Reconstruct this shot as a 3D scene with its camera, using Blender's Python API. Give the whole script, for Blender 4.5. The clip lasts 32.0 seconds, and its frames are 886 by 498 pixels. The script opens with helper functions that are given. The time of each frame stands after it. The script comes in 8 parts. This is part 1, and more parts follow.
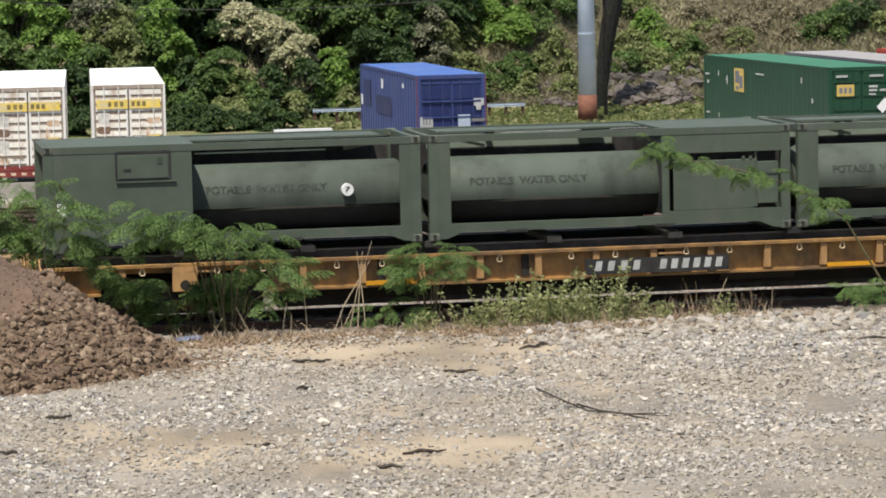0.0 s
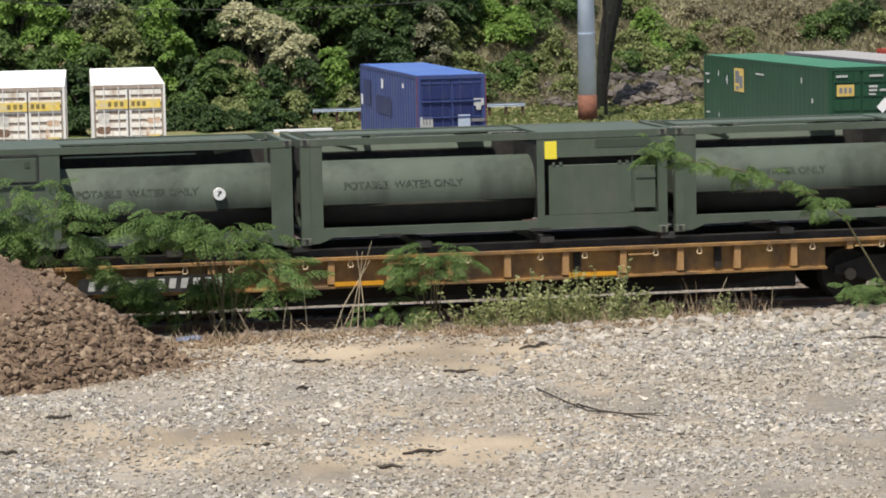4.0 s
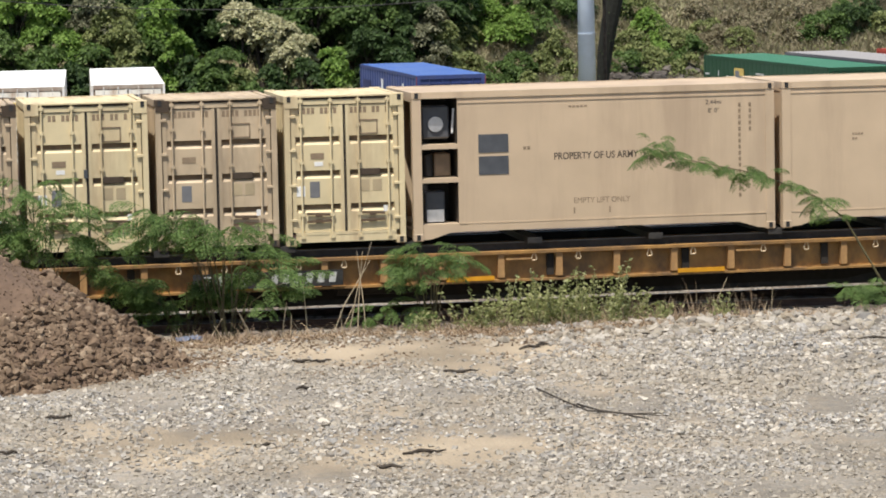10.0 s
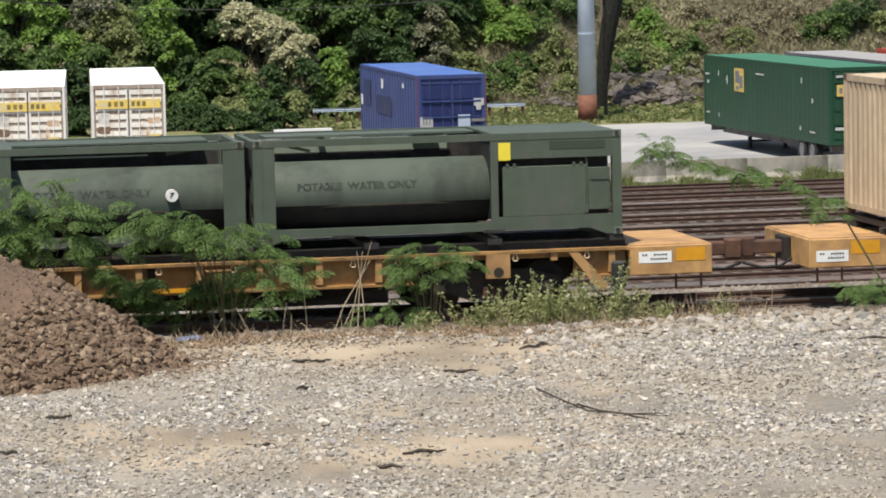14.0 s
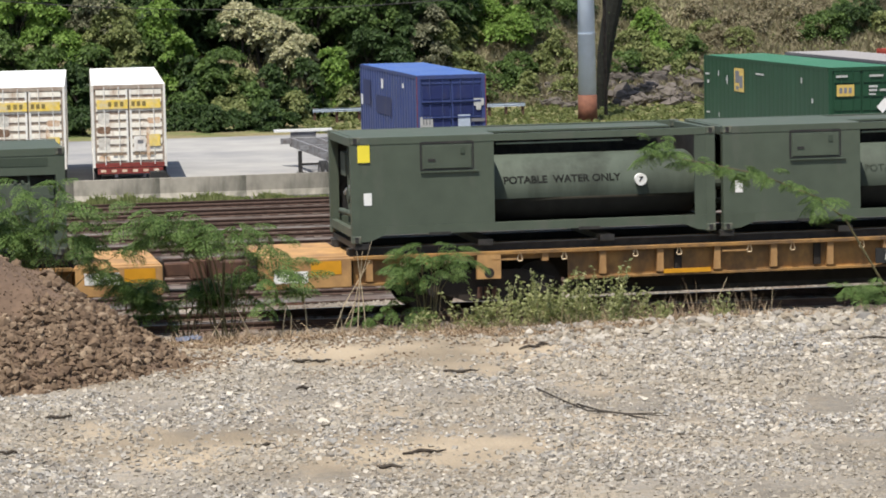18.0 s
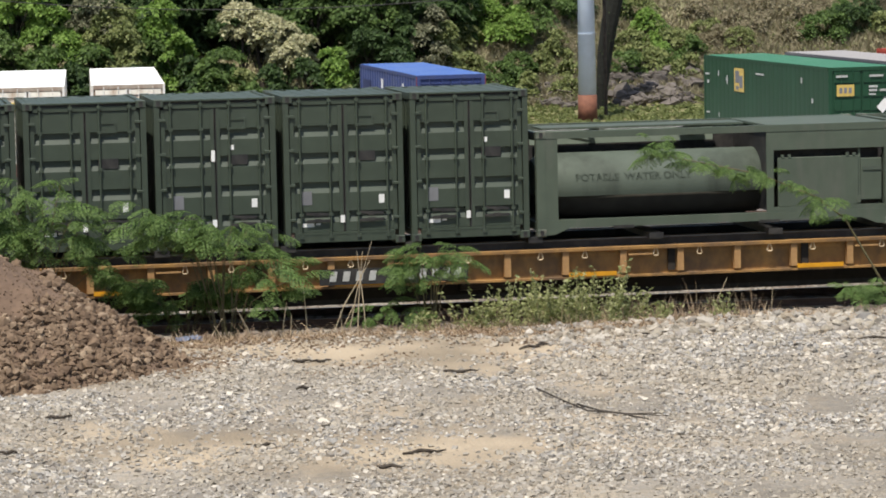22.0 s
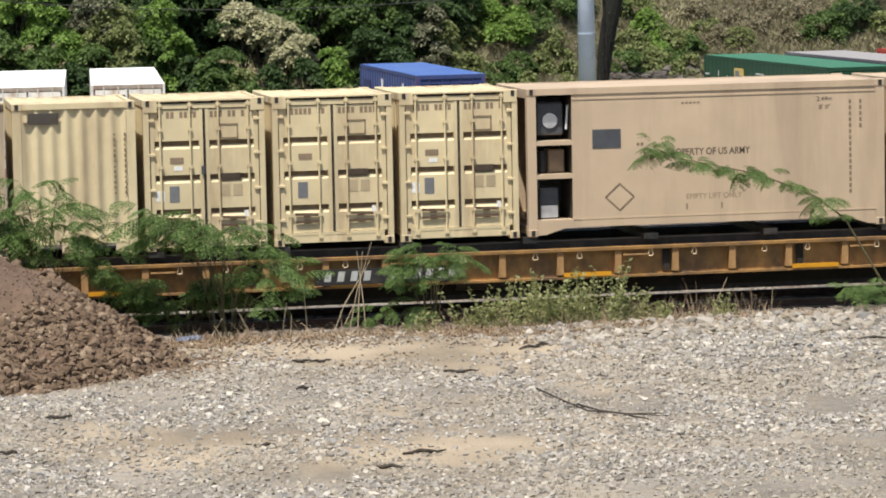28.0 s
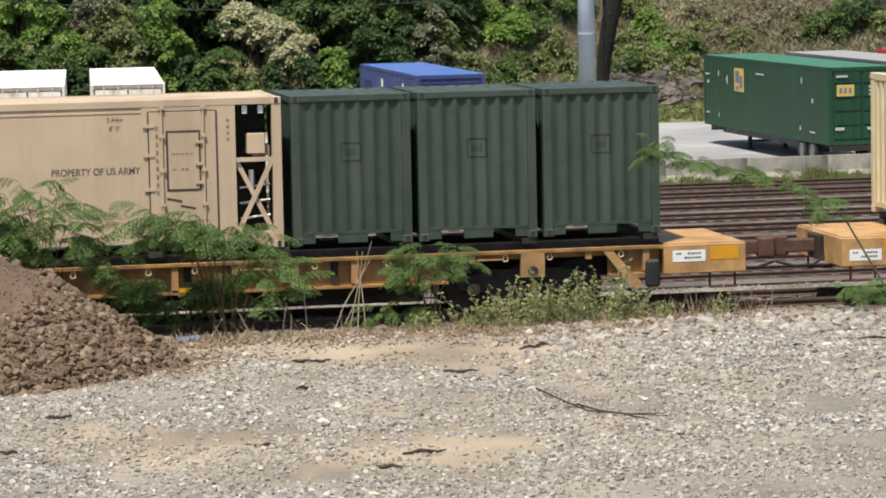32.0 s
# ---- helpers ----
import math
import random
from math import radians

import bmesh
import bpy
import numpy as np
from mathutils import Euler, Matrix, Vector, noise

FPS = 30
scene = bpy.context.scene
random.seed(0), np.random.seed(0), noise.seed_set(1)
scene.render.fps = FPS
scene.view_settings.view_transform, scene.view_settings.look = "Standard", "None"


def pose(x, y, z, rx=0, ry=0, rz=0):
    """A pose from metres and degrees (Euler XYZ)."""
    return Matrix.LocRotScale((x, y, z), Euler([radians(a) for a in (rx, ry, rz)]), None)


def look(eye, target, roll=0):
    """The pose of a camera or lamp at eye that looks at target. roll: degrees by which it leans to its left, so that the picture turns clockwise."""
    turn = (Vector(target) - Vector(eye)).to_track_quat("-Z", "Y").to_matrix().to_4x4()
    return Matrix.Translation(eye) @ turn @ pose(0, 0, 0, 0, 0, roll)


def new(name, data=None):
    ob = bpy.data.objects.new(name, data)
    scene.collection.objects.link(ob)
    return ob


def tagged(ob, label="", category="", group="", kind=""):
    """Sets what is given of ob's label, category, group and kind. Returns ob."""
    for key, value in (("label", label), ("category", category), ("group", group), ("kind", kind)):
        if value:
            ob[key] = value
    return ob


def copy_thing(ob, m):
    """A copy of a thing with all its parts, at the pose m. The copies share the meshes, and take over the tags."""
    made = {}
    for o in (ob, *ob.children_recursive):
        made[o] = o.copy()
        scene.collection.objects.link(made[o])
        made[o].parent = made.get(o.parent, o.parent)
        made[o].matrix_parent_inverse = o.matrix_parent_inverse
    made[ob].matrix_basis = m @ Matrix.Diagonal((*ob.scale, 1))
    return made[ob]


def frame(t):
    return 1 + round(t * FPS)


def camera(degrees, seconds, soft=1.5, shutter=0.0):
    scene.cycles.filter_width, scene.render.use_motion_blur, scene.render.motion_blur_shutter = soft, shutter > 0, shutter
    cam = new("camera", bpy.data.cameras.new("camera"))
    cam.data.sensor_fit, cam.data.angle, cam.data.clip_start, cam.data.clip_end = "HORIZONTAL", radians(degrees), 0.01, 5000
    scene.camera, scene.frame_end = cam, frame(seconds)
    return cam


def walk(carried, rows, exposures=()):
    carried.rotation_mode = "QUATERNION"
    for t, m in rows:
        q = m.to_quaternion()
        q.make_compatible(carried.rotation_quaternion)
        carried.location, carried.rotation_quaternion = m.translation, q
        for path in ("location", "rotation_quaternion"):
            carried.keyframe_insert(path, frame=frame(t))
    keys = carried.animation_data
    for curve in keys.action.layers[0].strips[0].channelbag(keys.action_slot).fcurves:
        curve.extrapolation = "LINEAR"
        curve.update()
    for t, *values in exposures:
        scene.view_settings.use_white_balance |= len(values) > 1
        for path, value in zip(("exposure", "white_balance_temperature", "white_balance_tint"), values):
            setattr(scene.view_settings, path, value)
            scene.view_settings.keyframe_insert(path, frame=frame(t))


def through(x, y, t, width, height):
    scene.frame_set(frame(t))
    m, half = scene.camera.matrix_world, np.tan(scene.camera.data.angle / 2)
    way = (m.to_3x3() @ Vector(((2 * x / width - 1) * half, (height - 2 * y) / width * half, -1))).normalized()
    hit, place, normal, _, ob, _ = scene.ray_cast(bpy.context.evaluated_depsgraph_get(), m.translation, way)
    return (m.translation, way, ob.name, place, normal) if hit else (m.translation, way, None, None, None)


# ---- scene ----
# The camera stands still on a rise across the lot, zoomed in on the passing train.
cam = camera(15.886, 32.0, soft=1.85)
EYE, AIM, LEAN = (0.0, -52.03, 6.098), (10.889, 6.691, 0.341), -1.197
walk(cam, [(0.0, look(EYE, AIM, LEAN)), (32.0, look(EYE, AIM, LEAN))])

# ---------------------------------------------------------------- light
world = bpy.data.worlds.new("world")
scene.world = world
world.use_nodes = True
SUN_TO = Vector((-0.24, -0.34, 0.91)).normalized()
sky = world.node_tree.nodes.new("ShaderNodeTexSky")
sky.sky_type, sky.sun_disc = "NISHITA", False
sky.sun_elevation = math.asin(SUN_TO.z)
sky.sun_rotation = math.atan2(SUN_TO.x, SUN_TO.y)
sky.dust_density = 1.5
back = world.node_tree.nodes["Background"]
back.inputs["Strength"].default_value = 0.084
world.node_tree.links.new(sky.outputs[0], back.inputs["Color"])
sun = new("sun", bpy.data.lights.new("sun", "SUN"))
sun.data.energy, sun.data.angle, sun.data.color = 4.1, radians(0.55), (1.0, 0.95, 0.855)
sun.matrix_world = look(SUN_TO * 50, (0, 0, 0))
scene.view_settings.exposure = 0.6


# ---------------------------------------------------------------- materials
def mat(name, col, rough=0.6, metal=0.0, var=0.2, scale=6.0, bump=0.0, bscale=40.0, dirt=None, amount=0.4, dscale=1.3,
        streak=1.0, each=0.08, spec=0.4):
    """Paint or earth with fine grain, larger dirt patches (streak > 1 draws them out downwards) and a shade of its own per piece."""
    m = bpy.data.materials.new(name)
    m.use_nodes = True
    nt = m.node_tree
    nd, ln = nt.nodes, nt.links
    p = nd["Principled BSDF"]
    p.inputs["Roughness"].default_value, p.inputs["Metallic"].default_value = rough, metal
    p.inputs["Specular IOR Level"].default_value = spec
    tc = nd.new("ShaderNodeTexCoord")
    n1 = nd.new("ShaderNodeTexNoise")
    n1.inputs["Scale"].default_value, n1.inputs["Detail"].default_value = scale, 6
    ln.new(tc.outputs["Object"], n1.inputs["Vector"])
    info = nd.new("ShaderNodeObjectInfo")
    r1 = nd.new("ShaderNodeMapRange")
    r1.inputs[1].default_value, r1.inputs[2].default_value = 0.25, 0.75
    r1.inputs[3].default_value, r1.inputs[4].default_value = 1 - var, 1 + var
    ln.new(n1.outputs["Fac"], r1.inputs[0])
    r2 = nd.new("ShaderNodeMapRange")
    r2.inputs[3].default_value, r2.inputs[4].default_value = 1 - each, 1 + each
    ln.new(info.outputs["Random"], r2.inputs[0])
    mul = nd.new("ShaderNodeMath")
    mul.operation = "MULTIPLY"
    ln.new(r1.outputs[0], mul.inputs[0])
    ln.new(r2.outputs[0], mul.inputs[1])
    sc = nd.new("ShaderNodeVectorMath")
    sc.operation = "SCALE"
    sc.inputs[0].default_value = col
    ln.new(mul.outputs[0], sc.inputs["Scale"])
    last = sc.outputs[0]
    if dirt:
        mp = nd.new("ShaderNodeMapping")
        mp.inputs["Scale"].default_value = (1, 1, 1 / streak)
        ln.new(tc.outputs["Object"], mp.inputs["Vector"])
        n2 = nd.new("ShaderNodeTexNoise")
        n2.inputs["Scale"].default_value, n2.inputs["Detail"].default_value = dscale, 8
        n2.inputs["Roughness"].default_value = 0.65
        ln.new(mp.outputs[0], n2.inputs["Vector"])
        r3 = nd.new("ShaderNodeMapRange")
        r3.inputs[1].default_value, r3.inputs[2].default_value = 0.62 - amount * 0.35, 0.78 - amount * 0.2
        ln.new(n2.outputs["Fac"], r3.inputs[0])
        mx = nd.new("ShaderNodeMix")
        mx.data_type = "RGBA"
        mx.inputs["B"].default_value = (*dirt, 1)
        ln.new(r3.outputs[0], mx.inputs["Factor"])
        ln.new(last, mx.inputs["A"])
        last = mx.outputs["Result"]
    ln.new(last, p.inputs["Base Color"])
    if bump:
        n3 = nd.new("ShaderNodeTexNoise")
        n3.inputs["Scale"].default_value, n3.inputs["Detail"].default_value = bscale, 5
        ln.new(tc.outputs["Object"], n3.inputs["Vector"])
        b = nd.new("ShaderNodeBump")
        b.inputs["Strength"].default_value, b.inputs["Distance"].default_value = 0.6, bump
        ln.new(n3.outputs["Fac"], b.inputs["Height"])
        ln.new(b.outputs[0], p.inputs["Normal"])
    return m


def speckled(name, cols, rough=0.9, dust=None):
    """One colour per loose piece of a joined mesh, drawn from a ramp."""
    m = bpy.data.materials.new(name)
    m.use_nodes = True
    nd, ln = m.node_tree.nodes, m.node_tree.links
    p = nd["Principled BSDF"]
    p.inputs["Roughness"].default_value, p.inputs["Specular IOR Level"].default_value = rough, 0.25
    g = nd.new("ShaderNodeNewGeometry")
    ramp = nd.new("ShaderNodeValToRGB")
    ramp.color_ramp.interpolation = "LINEAR"
    el = ramp.color_ramp.elements
    while len(el) < len(cols):
        el.new(0.5)
    for i, c in enumerate(cols):
        el[i].position, el[i].color = i / (len(cols) - 1), (*c, 1)
    ln.new(g.outputs["Random Per Island"], ramp.inputs[0])
    tc = nd.new("ShaderNodeTexCoord")
    n = nd.new("ShaderNodeTexNoise")
    n.inputs["Scale"].default_value, n.inputs["Detail"].default_value = 25, 4
    ln.new(tc.outputs["Object"], n.inputs["Vector"])
    r = nd.new("ShaderNodeMapRange")
    r.inputs[1].default_value, r.inputs[2].default_value, r.inputs[3].default_value, r.inputs[4].default_value = 0.3, 0.7, 0.8, 1.2
    ln.new(n.outputs["Fac"], r.inputs[0])
    s = nd.new("ShaderNodeVectorMath")
    s.operation = "SCALE"
    ln.new(ramp.outputs[0], s.inputs[0])
    ln.new(r.outputs[0], s.inputs["Scale"])
    last = s.outputs[0]
    if dust:
        # dust of another tone over whole stretches
        big = nd.new("ShaderNodeTexNoise")
        big.inputs["Scale"].default_value, big.inputs["Detail"].default_value = 0.32, 5
        ln.new(tc.outputs["Object"], big.inputs["Vector"])
        rb = nd.new("ShaderNodeMapRange")
        rb.inputs[1].default_value, rb.inputs[2].default_value, rb.inputs[4].default_value = 0.38, 0.62, 0.6
        ln.new(big.outputs["Fac"], rb.inputs[0])
        mx = nd.new("ShaderNodeMix")
        mx.data_type = "RGBA"
        mx.inputs["B"].default_value = (*dust, 1)
        ln.new(rb.outputs[0], mx.inputs["Factor"])
        ln.new(last, mx.inputs["A"])
        last = mx.outputs["Result"]
    ln.new(last, p.inputs["Base Color"])
    return m


def leafy(name, cols, through=0.35):
    """Leaves: a colour for each, and some light that passes through the blade."""
    m = speckled(name, cols, 0.55)
    nd, ln = m.node_tree.nodes, m.node_tree.links
    p, out = nd["Principled BSDF"], nd["Material Output"]
    t = nd.new("ShaderNodeBsdfTranslucent")
    mix = nd.new("ShaderNodeMixShader")
    mix.inputs[0].default_value = through
    ln.new(p.inputs["Base Color"].links[0].from_socket, t.inputs["Color"])
    ln.new(p.outputs[0], mix.inputs[1])
    ln.new(t.outputs[0], mix.inputs[2])
    ln.new(mix.outputs[0], out.inputs["Surface"])
    return m


def gravelled(name, cols, scale, patch, patch_col, patch_amount=0.5, bump=0.03, mask=""):
    """Broken stone: two sizes of cells in several colours, with sandy patches over them."""
    m = bpy.data.materials.new(name)
    m.use_nodes = True
    nd, ln = m.node_tree.nodes, m.node_tree.links
    p = nd["Principled BSDF"]
    p.inputs["Roughness"].default_value, p.inputs["Specular IOR Level"].default_value = 0.95, 0.2
    tc = nd.new("ShaderNodeTexCoord")
    outs = []
    for k, sc in enumerate((scale, scale * 2.7)):
        v = nd.new("ShaderNodeTexVoronoi")
        v.inputs["Scale"].default_value = sc
        ln.new(tc.outputs["Object"], v.inputs["Vector"])
        sep = nd.new("ShaderNodeSeparateColor")
        ln.new(v.outputs["Color"], sep.inputs[0])
        ramp = nd.new("ShaderNodeValToRGB")
        el = ramp.color_ramp.elements
        while len(el) < len(cols):
            el.new(0.5)
        for i, c in enumerate(cols):
            el[i].position, el[i].color = i / (len(cols) - 1), (*c, 1)
        ln.new(sep.outputs[0], ramp.inputs[0])
        outs.append((ramp.outputs[0], v.outputs["Distance"]))
    half = nd.new("ShaderNodeMix")
    half.data_type = "RGBA"
    half.inputs["Factor"].default_value = 0.5
    ln.new(outs[0][0], half.inputs["A"])
    ln.new(outs[1][0], half.inputs["B"])
    n = nd.new("ShaderNodeTexNoise")
    n.inputs["Scale"].default_value, n.inputs["Detail"].default_value, n.inputs["Roughness"].default_value = patch, 8, 0.62
    ln.new(tc.outputs["Object"], n.inputs["Vector"])
    r = nd.new("ShaderNodeMapRange")
    r.inputs[1].default_value, r.inputs[2].default_value = 0.6 - 0.3 * patch_amount, 0.72 - 0.2 * patch_amount
    ln.new(n.outputs["Fac"], r.inputs[0])
    mx = nd.new("ShaderNodeMix")
    mx.data_type = "RGBA"
    mx.inputs["B"].default_value = (*patch_col, 1)
    if mask:
        at_ = nd.new("ShaderNodeAttribute")
        at_.attribute_name = mask
        ad = nd.new("ShaderNodeMath")
        ad.operation = "MULTIPLY_ADD"
        ad.inputs[1].default_value = 0.34
        ln.new(at_.outputs["Fac"], ad.inputs[0])
        ln.new(n.outputs["Fac"], ad.inputs[2])
        fine = nd.new("ShaderNodeTexNoise")
        fine.inputs["Scale"].default_value, fine.inputs["Detail"].default_value = 5.0, 6
        ln.new(tc.outputs["Object"], fine.inputs["Vector"])
        ad2 = nd.new("ShaderNodeMath")
        ad2.operation = "MULTIPLY_ADD"
        ad2.inputs[1].default_value = 0.35
        ln.new(fine.outputs["Fac"], ad2.inputs[0])
        ln.new(ad.outputs[0], ad2.inputs[2])
        r.inputs[1].default_value, r.inputs[2].default_value = 0.72, 0.95
        r.inputs[4].default_value = 0.85
        ln.new(ad2.outputs[0], r.inputs[0])
    ln.new(r.outputs[0], mx.inputs["Factor"])
    ln.new(half.outputs["Result"], mx.inputs["A"])
    big = nd.new("ShaderNodeTexNoise")
    big.inputs["Scale"].default_value, big.inputs["Detail"].default_value = 0.55, 9
    ln.new(tc.outputs["Object"], big.inputs["Vector"])
    rb = nd.new("ShaderNodeMapRange")
    rb.inputs[1].default_value, rb.inputs[2].default_value, rb.inputs[3].default_value, rb.inputs[4].default_value = 0.36, 0.64, 0.66, 1.12
    ln.new(big.outputs["Fac"], rb.inputs[0])
    tone = nd.new("ShaderNodeVectorMath")
    tone.operation = "SCALE"
    ln.new(mx.outputs["Result"], tone.inputs[0])
    ln.new(rb.outputs[0], tone.inputs["Scale"])
    ln.new(tone.outputs[0], p.inputs["Base Color"])
    b = nd.new("ShaderNodeBump")
    b.inputs["Strength"].default_value, b.inputs["Distance"].default_value = 0.7, bump
    ln.new(outs[0][1], b.inputs["Height"])
    ln.new(b.outputs[0], p.inputs["Normal"])
    return m


OLIVE = mat("olive_paint", (0.07, 0.088, 0.064), 0.6, var=0.12, scale=3, dirt=(0.1, 0.105, 0.085), amount=0.28, dscale=1.6, streak=4, each=0.05)
OLIVE_LIGHT = mat("olive_tank_paint", (0.072, 0.088, 0.069), 0.7, var=0.1, scale=2.5, dirt=(0.038, 0.045, 0.035), amount=0.35, dscale=1.2, streak=5, spec=0.25)
FOREST = mat("dark_green_paint", (0.044, 0.058, 0.041), 0.5, var=0.14, scale=4, dirt=(0.07, 0.08, 0.068), amount=0.2, dscale=1.8, streak=6, each=0.06)
FOREST_SIDE = mat("faded_green_paint", (0.039, 0.057, 0.041), 0.55, var=0.16, scale=4, dirt=(0.068, 0.084, 0.068), amount=0.4, dscale=1.4, streak=7, each=0.06)
TAN = mat("tan_paint", (0.5, 0.39, 0.265), 0.6, var=0.12, scale=3, dirt=(0.31, 0.235, 0.16), amount=0.5, dscale=1.4, streak=6, each=0.05)
TAN_SMOOTH = mat("tan_panel_paint", (0.525, 0.4, 0.275), 0.55, var=0.07, scale=2, dirt=(0.39, 0.29, 0.2), amount=0.42, dscale=0.9, streak=9, each=0.03)
CREAM = mat("cream_paint", (0.63, 0.525, 0.325), 0.6, var=0.09, scale=3, dirt=(0.42, 0.315, 0.195), amount=0.42, dscale=1.5, streak=5, each=0.05)
ORANGE = mat("weathered_orange_paint", (0.33, 0.18, 0.058), 0.6, var=0.25, scale=5, dirt=(0.13, 0.08, 0.045), amount=0.62, dscale=2.2, streak=1.6, each=0.12, bump=0.004)
ORANGE_CLEAN = mat("orange_end_paint", (0.46, 0.265, 0.105), 0.6, var=0.16, scale=4, dirt=(0.25, 0.14, 0.065), amount=0.55, dscale=1.6, each=0.05)
RING = mat("worn_pale_ring", (0.52, 0.4, 0.26), 0.6, var=0.2, scale=9, each=0.15)
YELLOW = mat("yellow_patch_paint", (0.6, 0.28, 0.015), 0.5, var=0.1, each=0.06)
# Black steel, and the shade inside frames, open bays and door gaps.
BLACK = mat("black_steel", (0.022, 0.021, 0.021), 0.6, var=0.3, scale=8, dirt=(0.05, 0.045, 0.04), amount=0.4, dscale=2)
# Lighter steel that paints the highlight line on the black risers.
HIGHLIGHT_STEEL = mat("highlight_dark_steel", (0.11, 0.11, 0.115), 0.38, 0.4, var=0.3, scale=3)
GRIME = mat("grimy_running_gear", (0.022, 0.018, 0.015), 0.85, var=0.3, scale=8, bump=0.006, dirt=(0.034, 0.026, 0.02), amount=0.4)
RUST = mat("brown_rust", (0.1, 0.05, 0.032), 0.85, var=0.35, scale=7, bump=0.008, dirt=(0.05, 0.028, 0.02), amount=0.4)
RAIL_RUST = mat("rusty_rail", (0.075, 0.045, 0.033), 0.8, var=0.3, scale=6, each=0.15)
RAIL_HEAD = mat("polished_rail_head", (0.2, 0.19, 0.18), 0.45, 0.8, var=0.1)
TIE = mat("weathered_timber", (0.15, 0.122, 0.1), 0.95, var=0.35, scale=9, bump=0.01, each=0.3)
WHITE = mat("white_sticker", (0.75, 0.74, 0.72), 0.6, var=0.05, each=0.05)
WHITE_PAINT = mat("white_container_paint", (0.74, 0.72, 0.67), 0.55, var=0.04, dirt=(0.42, 0.28, 0.19), amount=0.25, dscale=1.3, streak=2)
WHITE_ROOF = mat("white_roof_paint", (0.82, 0.82, 0.81), 0.5, var=0.03)
GREY_STICKER = mat("grey_sticker", (0.17, 0.17, 0.18), 0.5, var=0.15)
SLATE = mat("slate_grey_panel", (0.07, 0.074, 0.084), 0.4, var=0.2)
# Stencil paint, also the shade on the inner sides of the bays.
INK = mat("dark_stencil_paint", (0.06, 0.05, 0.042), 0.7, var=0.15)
INK_ARMY = mat("brown_black_stencil_paint", (0.105, 0.08, 0.058), 0.7, var=0.2)
INK_FAINT = mat("faded_stencil_paint", (0.24, 0.175, 0.115), 0.7, var=0.2)
INK_TANK = mat("black_stencil", (0.016, 0.018, 0.015), 0.7, var=0.3)
FOREST_INK = mat("dark_green_stencil", (0.02, 0.027, 0.021), 0.6, var=0.2)
INK_WORN = mat("worn_black_stencil", (0.078, 0.096, 0.076), 0.7, var=0.1, spec=0.25)
LETTER = mat("white_letter_paint", (0.42, 0.42, 0.4), 0.6, var=0.2)
FADED_YELLOW = mat("faded_yellow_paint", (0.74, 0.54, 0.1), 0.6, var=0.2, scale=9, dirt=(0.6, 0.52, 0.36), amount=0.5, dscale=3)
PLACARD = mat("tan_yellow_placard", (0.52, 0.37, 0.1), 0.6, var=0.15)
STAINED_WHITE = mat("rust_streaked_white_paint", (0.8, 0.76, 0.67), 0.6, var=0.08, dirt=(0.36, 0.21, 0.11), amount=0.33, dscale=1.4, streak=2.5)
YELLOW_TAG = mat("yellow_sticker", (0.75, 0.62, 0.05), 0.5, var=0.05)
CANVAS = mat("cream_tarpaulin", (0.72, 0.6, 0.36), 0.8, var=0.1)
ALLOY = mat("bright_alloy", (0.6, 0.6, 0.62), 0.35, 0.7)
BLUE = mat("blue_container_paint", (0.04, 0.06, 0.175), 0.5, var=0.12, scale=3, dirt=(0.062, 0.075, 0.15), amount=0.3, streak=4)
BLUE_DARK = mat("navy_door_paint", (0.016, 0.025, 0.1), 0.5, var=0.12, dirt=(0.06, 0.06, 0.1), amount=0.3, streak=4)
BLUE_ROOF = mat("blue_roof_paint", (0.06, 0.12, 0.34), 0.5, var=0.12, scale=0.8, dirt=(0.12, 0.18, 0.33), amount=0.35, dscale=0.7)
TRIM_RED = mat("faded_maroon_paint", (0.16, 0.045, 0.065), 0.6)
EMERALD = mat("green_container_paint", (0.012, 0.052, 0.024), 0.5, var=0.08, dirt=(0.018, 0.07, 0.036), amount=0.25, streak=4)
EMERALD_ROOF = mat("green_roof_paint", (0.04, 0.155, 0.085), 0.55, var=0.12, scale=1.5, dirt=(0.07, 0.18, 0.11), amount=0.3, dscale=0.6)
GREY_PAINT = mat("grey_container_paint", (0.13, 0.13, 0.14), 0.5, var=0.1)
STEEL = mat("galvanised_steel", (0.4, 0.46, 0.54), 0.5, 0.05, var=0.08, scale=2, dirt=(0.26, 0.3, 0.34), amount=0.3, dscale=0.5, streak=3)
CHASSIS = mat("grey_chassis_paint", (0.2, 0.2, 0.21), 0.7, var=0.25, dirt=(0.1, 0.08, 0.07), amount=0.4)
RUBBER = mat("tyre_rubber", (0.018, 0.018, 0.018), 0.85, var=0.2)
CONCRETE = mat("pale_concrete_barrier", (0.3, 0.275, 0.23), 0.9, var=0.15, scale=3, bump=0.01, dirt=(0.11, 0.105, 0.085), amount=0.5, dscale=1.1, streak=4, each=0.12)
SLAB = mat("sunlit_yard_concrete", (0.33, 0.32, 0.305), 0.9, var=0.14, scale=0.4, dirt=(0.2, 0.2, 0.21), amount=0.55, dscale=0.11)
BARK = mat("dark_bark", (0.045, 0.036, 0.028), 0.95, var=0.4, scale=5, bump=0.03)
VINE = mat("vine_clad_bark", (0.008, 0.0085, 0.006), 0.95, var=0.5, scale=6, bump=0.05, bscale=12)
STEM = mat("green_brown_stem", (0.12, 0.1, 0.05), 0.8, var=0.3, scale=20)
DRY_STEM = mat("dry_stalk", (0.42, 0.34, 0.23), 0.9, var=0.25, scale=12, each=0.25)
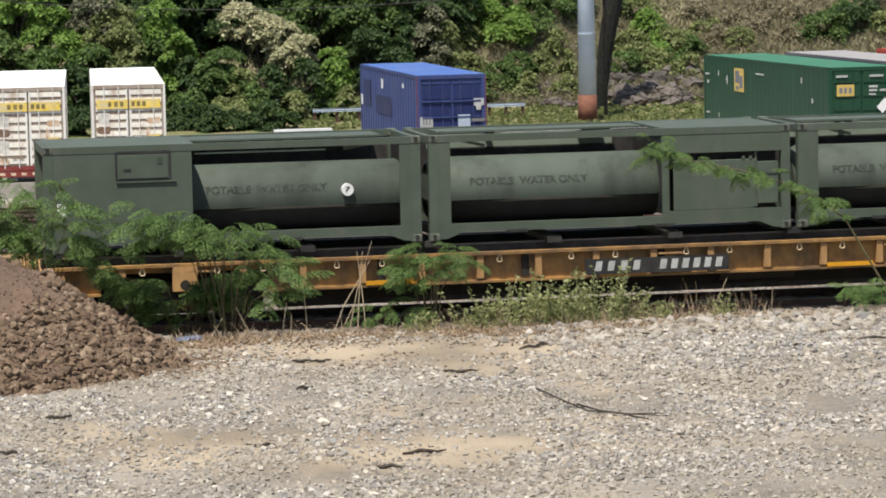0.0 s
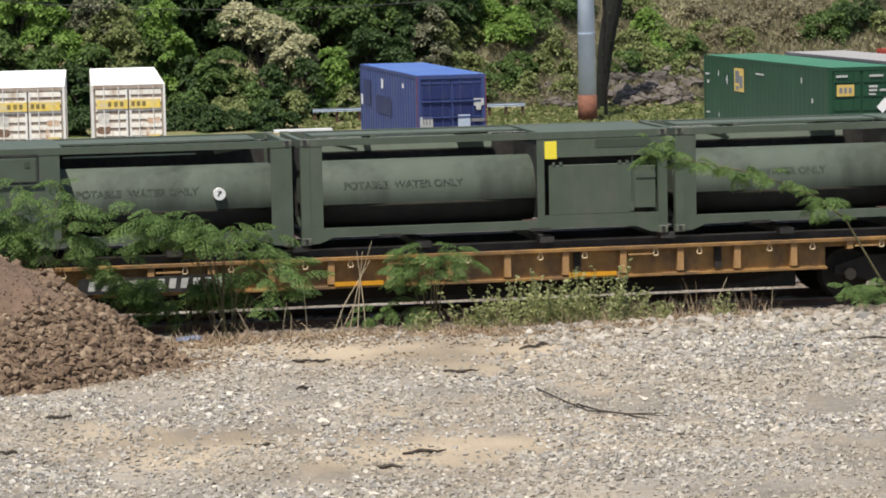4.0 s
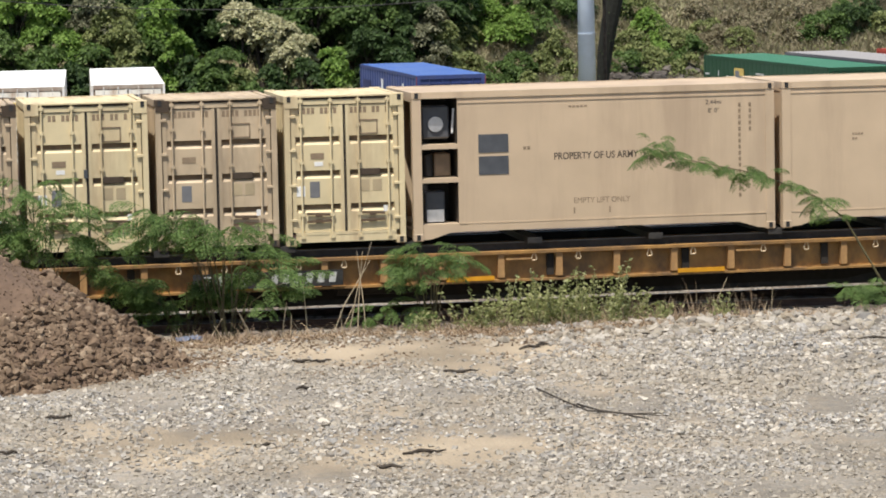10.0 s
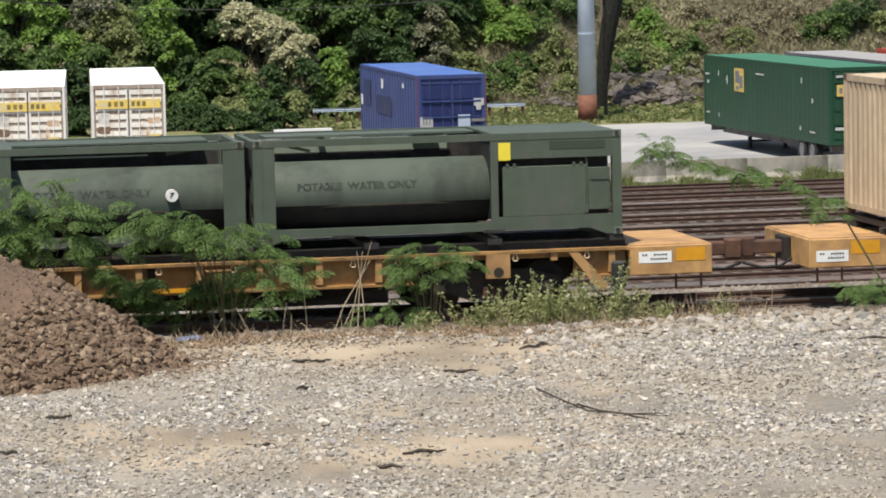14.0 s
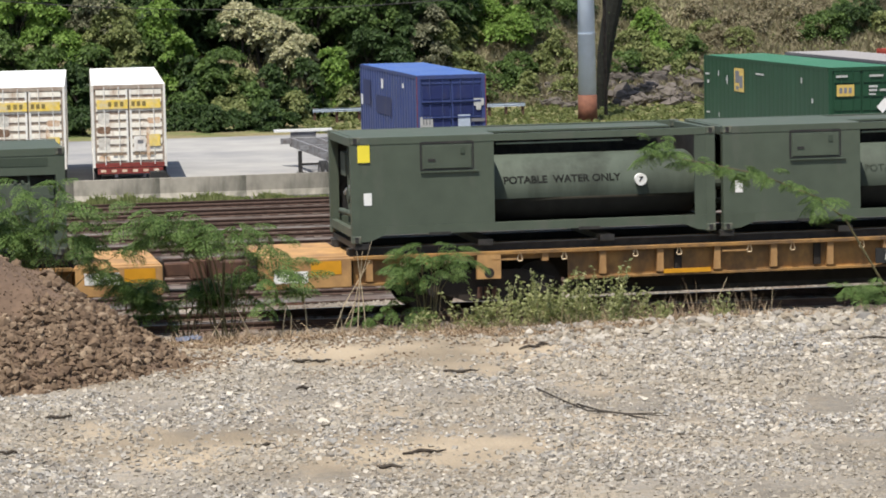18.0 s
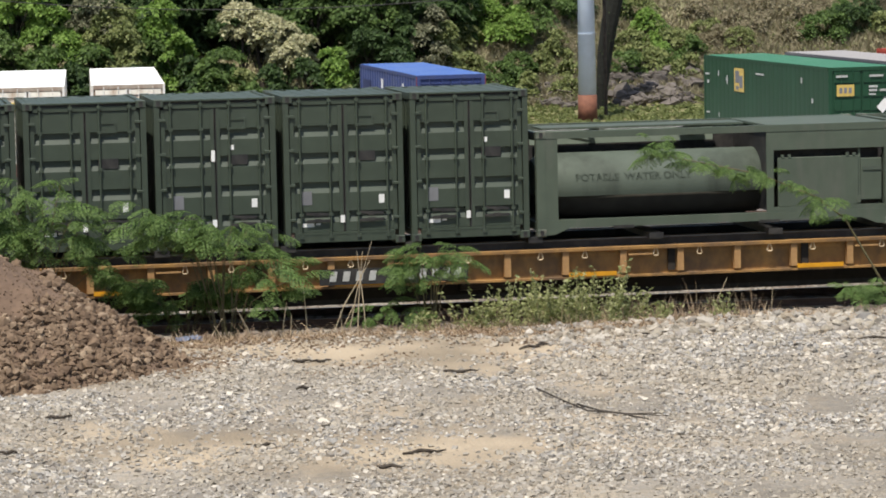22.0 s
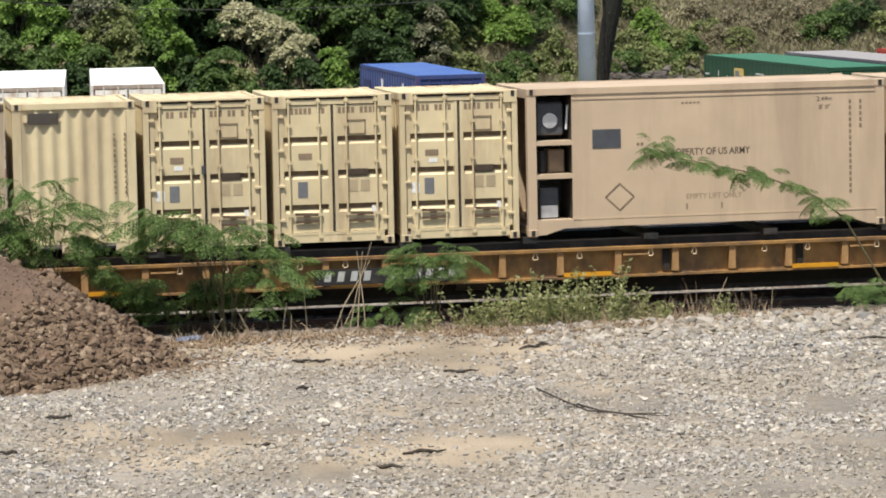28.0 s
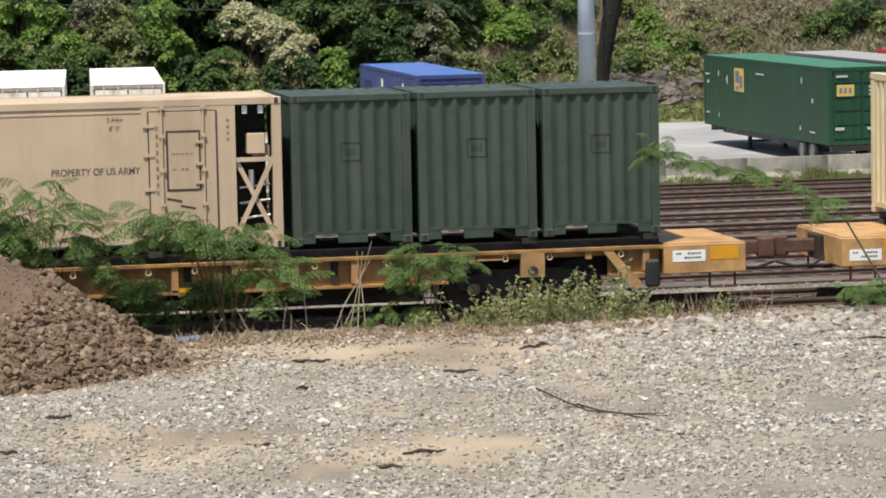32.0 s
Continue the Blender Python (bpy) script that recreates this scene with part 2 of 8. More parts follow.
EARTH = mat("brown_soil", (0.15, 0.099, 0.067), 0.95, var=0.25, scale=2.5, bump=0.05, bscale=9, dirt=(0.115, 0.076, 0.055), amount=0.4, dscale=1.3)
BOULDER = mat("grey_boulder", (0.1, 0.086, 0.075), 0.95, var=0.35, scale=2, bump=0.08, bscale=5, each=0.45)

LOT = gravelled("crushed_stone_lot", [(0.165, 0.147, 0.12), (0.23, 0.2, 0.16), (0.29, 0.255, 0.21), (0.2, 0.188, 0.172), (0.35, 0.315, 0.265)],
                20.0, 0.16, (0.36, 0.29, 0.205), 0.3, 0.03, "sand")
SLOPE = gravelled("brown_gravel_slope", [(0.035, 0.028, 0.023), (0.07, 0.054, 0.044), (0.13, 0.105, 0.088), (0.055, 0.042, 0.034)], 9.0, 0.4, (0.06, 0.038, 0.028), 0.5)
BALLAST = gravelled("grey_track_ballast", [(0.13, 0.108, 0.088), (0.25, 0.215, 0.175), (0.38, 0.34, 0.285), (0.19, 0.155, 0.125)], 14.0, 0.5, (0.16, 0.115, 0.09), 0.4)
YARD_BALLAST = gravelled("brown_yard_ballast", [(0.075, 0.062, 0.054), (0.13, 0.112, 0.1), (0.21, 0.19, 0.175), (0.1, 0.083, 0.073)], 6.0, 0.3, (0.16, 0.115, 0.095), 0.25)
VERGE = mat("dry_grass_verge", (0.2, 0.165, 0.085), 0.95, var=0.35, scale=3, bump=0.05, bscale=9, dirt=(0.1, 0.13, 0.035), amount=0.6, dscale=0.35)
HILL = mat("dry_hillside_grass", (0.22, 0.195, 0.118), 0.95, var=0.4, scale=1.6, bump=0.15, bscale=4, dirt=(0.07, 0.085, 0.03), amount=0.6, dscale=0.22)
STONES = speckled("mixed_stones", [(0.105, 0.096, 0.085), (0.27, 0.24, 0.19), (0.35, 0.315, 0.26), (0.175, 0.17, 0.165), (0.59, 0.54, 0.47), (0.25, 0.205, 0.15), (0.34, 0.325, 0.305), (0.16, 0.138, 0.115), (0.43, 0.4, 0.355), (0.2, 0.197, 0.195)], 0.9, (0.27, 0.235, 0.185))
CLODS = speckled("soil_clods", [(0.082, 0.054, 0.036), (0.135, 0.092, 0.06), (0.18, 0.125, 0.083), (0.1, 0.067, 0.044), (0.16, 0.112, 0.076), (0.26, 0.195, 0.135)])
LEAF_A = leafy("deep_green_leaves", [(0.024, 0.046, 0.016), (0.05, 0.088, 0.028), (0.082, 0.135, 0.042), (0.036, 0.066, 0.022)], 0.45)
LEAF_B = leafy("fresh_green_leaves", [(0.08, 0.14, 0.028), (0.175, 0.285, 0.055), (0.28, 0.41, 0.1), (0.11, 0.2, 0.038)], 0.5)
LEAF_C = leafy("pale_flowering_leaves", [(0.16, 0.17, 0.085), (0.44, 0.42, 0.25), (0.6, 0.57, 0.37), (0.27, 0.28, 0.14)], 0.45)
LEAF_D = leafy("olive_scrub_leaves", [(0.085, 0.11, 0.037), (0.185, 0.22, 0.076), (0.31, 0.335, 0.14), (0.128, 0.158, 0.054)], 0.45)
LEAF_E = leafy("dry_scrub_leaves", [(0.17, 0.15, 0.092), (0.26, 0.225, 0.145), (0.37, 0.32, 0.215), (0.17, 0.175, 0.085)], 0.45)
LEAF_F = leafy("mid_green_leaves", [(0.042, 0.073, 0.02), (0.088, 0.145, 0.038), (0.155, 0.235, 0.068), (0.06, 0.104, 0.029)], 0.45)
LEAF_G = leafy("grey_olive_leaves", [(0.075, 0.08, 0.05), (0.15, 0.155, 0.09), (0.3, 0.295, 0.19), (0.1, 0.108, 0.06)], 0.45)
FROND = leafy("feathery_frond_leaves", [(0.06, 0.103, 0.032), (0.112, 0.185, 0.054), (0.2, 0.295, 0.092), (0.082, 0.14, 0.042)], 0.5)
WEED = leafy("weed_leaves", [(0.15, 0.18, 0.06), (0.32, 0.35, 0.14), (0.56, 0.56, 0.31), (0.2, 0.235, 0.085)], 0.5)
STRAW = speckled("dry_straw", [(0.22, 0.145, 0.095), (0.38, 0.29, 0.185), (0.15, 0.1, 0.068), (0.3, 0.22, 0.14)])


# ---------------------------------------------------------------- mesh helpers
def box(bm, x0, x1, y0, y1, z0, z1, bevel=0.0):
    v = [bm.verts.new((x, y, z)) for z in (z0, z1) for y in (y0, y1) for x in (x0, x1)]
    fs = [bm.faces.new([v[i] for i in f]) for f in ((0, 2, 3, 1), (4, 5, 7, 6), (0, 1, 5, 4), (2, 6, 7, 3), (0, 4, 6, 2), (1, 3, 7, 5))]
    if bevel:
        es = list({e for f in fs for e in f.edges})
        bmesh.ops.bevel(bm, geom=es, offset=bevel, segments=1, affect="EDGES")
    return bm


def bx(*a, bevel=0.0):
    return box(bmesh.new(), *a, bevel=bevel)


def tube(bm, a, b, r0, r1=None, n=8):
    """A tapered bar from a to b."""
    a, b = Vector(a), Vector(b)
    r1 = r0 if r1 is None else r1
    q = (b - a).to_track_quat("Z", "Y")
    rings = []
    for c, r in ((a, r0), (b, r1)):
        rings.append([bm.verts.new(c + q @ Vector((r * math.cos(6.2832 * i / n), r * math.sin(6.2832 * i / n), 0))) for i in range(n)])
    for i in range(n):
        bm.faces.new((rings[0][i], rings[0][(i + 1) % n], rings[1][(i + 1) % n], rings[1][i]))
    bm.faces.new(rings[0][::-1])
    bm.faces.new(rings[1])
    return bm


def bar(a, b, w, d):
    """A flat bar of width w from a to b, both in a plane of one y, d deep."""
    bm = bmesh.new()
    a, b = Vector(a), Vector(b)
    s = (b - a).cross(Vector((0, 1, 0))).normalized() * w / 2
    v = [bm.verts.new(p + Vector((0, dy, 0))) for dy in (0, d) for p in (a - s, a + s, b + s, b - s)]
    for f in ((0, 1, 2, 3), (7, 6, 5, 4), (0, 4, 5, 1), (1, 5, 6, 2), (2, 6, 7, 3), (3, 7, 4, 0)):
        bm.faces.new([v[i] for i in f])
    return bm


def sweep(points, axis, a0, a1):
    """A closed section (pairs of the two other axes) drawn along one axis from a0 to a1."""
    bm = bmesh.new()
    def at(p, a):
        return (a, p[0], p[1]) if axis == "x" else (p[0], a, p[1]) if axis == "y" else (p[0], p[1], a)
    r = [[bm.verts.new(at(p, a)) for p in points] for a in (a0, a1)]
    n = len(points)
    for i in range(n):
        bm.faces.new((r[0][i], r[0][(i + 1) % n], r[1][(i + 1) % n], r[1][i]))
    bm.faces.new(r[0][::-1])
    bm.faces.new(r[1])
    bmesh.ops.recalc_face_normals(bm, faces=bm.faces)
    return bm


def mesh(name, bm, material, smooth=False):
    me = bpy.data.meshes.new(name)
    bm.to_mesh(me)
    bm.free()
    if material:
        me.materials.append(material)
    if smooth:
        me.shade_smooth()
    return me


def part(name, bm, material, parent, label="", smooth=False):
    ob = new(name, bm if isinstance(bm, bpy.types.Mesh) else mesh(name, bm, material, smooth))
    ob.parent = parent
    return tagged(ob, label)


def thing(name, label, category, group="", kind=""):
    return tagged(new(name), label, category, group, kind)


def again(me, parent, name, x, y, z):
    """One more piece on the same mesh."""
    ob = new(name, me)
    ob.location = (x, y, z)
    ob.parent = parent
    return ob


def raw(name, verts, faces, material):
    me = bpy.data.meshes.new(name)
    me.from_pydata(verts, [], faces)
    me.materials.append(material)
    return me


def words(text, size, x, y, z, material, parent, name="stencil", label="", width=None, turn=0.0, squash=1.0, bold=0.0):
    """Built-in letters facing the lot, lower left corner at x, z."""
    cu = bpy.data.curves.new(name, "FONT")
    cu.body, cu.size = text, size
    cu.extrude = 0.001
    cu.offset = bold
    tmp = bpy.data.objects.new(name, cu)
    scene.collection.objects.link(tmp)
    bpy.context.view_layer.update()
    me = bpy.data.meshes.new_from_object(tmp.evaluated_get(bpy.context.evaluated_depsgraph_get()))
    bpy.data.objects.remove(tmp)
    k = 1.0
    xs = [v.co.x for v in me.vertices]
    if width:
        k = width / max(1e-6, max(xs) - min(xs))
    me.transform(Matrix.Diagonal((k, squash, 1, 1)))
    me.transform(Matrix.Translation((x, y, z)) @ Matrix.Rotation(turn, 4, "Y") @ Matrix.Rotation(radians(90), 4, "X"))
    me.materials.clear()
    me.materials.append(material)
    ob = new(name, me)
    ob.parent = parent
    return tagged(ob, label)


def bars(x0, x1, z0, z1, y, n, rnd=3, gap=0.3):
    """Unreadable writing: plain upright bars in a row."""
    bm = bmesh.new()
    r = random.Random(rnd)
    w = (x1 - x0) / n
    for i in range(n):
        if r.random() < 0.12:
            continue
        box(bm, x0 + w * i, x0 + w * (i + 1 - gap), y - 0.002, y, z0, z1)
    return bm


# White door base darkened for the shade and rust between its panels.
JB_DOOR = mat("shaded_rusty_door_paint", (0.36, 0.3, 0.24), 0.6, var=0.15, dirt=(0.22, 0.12, 0.08), amount=0.4, dscale=1.6)
RUST_RED = mat("rusty_red_paint", (0.2, 0.035, 0.028), 0.75, var=0.3, scale=7)
# Dark brown that carries the shade on the tanks' lower part.
UNDERSIDE = mat("shaded_tank_bottom", (0.038, 0.035, 0.027), 0.85, var=0.25, scale=4)
# Worn dark brown, also the shade line under the small containers' roof lip.
DARK_BROWN = mat("dark_brown_worn_paint", (0.06, 0.041, 0.027), 0.75, var=0.3, scale=6, dirt=(0.05, 0.035, 0.025), amount=0.4)
# Brown that deepens the shade in the pressed door grooves.
GROOVE_SHADE = mat("rust_stained_groove", (0.17, 0.115, 0.07), 0.8, var=0.35, scale=5, dirt=(0.3, 0.23, 0.14), amount=0.4, dscale=4)
PATCH = mat("faded_patch_paint", (0.41, 0.325, 0.205), 0.7, var=0.1)
HANDLE_BROWN = mat("worn_brown_handle", (0.11, 0.072, 0.044), 0.6, var=0.25, scale=9)
SCUFFED = mat("scuffed_olive_paint", (0.075, 0.09, 0.068), 0.6, var=0.2, scale=6, dirt=(0.2, 0.18, 0.14), amount=0.3, dscale=7, each=0.2)
DARK_RUST = mat("dark_rusted_casting", (0.075, 0.052, 0.035), 0.75, var=0.3, scale=9, dirt=(0.2, 0.15, 0.1), amount=0.35, dscale=6)
# Lightened copy of the olive, with sunlight put into its colour.
LIT_OLIVE = mat("lit_olive_plate", (0.2, 0.24, 0.19), 0.7, var=0.1, scale=3)


def cord(points, r, n=5):
    """One bent round bar through all the points."""
    bm = bmesh.new()
    pts = [Vector(p) for p in points]
    rows = []
    for i, p in enumerate(pts):
        t = (pts[min(i + 1, len(pts) - 1)] - pts[max(i - 1, 0)]).to_track_quat("Z", "Y")
        k = r[i] if isinstance(r, (list, tuple)) else r
        rows.append([bm.verts.new(p + t @ Vector((k * math.cos(6.2832 * a / n), k * math.sin(6.2832 * a / n), 0))) for a in range(n)])
    for p, q in zip(rows, rows[1:]):
        for a in range(n):
            bm.faces.new((p[a], p[(a + 1) % n], q[(a + 1) % n], q[a]))
    bm.faces.new(rows[0][::-1])
    bm.faces.new(rows[-1])
    return bm


# ---------------------------------------------------------------- the ground, one sheet from the lot to the hills
YARD_Z = -2.55
TRACKS = [22.4, 26.4, 30.4, 34.4, 38.4, 42.4, 46.4, 50.4, 54.0]
PROFILE = [(-400, 0.12), (-4.6, 0.15), (-4.0, 0.1), (-3.3, -0.35), (-2.7, -0.45), (-2.0, -0.15), (1.5, -0.15), (2.6, -0.46), (3.1, -0.36), (4.3, -0.33), (4.7, -0.5), (6.0, -1.1),
           (18.0, YARD_Z), (94.0, YARD_Z), (97.0, YARD_Z + 0.12), (102.0, YARD_Z + 0.3), (108.0, YARD_Z + 2.2), (120.0, YARD_Z + 7.0),
           (150.0, YARD_Z + 16), (190.0, YARD_Z + 24), (1500.0, YARD_Z + 24)]


def sandy(x, y):
    """Where the lot is bare sand rather than stone: drawn-out patches, the widest near the line."""
    def patch(a, b, u, v):
        return math.exp(-((x - a) / u) ** 2 - ((y - b) / v) ** 2)
    k = 1.35 * patch(8.0, -6.5, 2.2, 1.7) + 1.0 * patch(5.6, -4.7, 2.0, 0.8) + 0.6 * patch(4.2, -6.2, 1.3, 0.8) + 0.75 * patch(11.9, -5.7, 1.7, 0.8) + 0.5 * patch(3.6, -7.6, 1.2, 1.2) + 0.9 * patch(10.6, -4.6, 2.8, 0.6)
    k += 0.75 * patch(6.4, -15.7, 2.4, 0.9) + 0.4 * patch(3.3, -14.2, 1.6, 1.2) + 0.35 * patch(8.9, -13.6, 1.3, 0.7)
    return k - 0.26 + 0.45 * noise.noise((x * 0.35, y * 0.3, 7.3)) + 0.4 * noise.noise((x * 1.3, y * 0.6, 3.1)) + 0.25 * noise.noise((x * 3.1, y * 1.4, 1.1))


def ground_z(x, y):
    for (a, za), (b, zb) in zip(PROFILE, PROFILE[1:]):
        if y <= b:
            z = za + (zb - za) * (y - a) / (b - a)
            break
    if y < -4.3:
        z += 0.07 * noise.noise((x * 0.35, y * 0.2, 1)) + 0.025 * noise.noise((x * 1.7, y * 1.1, 4))
    elif y > 102:
        k = min(1, (y - 102) / 12)
        z += k * (1.5 * noise.noise((x * 0.08, y * 0.08, 9)) + 0.5 * noise.noise((x * 0.35, y * 0.35, 2)))
    return z


def spaced(*runs):
    out = []
    for a, b, n in runs:
        out += [a + (b - a) * i / n for i in range(n)]
    return out + [runs[-1][1]]


def build_ground():
    xs = spaced((-1500, -60, 10), (-60, -3, 20), (-3, 22, 110), (22, 75, 40), (75, 140, 10), (140, 1500, 10))
    ys = spaced((-400, -60, 8), (-60, -22, 10), (-22, -4.4, 90), (-4.4, 5.2, 64), (5.2, 20.4, 16), (20.4, 56.4, 180), (56.4, 92.8, 20), (92.8, 106, 12), (106, 150, 60), (150, 1500, 16))
    verts = [(x, y, ground_z(x, y)) for y in ys for x in xs]
    nx = len(xs)
    faces, slots = [], []
    for j in range(len(ys) - 1):
        y = (ys[j] + ys[j + 1]) / 2
        slot = 0 if y < -4.25 else 1 if y < 8 else 2 if y < 20.6 else 3 if y < 56 else 4 if y < 92.8 else 5 if y < 102.5 else 6
        # bands along the tracks: stained ballast with rail shadow in its colour
        if slot == 3 and min(abs(y - c) for c in TRACKS) < 1.15:
            slot = 7
        if slot == 1 and (y < -2.45 or y > 4.9):
            slot = 2 if y > 0 else 5
        for i in range(nx - 1):
            a = j * nx + i
            faces.append((a, a + 1, a + nx + 1, a + nx))
            slots.append(slot)
    me = raw("ground", verts, faces, LOT)
    for m in (BALLAST, SLOPE, YARD_BALLAST, SLAB, VERGE, HILL, STAINED_SHADED_BED):
        me.materials.append(m)
    me.polygons.foreach_set("material_index", slots)
    sand = me.attributes.new("sand", "FLOAT", "POINT")
    sand.data.foreach_set("value", [max(0.0, min(1.0, 0.5 + 1.1 * sandy(x, y))) if y < -4 else 0.5 for x, y, z in verts])
    me.shade_smooth()
    tagged(new("ground", me), "pale crushed stone lot falling to railway ballast, a concrete yard and a dry hillside", "ground", kind="structure")


# Oil-stained ballast, darkened further for the shadow of rails and ties.
STAINED_SHADED_BED = gravelled("oily_shadowed_ballast", [(0.05, 0.035, 0.03), (0.085, 0.06, 0.05), (0.12, 0.09, 0.075), (0.06, 0.045, 0.04)], 7.0, 0.6, (0.045, 0.03, 0.025), 0.5)
build_ground()


# ---------------------------------------------------------------- rails
def rail_section(h=0.12):
    return [(-0.07, 0), (0.07, 0), (0.07, 0.012), (0.012, 0.03), (0.012, h - 0.045), (0.036, h - 0.035), (0.036, h - 0.004), (0.03, h),
            (-0.03, h), (-0.036, h - 0.004), (-0.036, h - 0.035), (-0.012, h - 0.045), (-0.012, 0.03), (-0.07, 0.012)]


def build_track(y, z, x0, x1, label, near):
    """z: the top of the rails."""
    track = thing("railway_track", label, "railway track", "tracks", "structure")
    track.location = (0, y, z)
    for s in (-0.753, 0.753):
        part("rail", sweep([(s + a, b - 0.12) for a, b in rail_section()], "x", x0, x1), RAIL_RUST, track)
        if near:
            part("rail_head", bx(x0, x1, s - 0.028, s + 0.028, 0.0003, 0.0035), RAIL_HEAD, track, "worn shiny running surface")
    tie = bx(-0.115, 0.115, -1.3, 1.3, -0.29, -0.12, bevel=0.012)
    if near:
        me = mesh("tie", tie, TIE)
        x = x0 + 0.3
        while x < x1:
            ob = again(me, track, "tie", x, 0.04 * random.uniform(-1, 1), 0)
            ob.rotation_euler[2] = random.uniform(-0.02, 0.02)
            x += 0.52
    else:
        tie.free()
        bm = bmesh.new()
        x = x0 + 0.3
        while x < x1:
            box(bm, x, x + 0.23, -1.0, 1.0, -0.3, -0.12 + random.uniform(-0.01, 0.01))
            x += 0.55
        tagged(part("ties", bm, TIE, track, "dark timber ties"), kind="stuff")


build_track(0.0, 0.0, -6, 34, "main line with rust-brown rails on timber ties in grey ballast", True)
for ty in TRACKS:
    build_track(ty, YARD_Z + 0.13, -5, 65, "empty yard siding with rusty brown rails", False)

# ---------------------------------------------------------------- concrete barrier along the yard, in segments
def build_barrier():
    wall = thing("concrete_barrier", "pale stained concrete barrier of butted segments between tracks and yard", "barrier", kind="structure")
    wall.location = (0, 56.7, YARD_Z)
    sec = [(-0.3, 0), (0.3, 0), (0.3, 0.1), (0.15, 0.3), (0.1, 0.82), (-0.1, 0.82), (-0.15, 0.3), (-0.3, 0.1)]
    me = mesh("segment", sweep(sec, "x", -1.5, 1.5), CONCRETE)
    for i in range(24):
        ob = again(me, wall, "segment", 20.75 + 2.98 * (i - 9), random.uniform(-0.02, 0.02), random.uniform(-0.015, 0.01))
        ob.rotation_euler[2] = random.uniform(-0.006, 0.006)


build_barrier()


def build_barrier_weeds():
    r = random.Random(4)
    pts, faces = [], []
    for i in range(420):
        x, y = r.uniform(5, 50), r.uniform(55.6, 56.38)
        q = max(0.0, noise.noise((x * 0.7, 0, 3.3)) + 0.15) * r.uniform(0.3, 0.9) + 0.06
        for k in range(22):
            w, h = r.uniform(0.012, 0.03), r.uniform(0.15, 0.95) * q + 0.05
            a, b = x + r.gauss(0, 0.11), y + r.uniform(-0.05, 0.05)
            dx = r.gauss(0, 0.3) * h
            m = len(pts)
            pts.extend([(a - w, b, YARD_Z), (a + w, b, YARD_Z), (a + dx * 0.5 + w, b, YARD_Z + h * 0.6), (a + dx * 0.5 - w, b, YARD_Z + h * 0.6), (a + dx * 1.3, b, YARD_Z + h)])
            faces.extend([(m, m + 1, m + 2, m + 3), (m + 3, m + 2, m + 4)])
    me = bpy.data.meshes.new("barrier_weeds")
    me.from_pydata(pts, [], faces)
    me.materials.append(LEAF_D)
    tagged(new("barrier_weeds", me), "tufts of olive grass along the foot of the barrier", "weeds", kind="stuff")


build_barrier_weeds()


# ---------------------------------------------------------------- leaves and stones in bulk
def blades(centres, radii, counts, size, seed, flat=0.0):
    """Loose leaf blades round each centre: folded rhombs in all directions."""
    r = np.random.RandomState(seed)
    cs = np.repeat(np.array(centres, float), counts, axis=0)
    rs = np.repeat(np.array(radii, float), counts)
    n = len(cs)
    d = r.normal(size=(n, 3))
    d /= np.linalg.norm(d, axis=1)[:, None]
    c = cs + d * (rs * r.uniform(0.35, 1.0, n) ** 0.6)[:, None] * np.array([1, 1, 0.8])
    u = r.normal(size=(n, 3))
    u[:, 2] *= 0.6
    u /= np.linalg.norm(u, axis=1)[:, None]
    v = np.cross(u, r.normal(size=(n, 3)) + np.array([0, 0, flat]))
    v /= np.linalg.norm(v, axis=1)[:, None] + 1e-9
    s = size * r.uniform(0.6, 1.3, n)[:, None]
    w = np.cross(u, v) * s * 0.12
    pts = np.stack([c - u * s * 0.5, c + v * s * 0.26 + w, c + u * s * 0.5, c - v * s * 0.26 + w], 1).reshape(-1, 3)
    faces = np.arange(n * 4).reshape(-1, 4)
    return pts, faces


def bulk(name, pts, faces, material):
    me = bpy.data.meshes.new(name)
    me.from_pydata(pts.tolist(), [], faces.tolist())
    me.materials.append(material)
    return me


def rocks(places, sizes, seed, squash=0.8):
    """Broken stones: skewed blocks turned every way."""
    r = np.random.RandomState(seed)
    p, s = np.array(places, float), np.array(sizes, float)
    n = len(p)
    cube = np.array([(x, y, z) for z in (-1, 1) for y in (-1, 1) for x in (-1, 1)], float) * 0.62
    k = cube[None] * r.uniform(0.65, 1.25, (n, 1, 3)) + r.uniform(-0.24, 0.24, (n, 8, 3))
    q = r.normal(size=(n, 4))
    q /= np.linalg.norm(q, axis=1)[:, None]
    w, x, y, z = q.T
    m = np.stack([1 - 2 * (y * y + z * z), 2 * (x * y - z * w), 2 * (x * z + y * w), 2 * (x * y + z * w), 1 - 2 * (x * x + z * z), 2 * (y * z - x * w),
                  2 * (x * z - y * w), 2 * (y * z + x * w), 1 - 2 * (x * x + y * y)], 1).reshape(n, 3, 3)
    k = np.einsum("nij,nvj->nvi", m, k) * np.array([1, 1, squash])
    pts = k * s[:, None, None] + p[:, None, :]
    quads = [(0, 2, 3, 1), (4, 5, 7, 6), (0, 1, 5, 4), (2, 6, 7, 3), (0, 4, 6, 2), (1, 3, 7, 5)]
    f = (np.array(quads)[None] + (np.arange(n) * 8)[:, None, None]).reshape(-1, 4)
    return pts.reshape(-1, 3), f


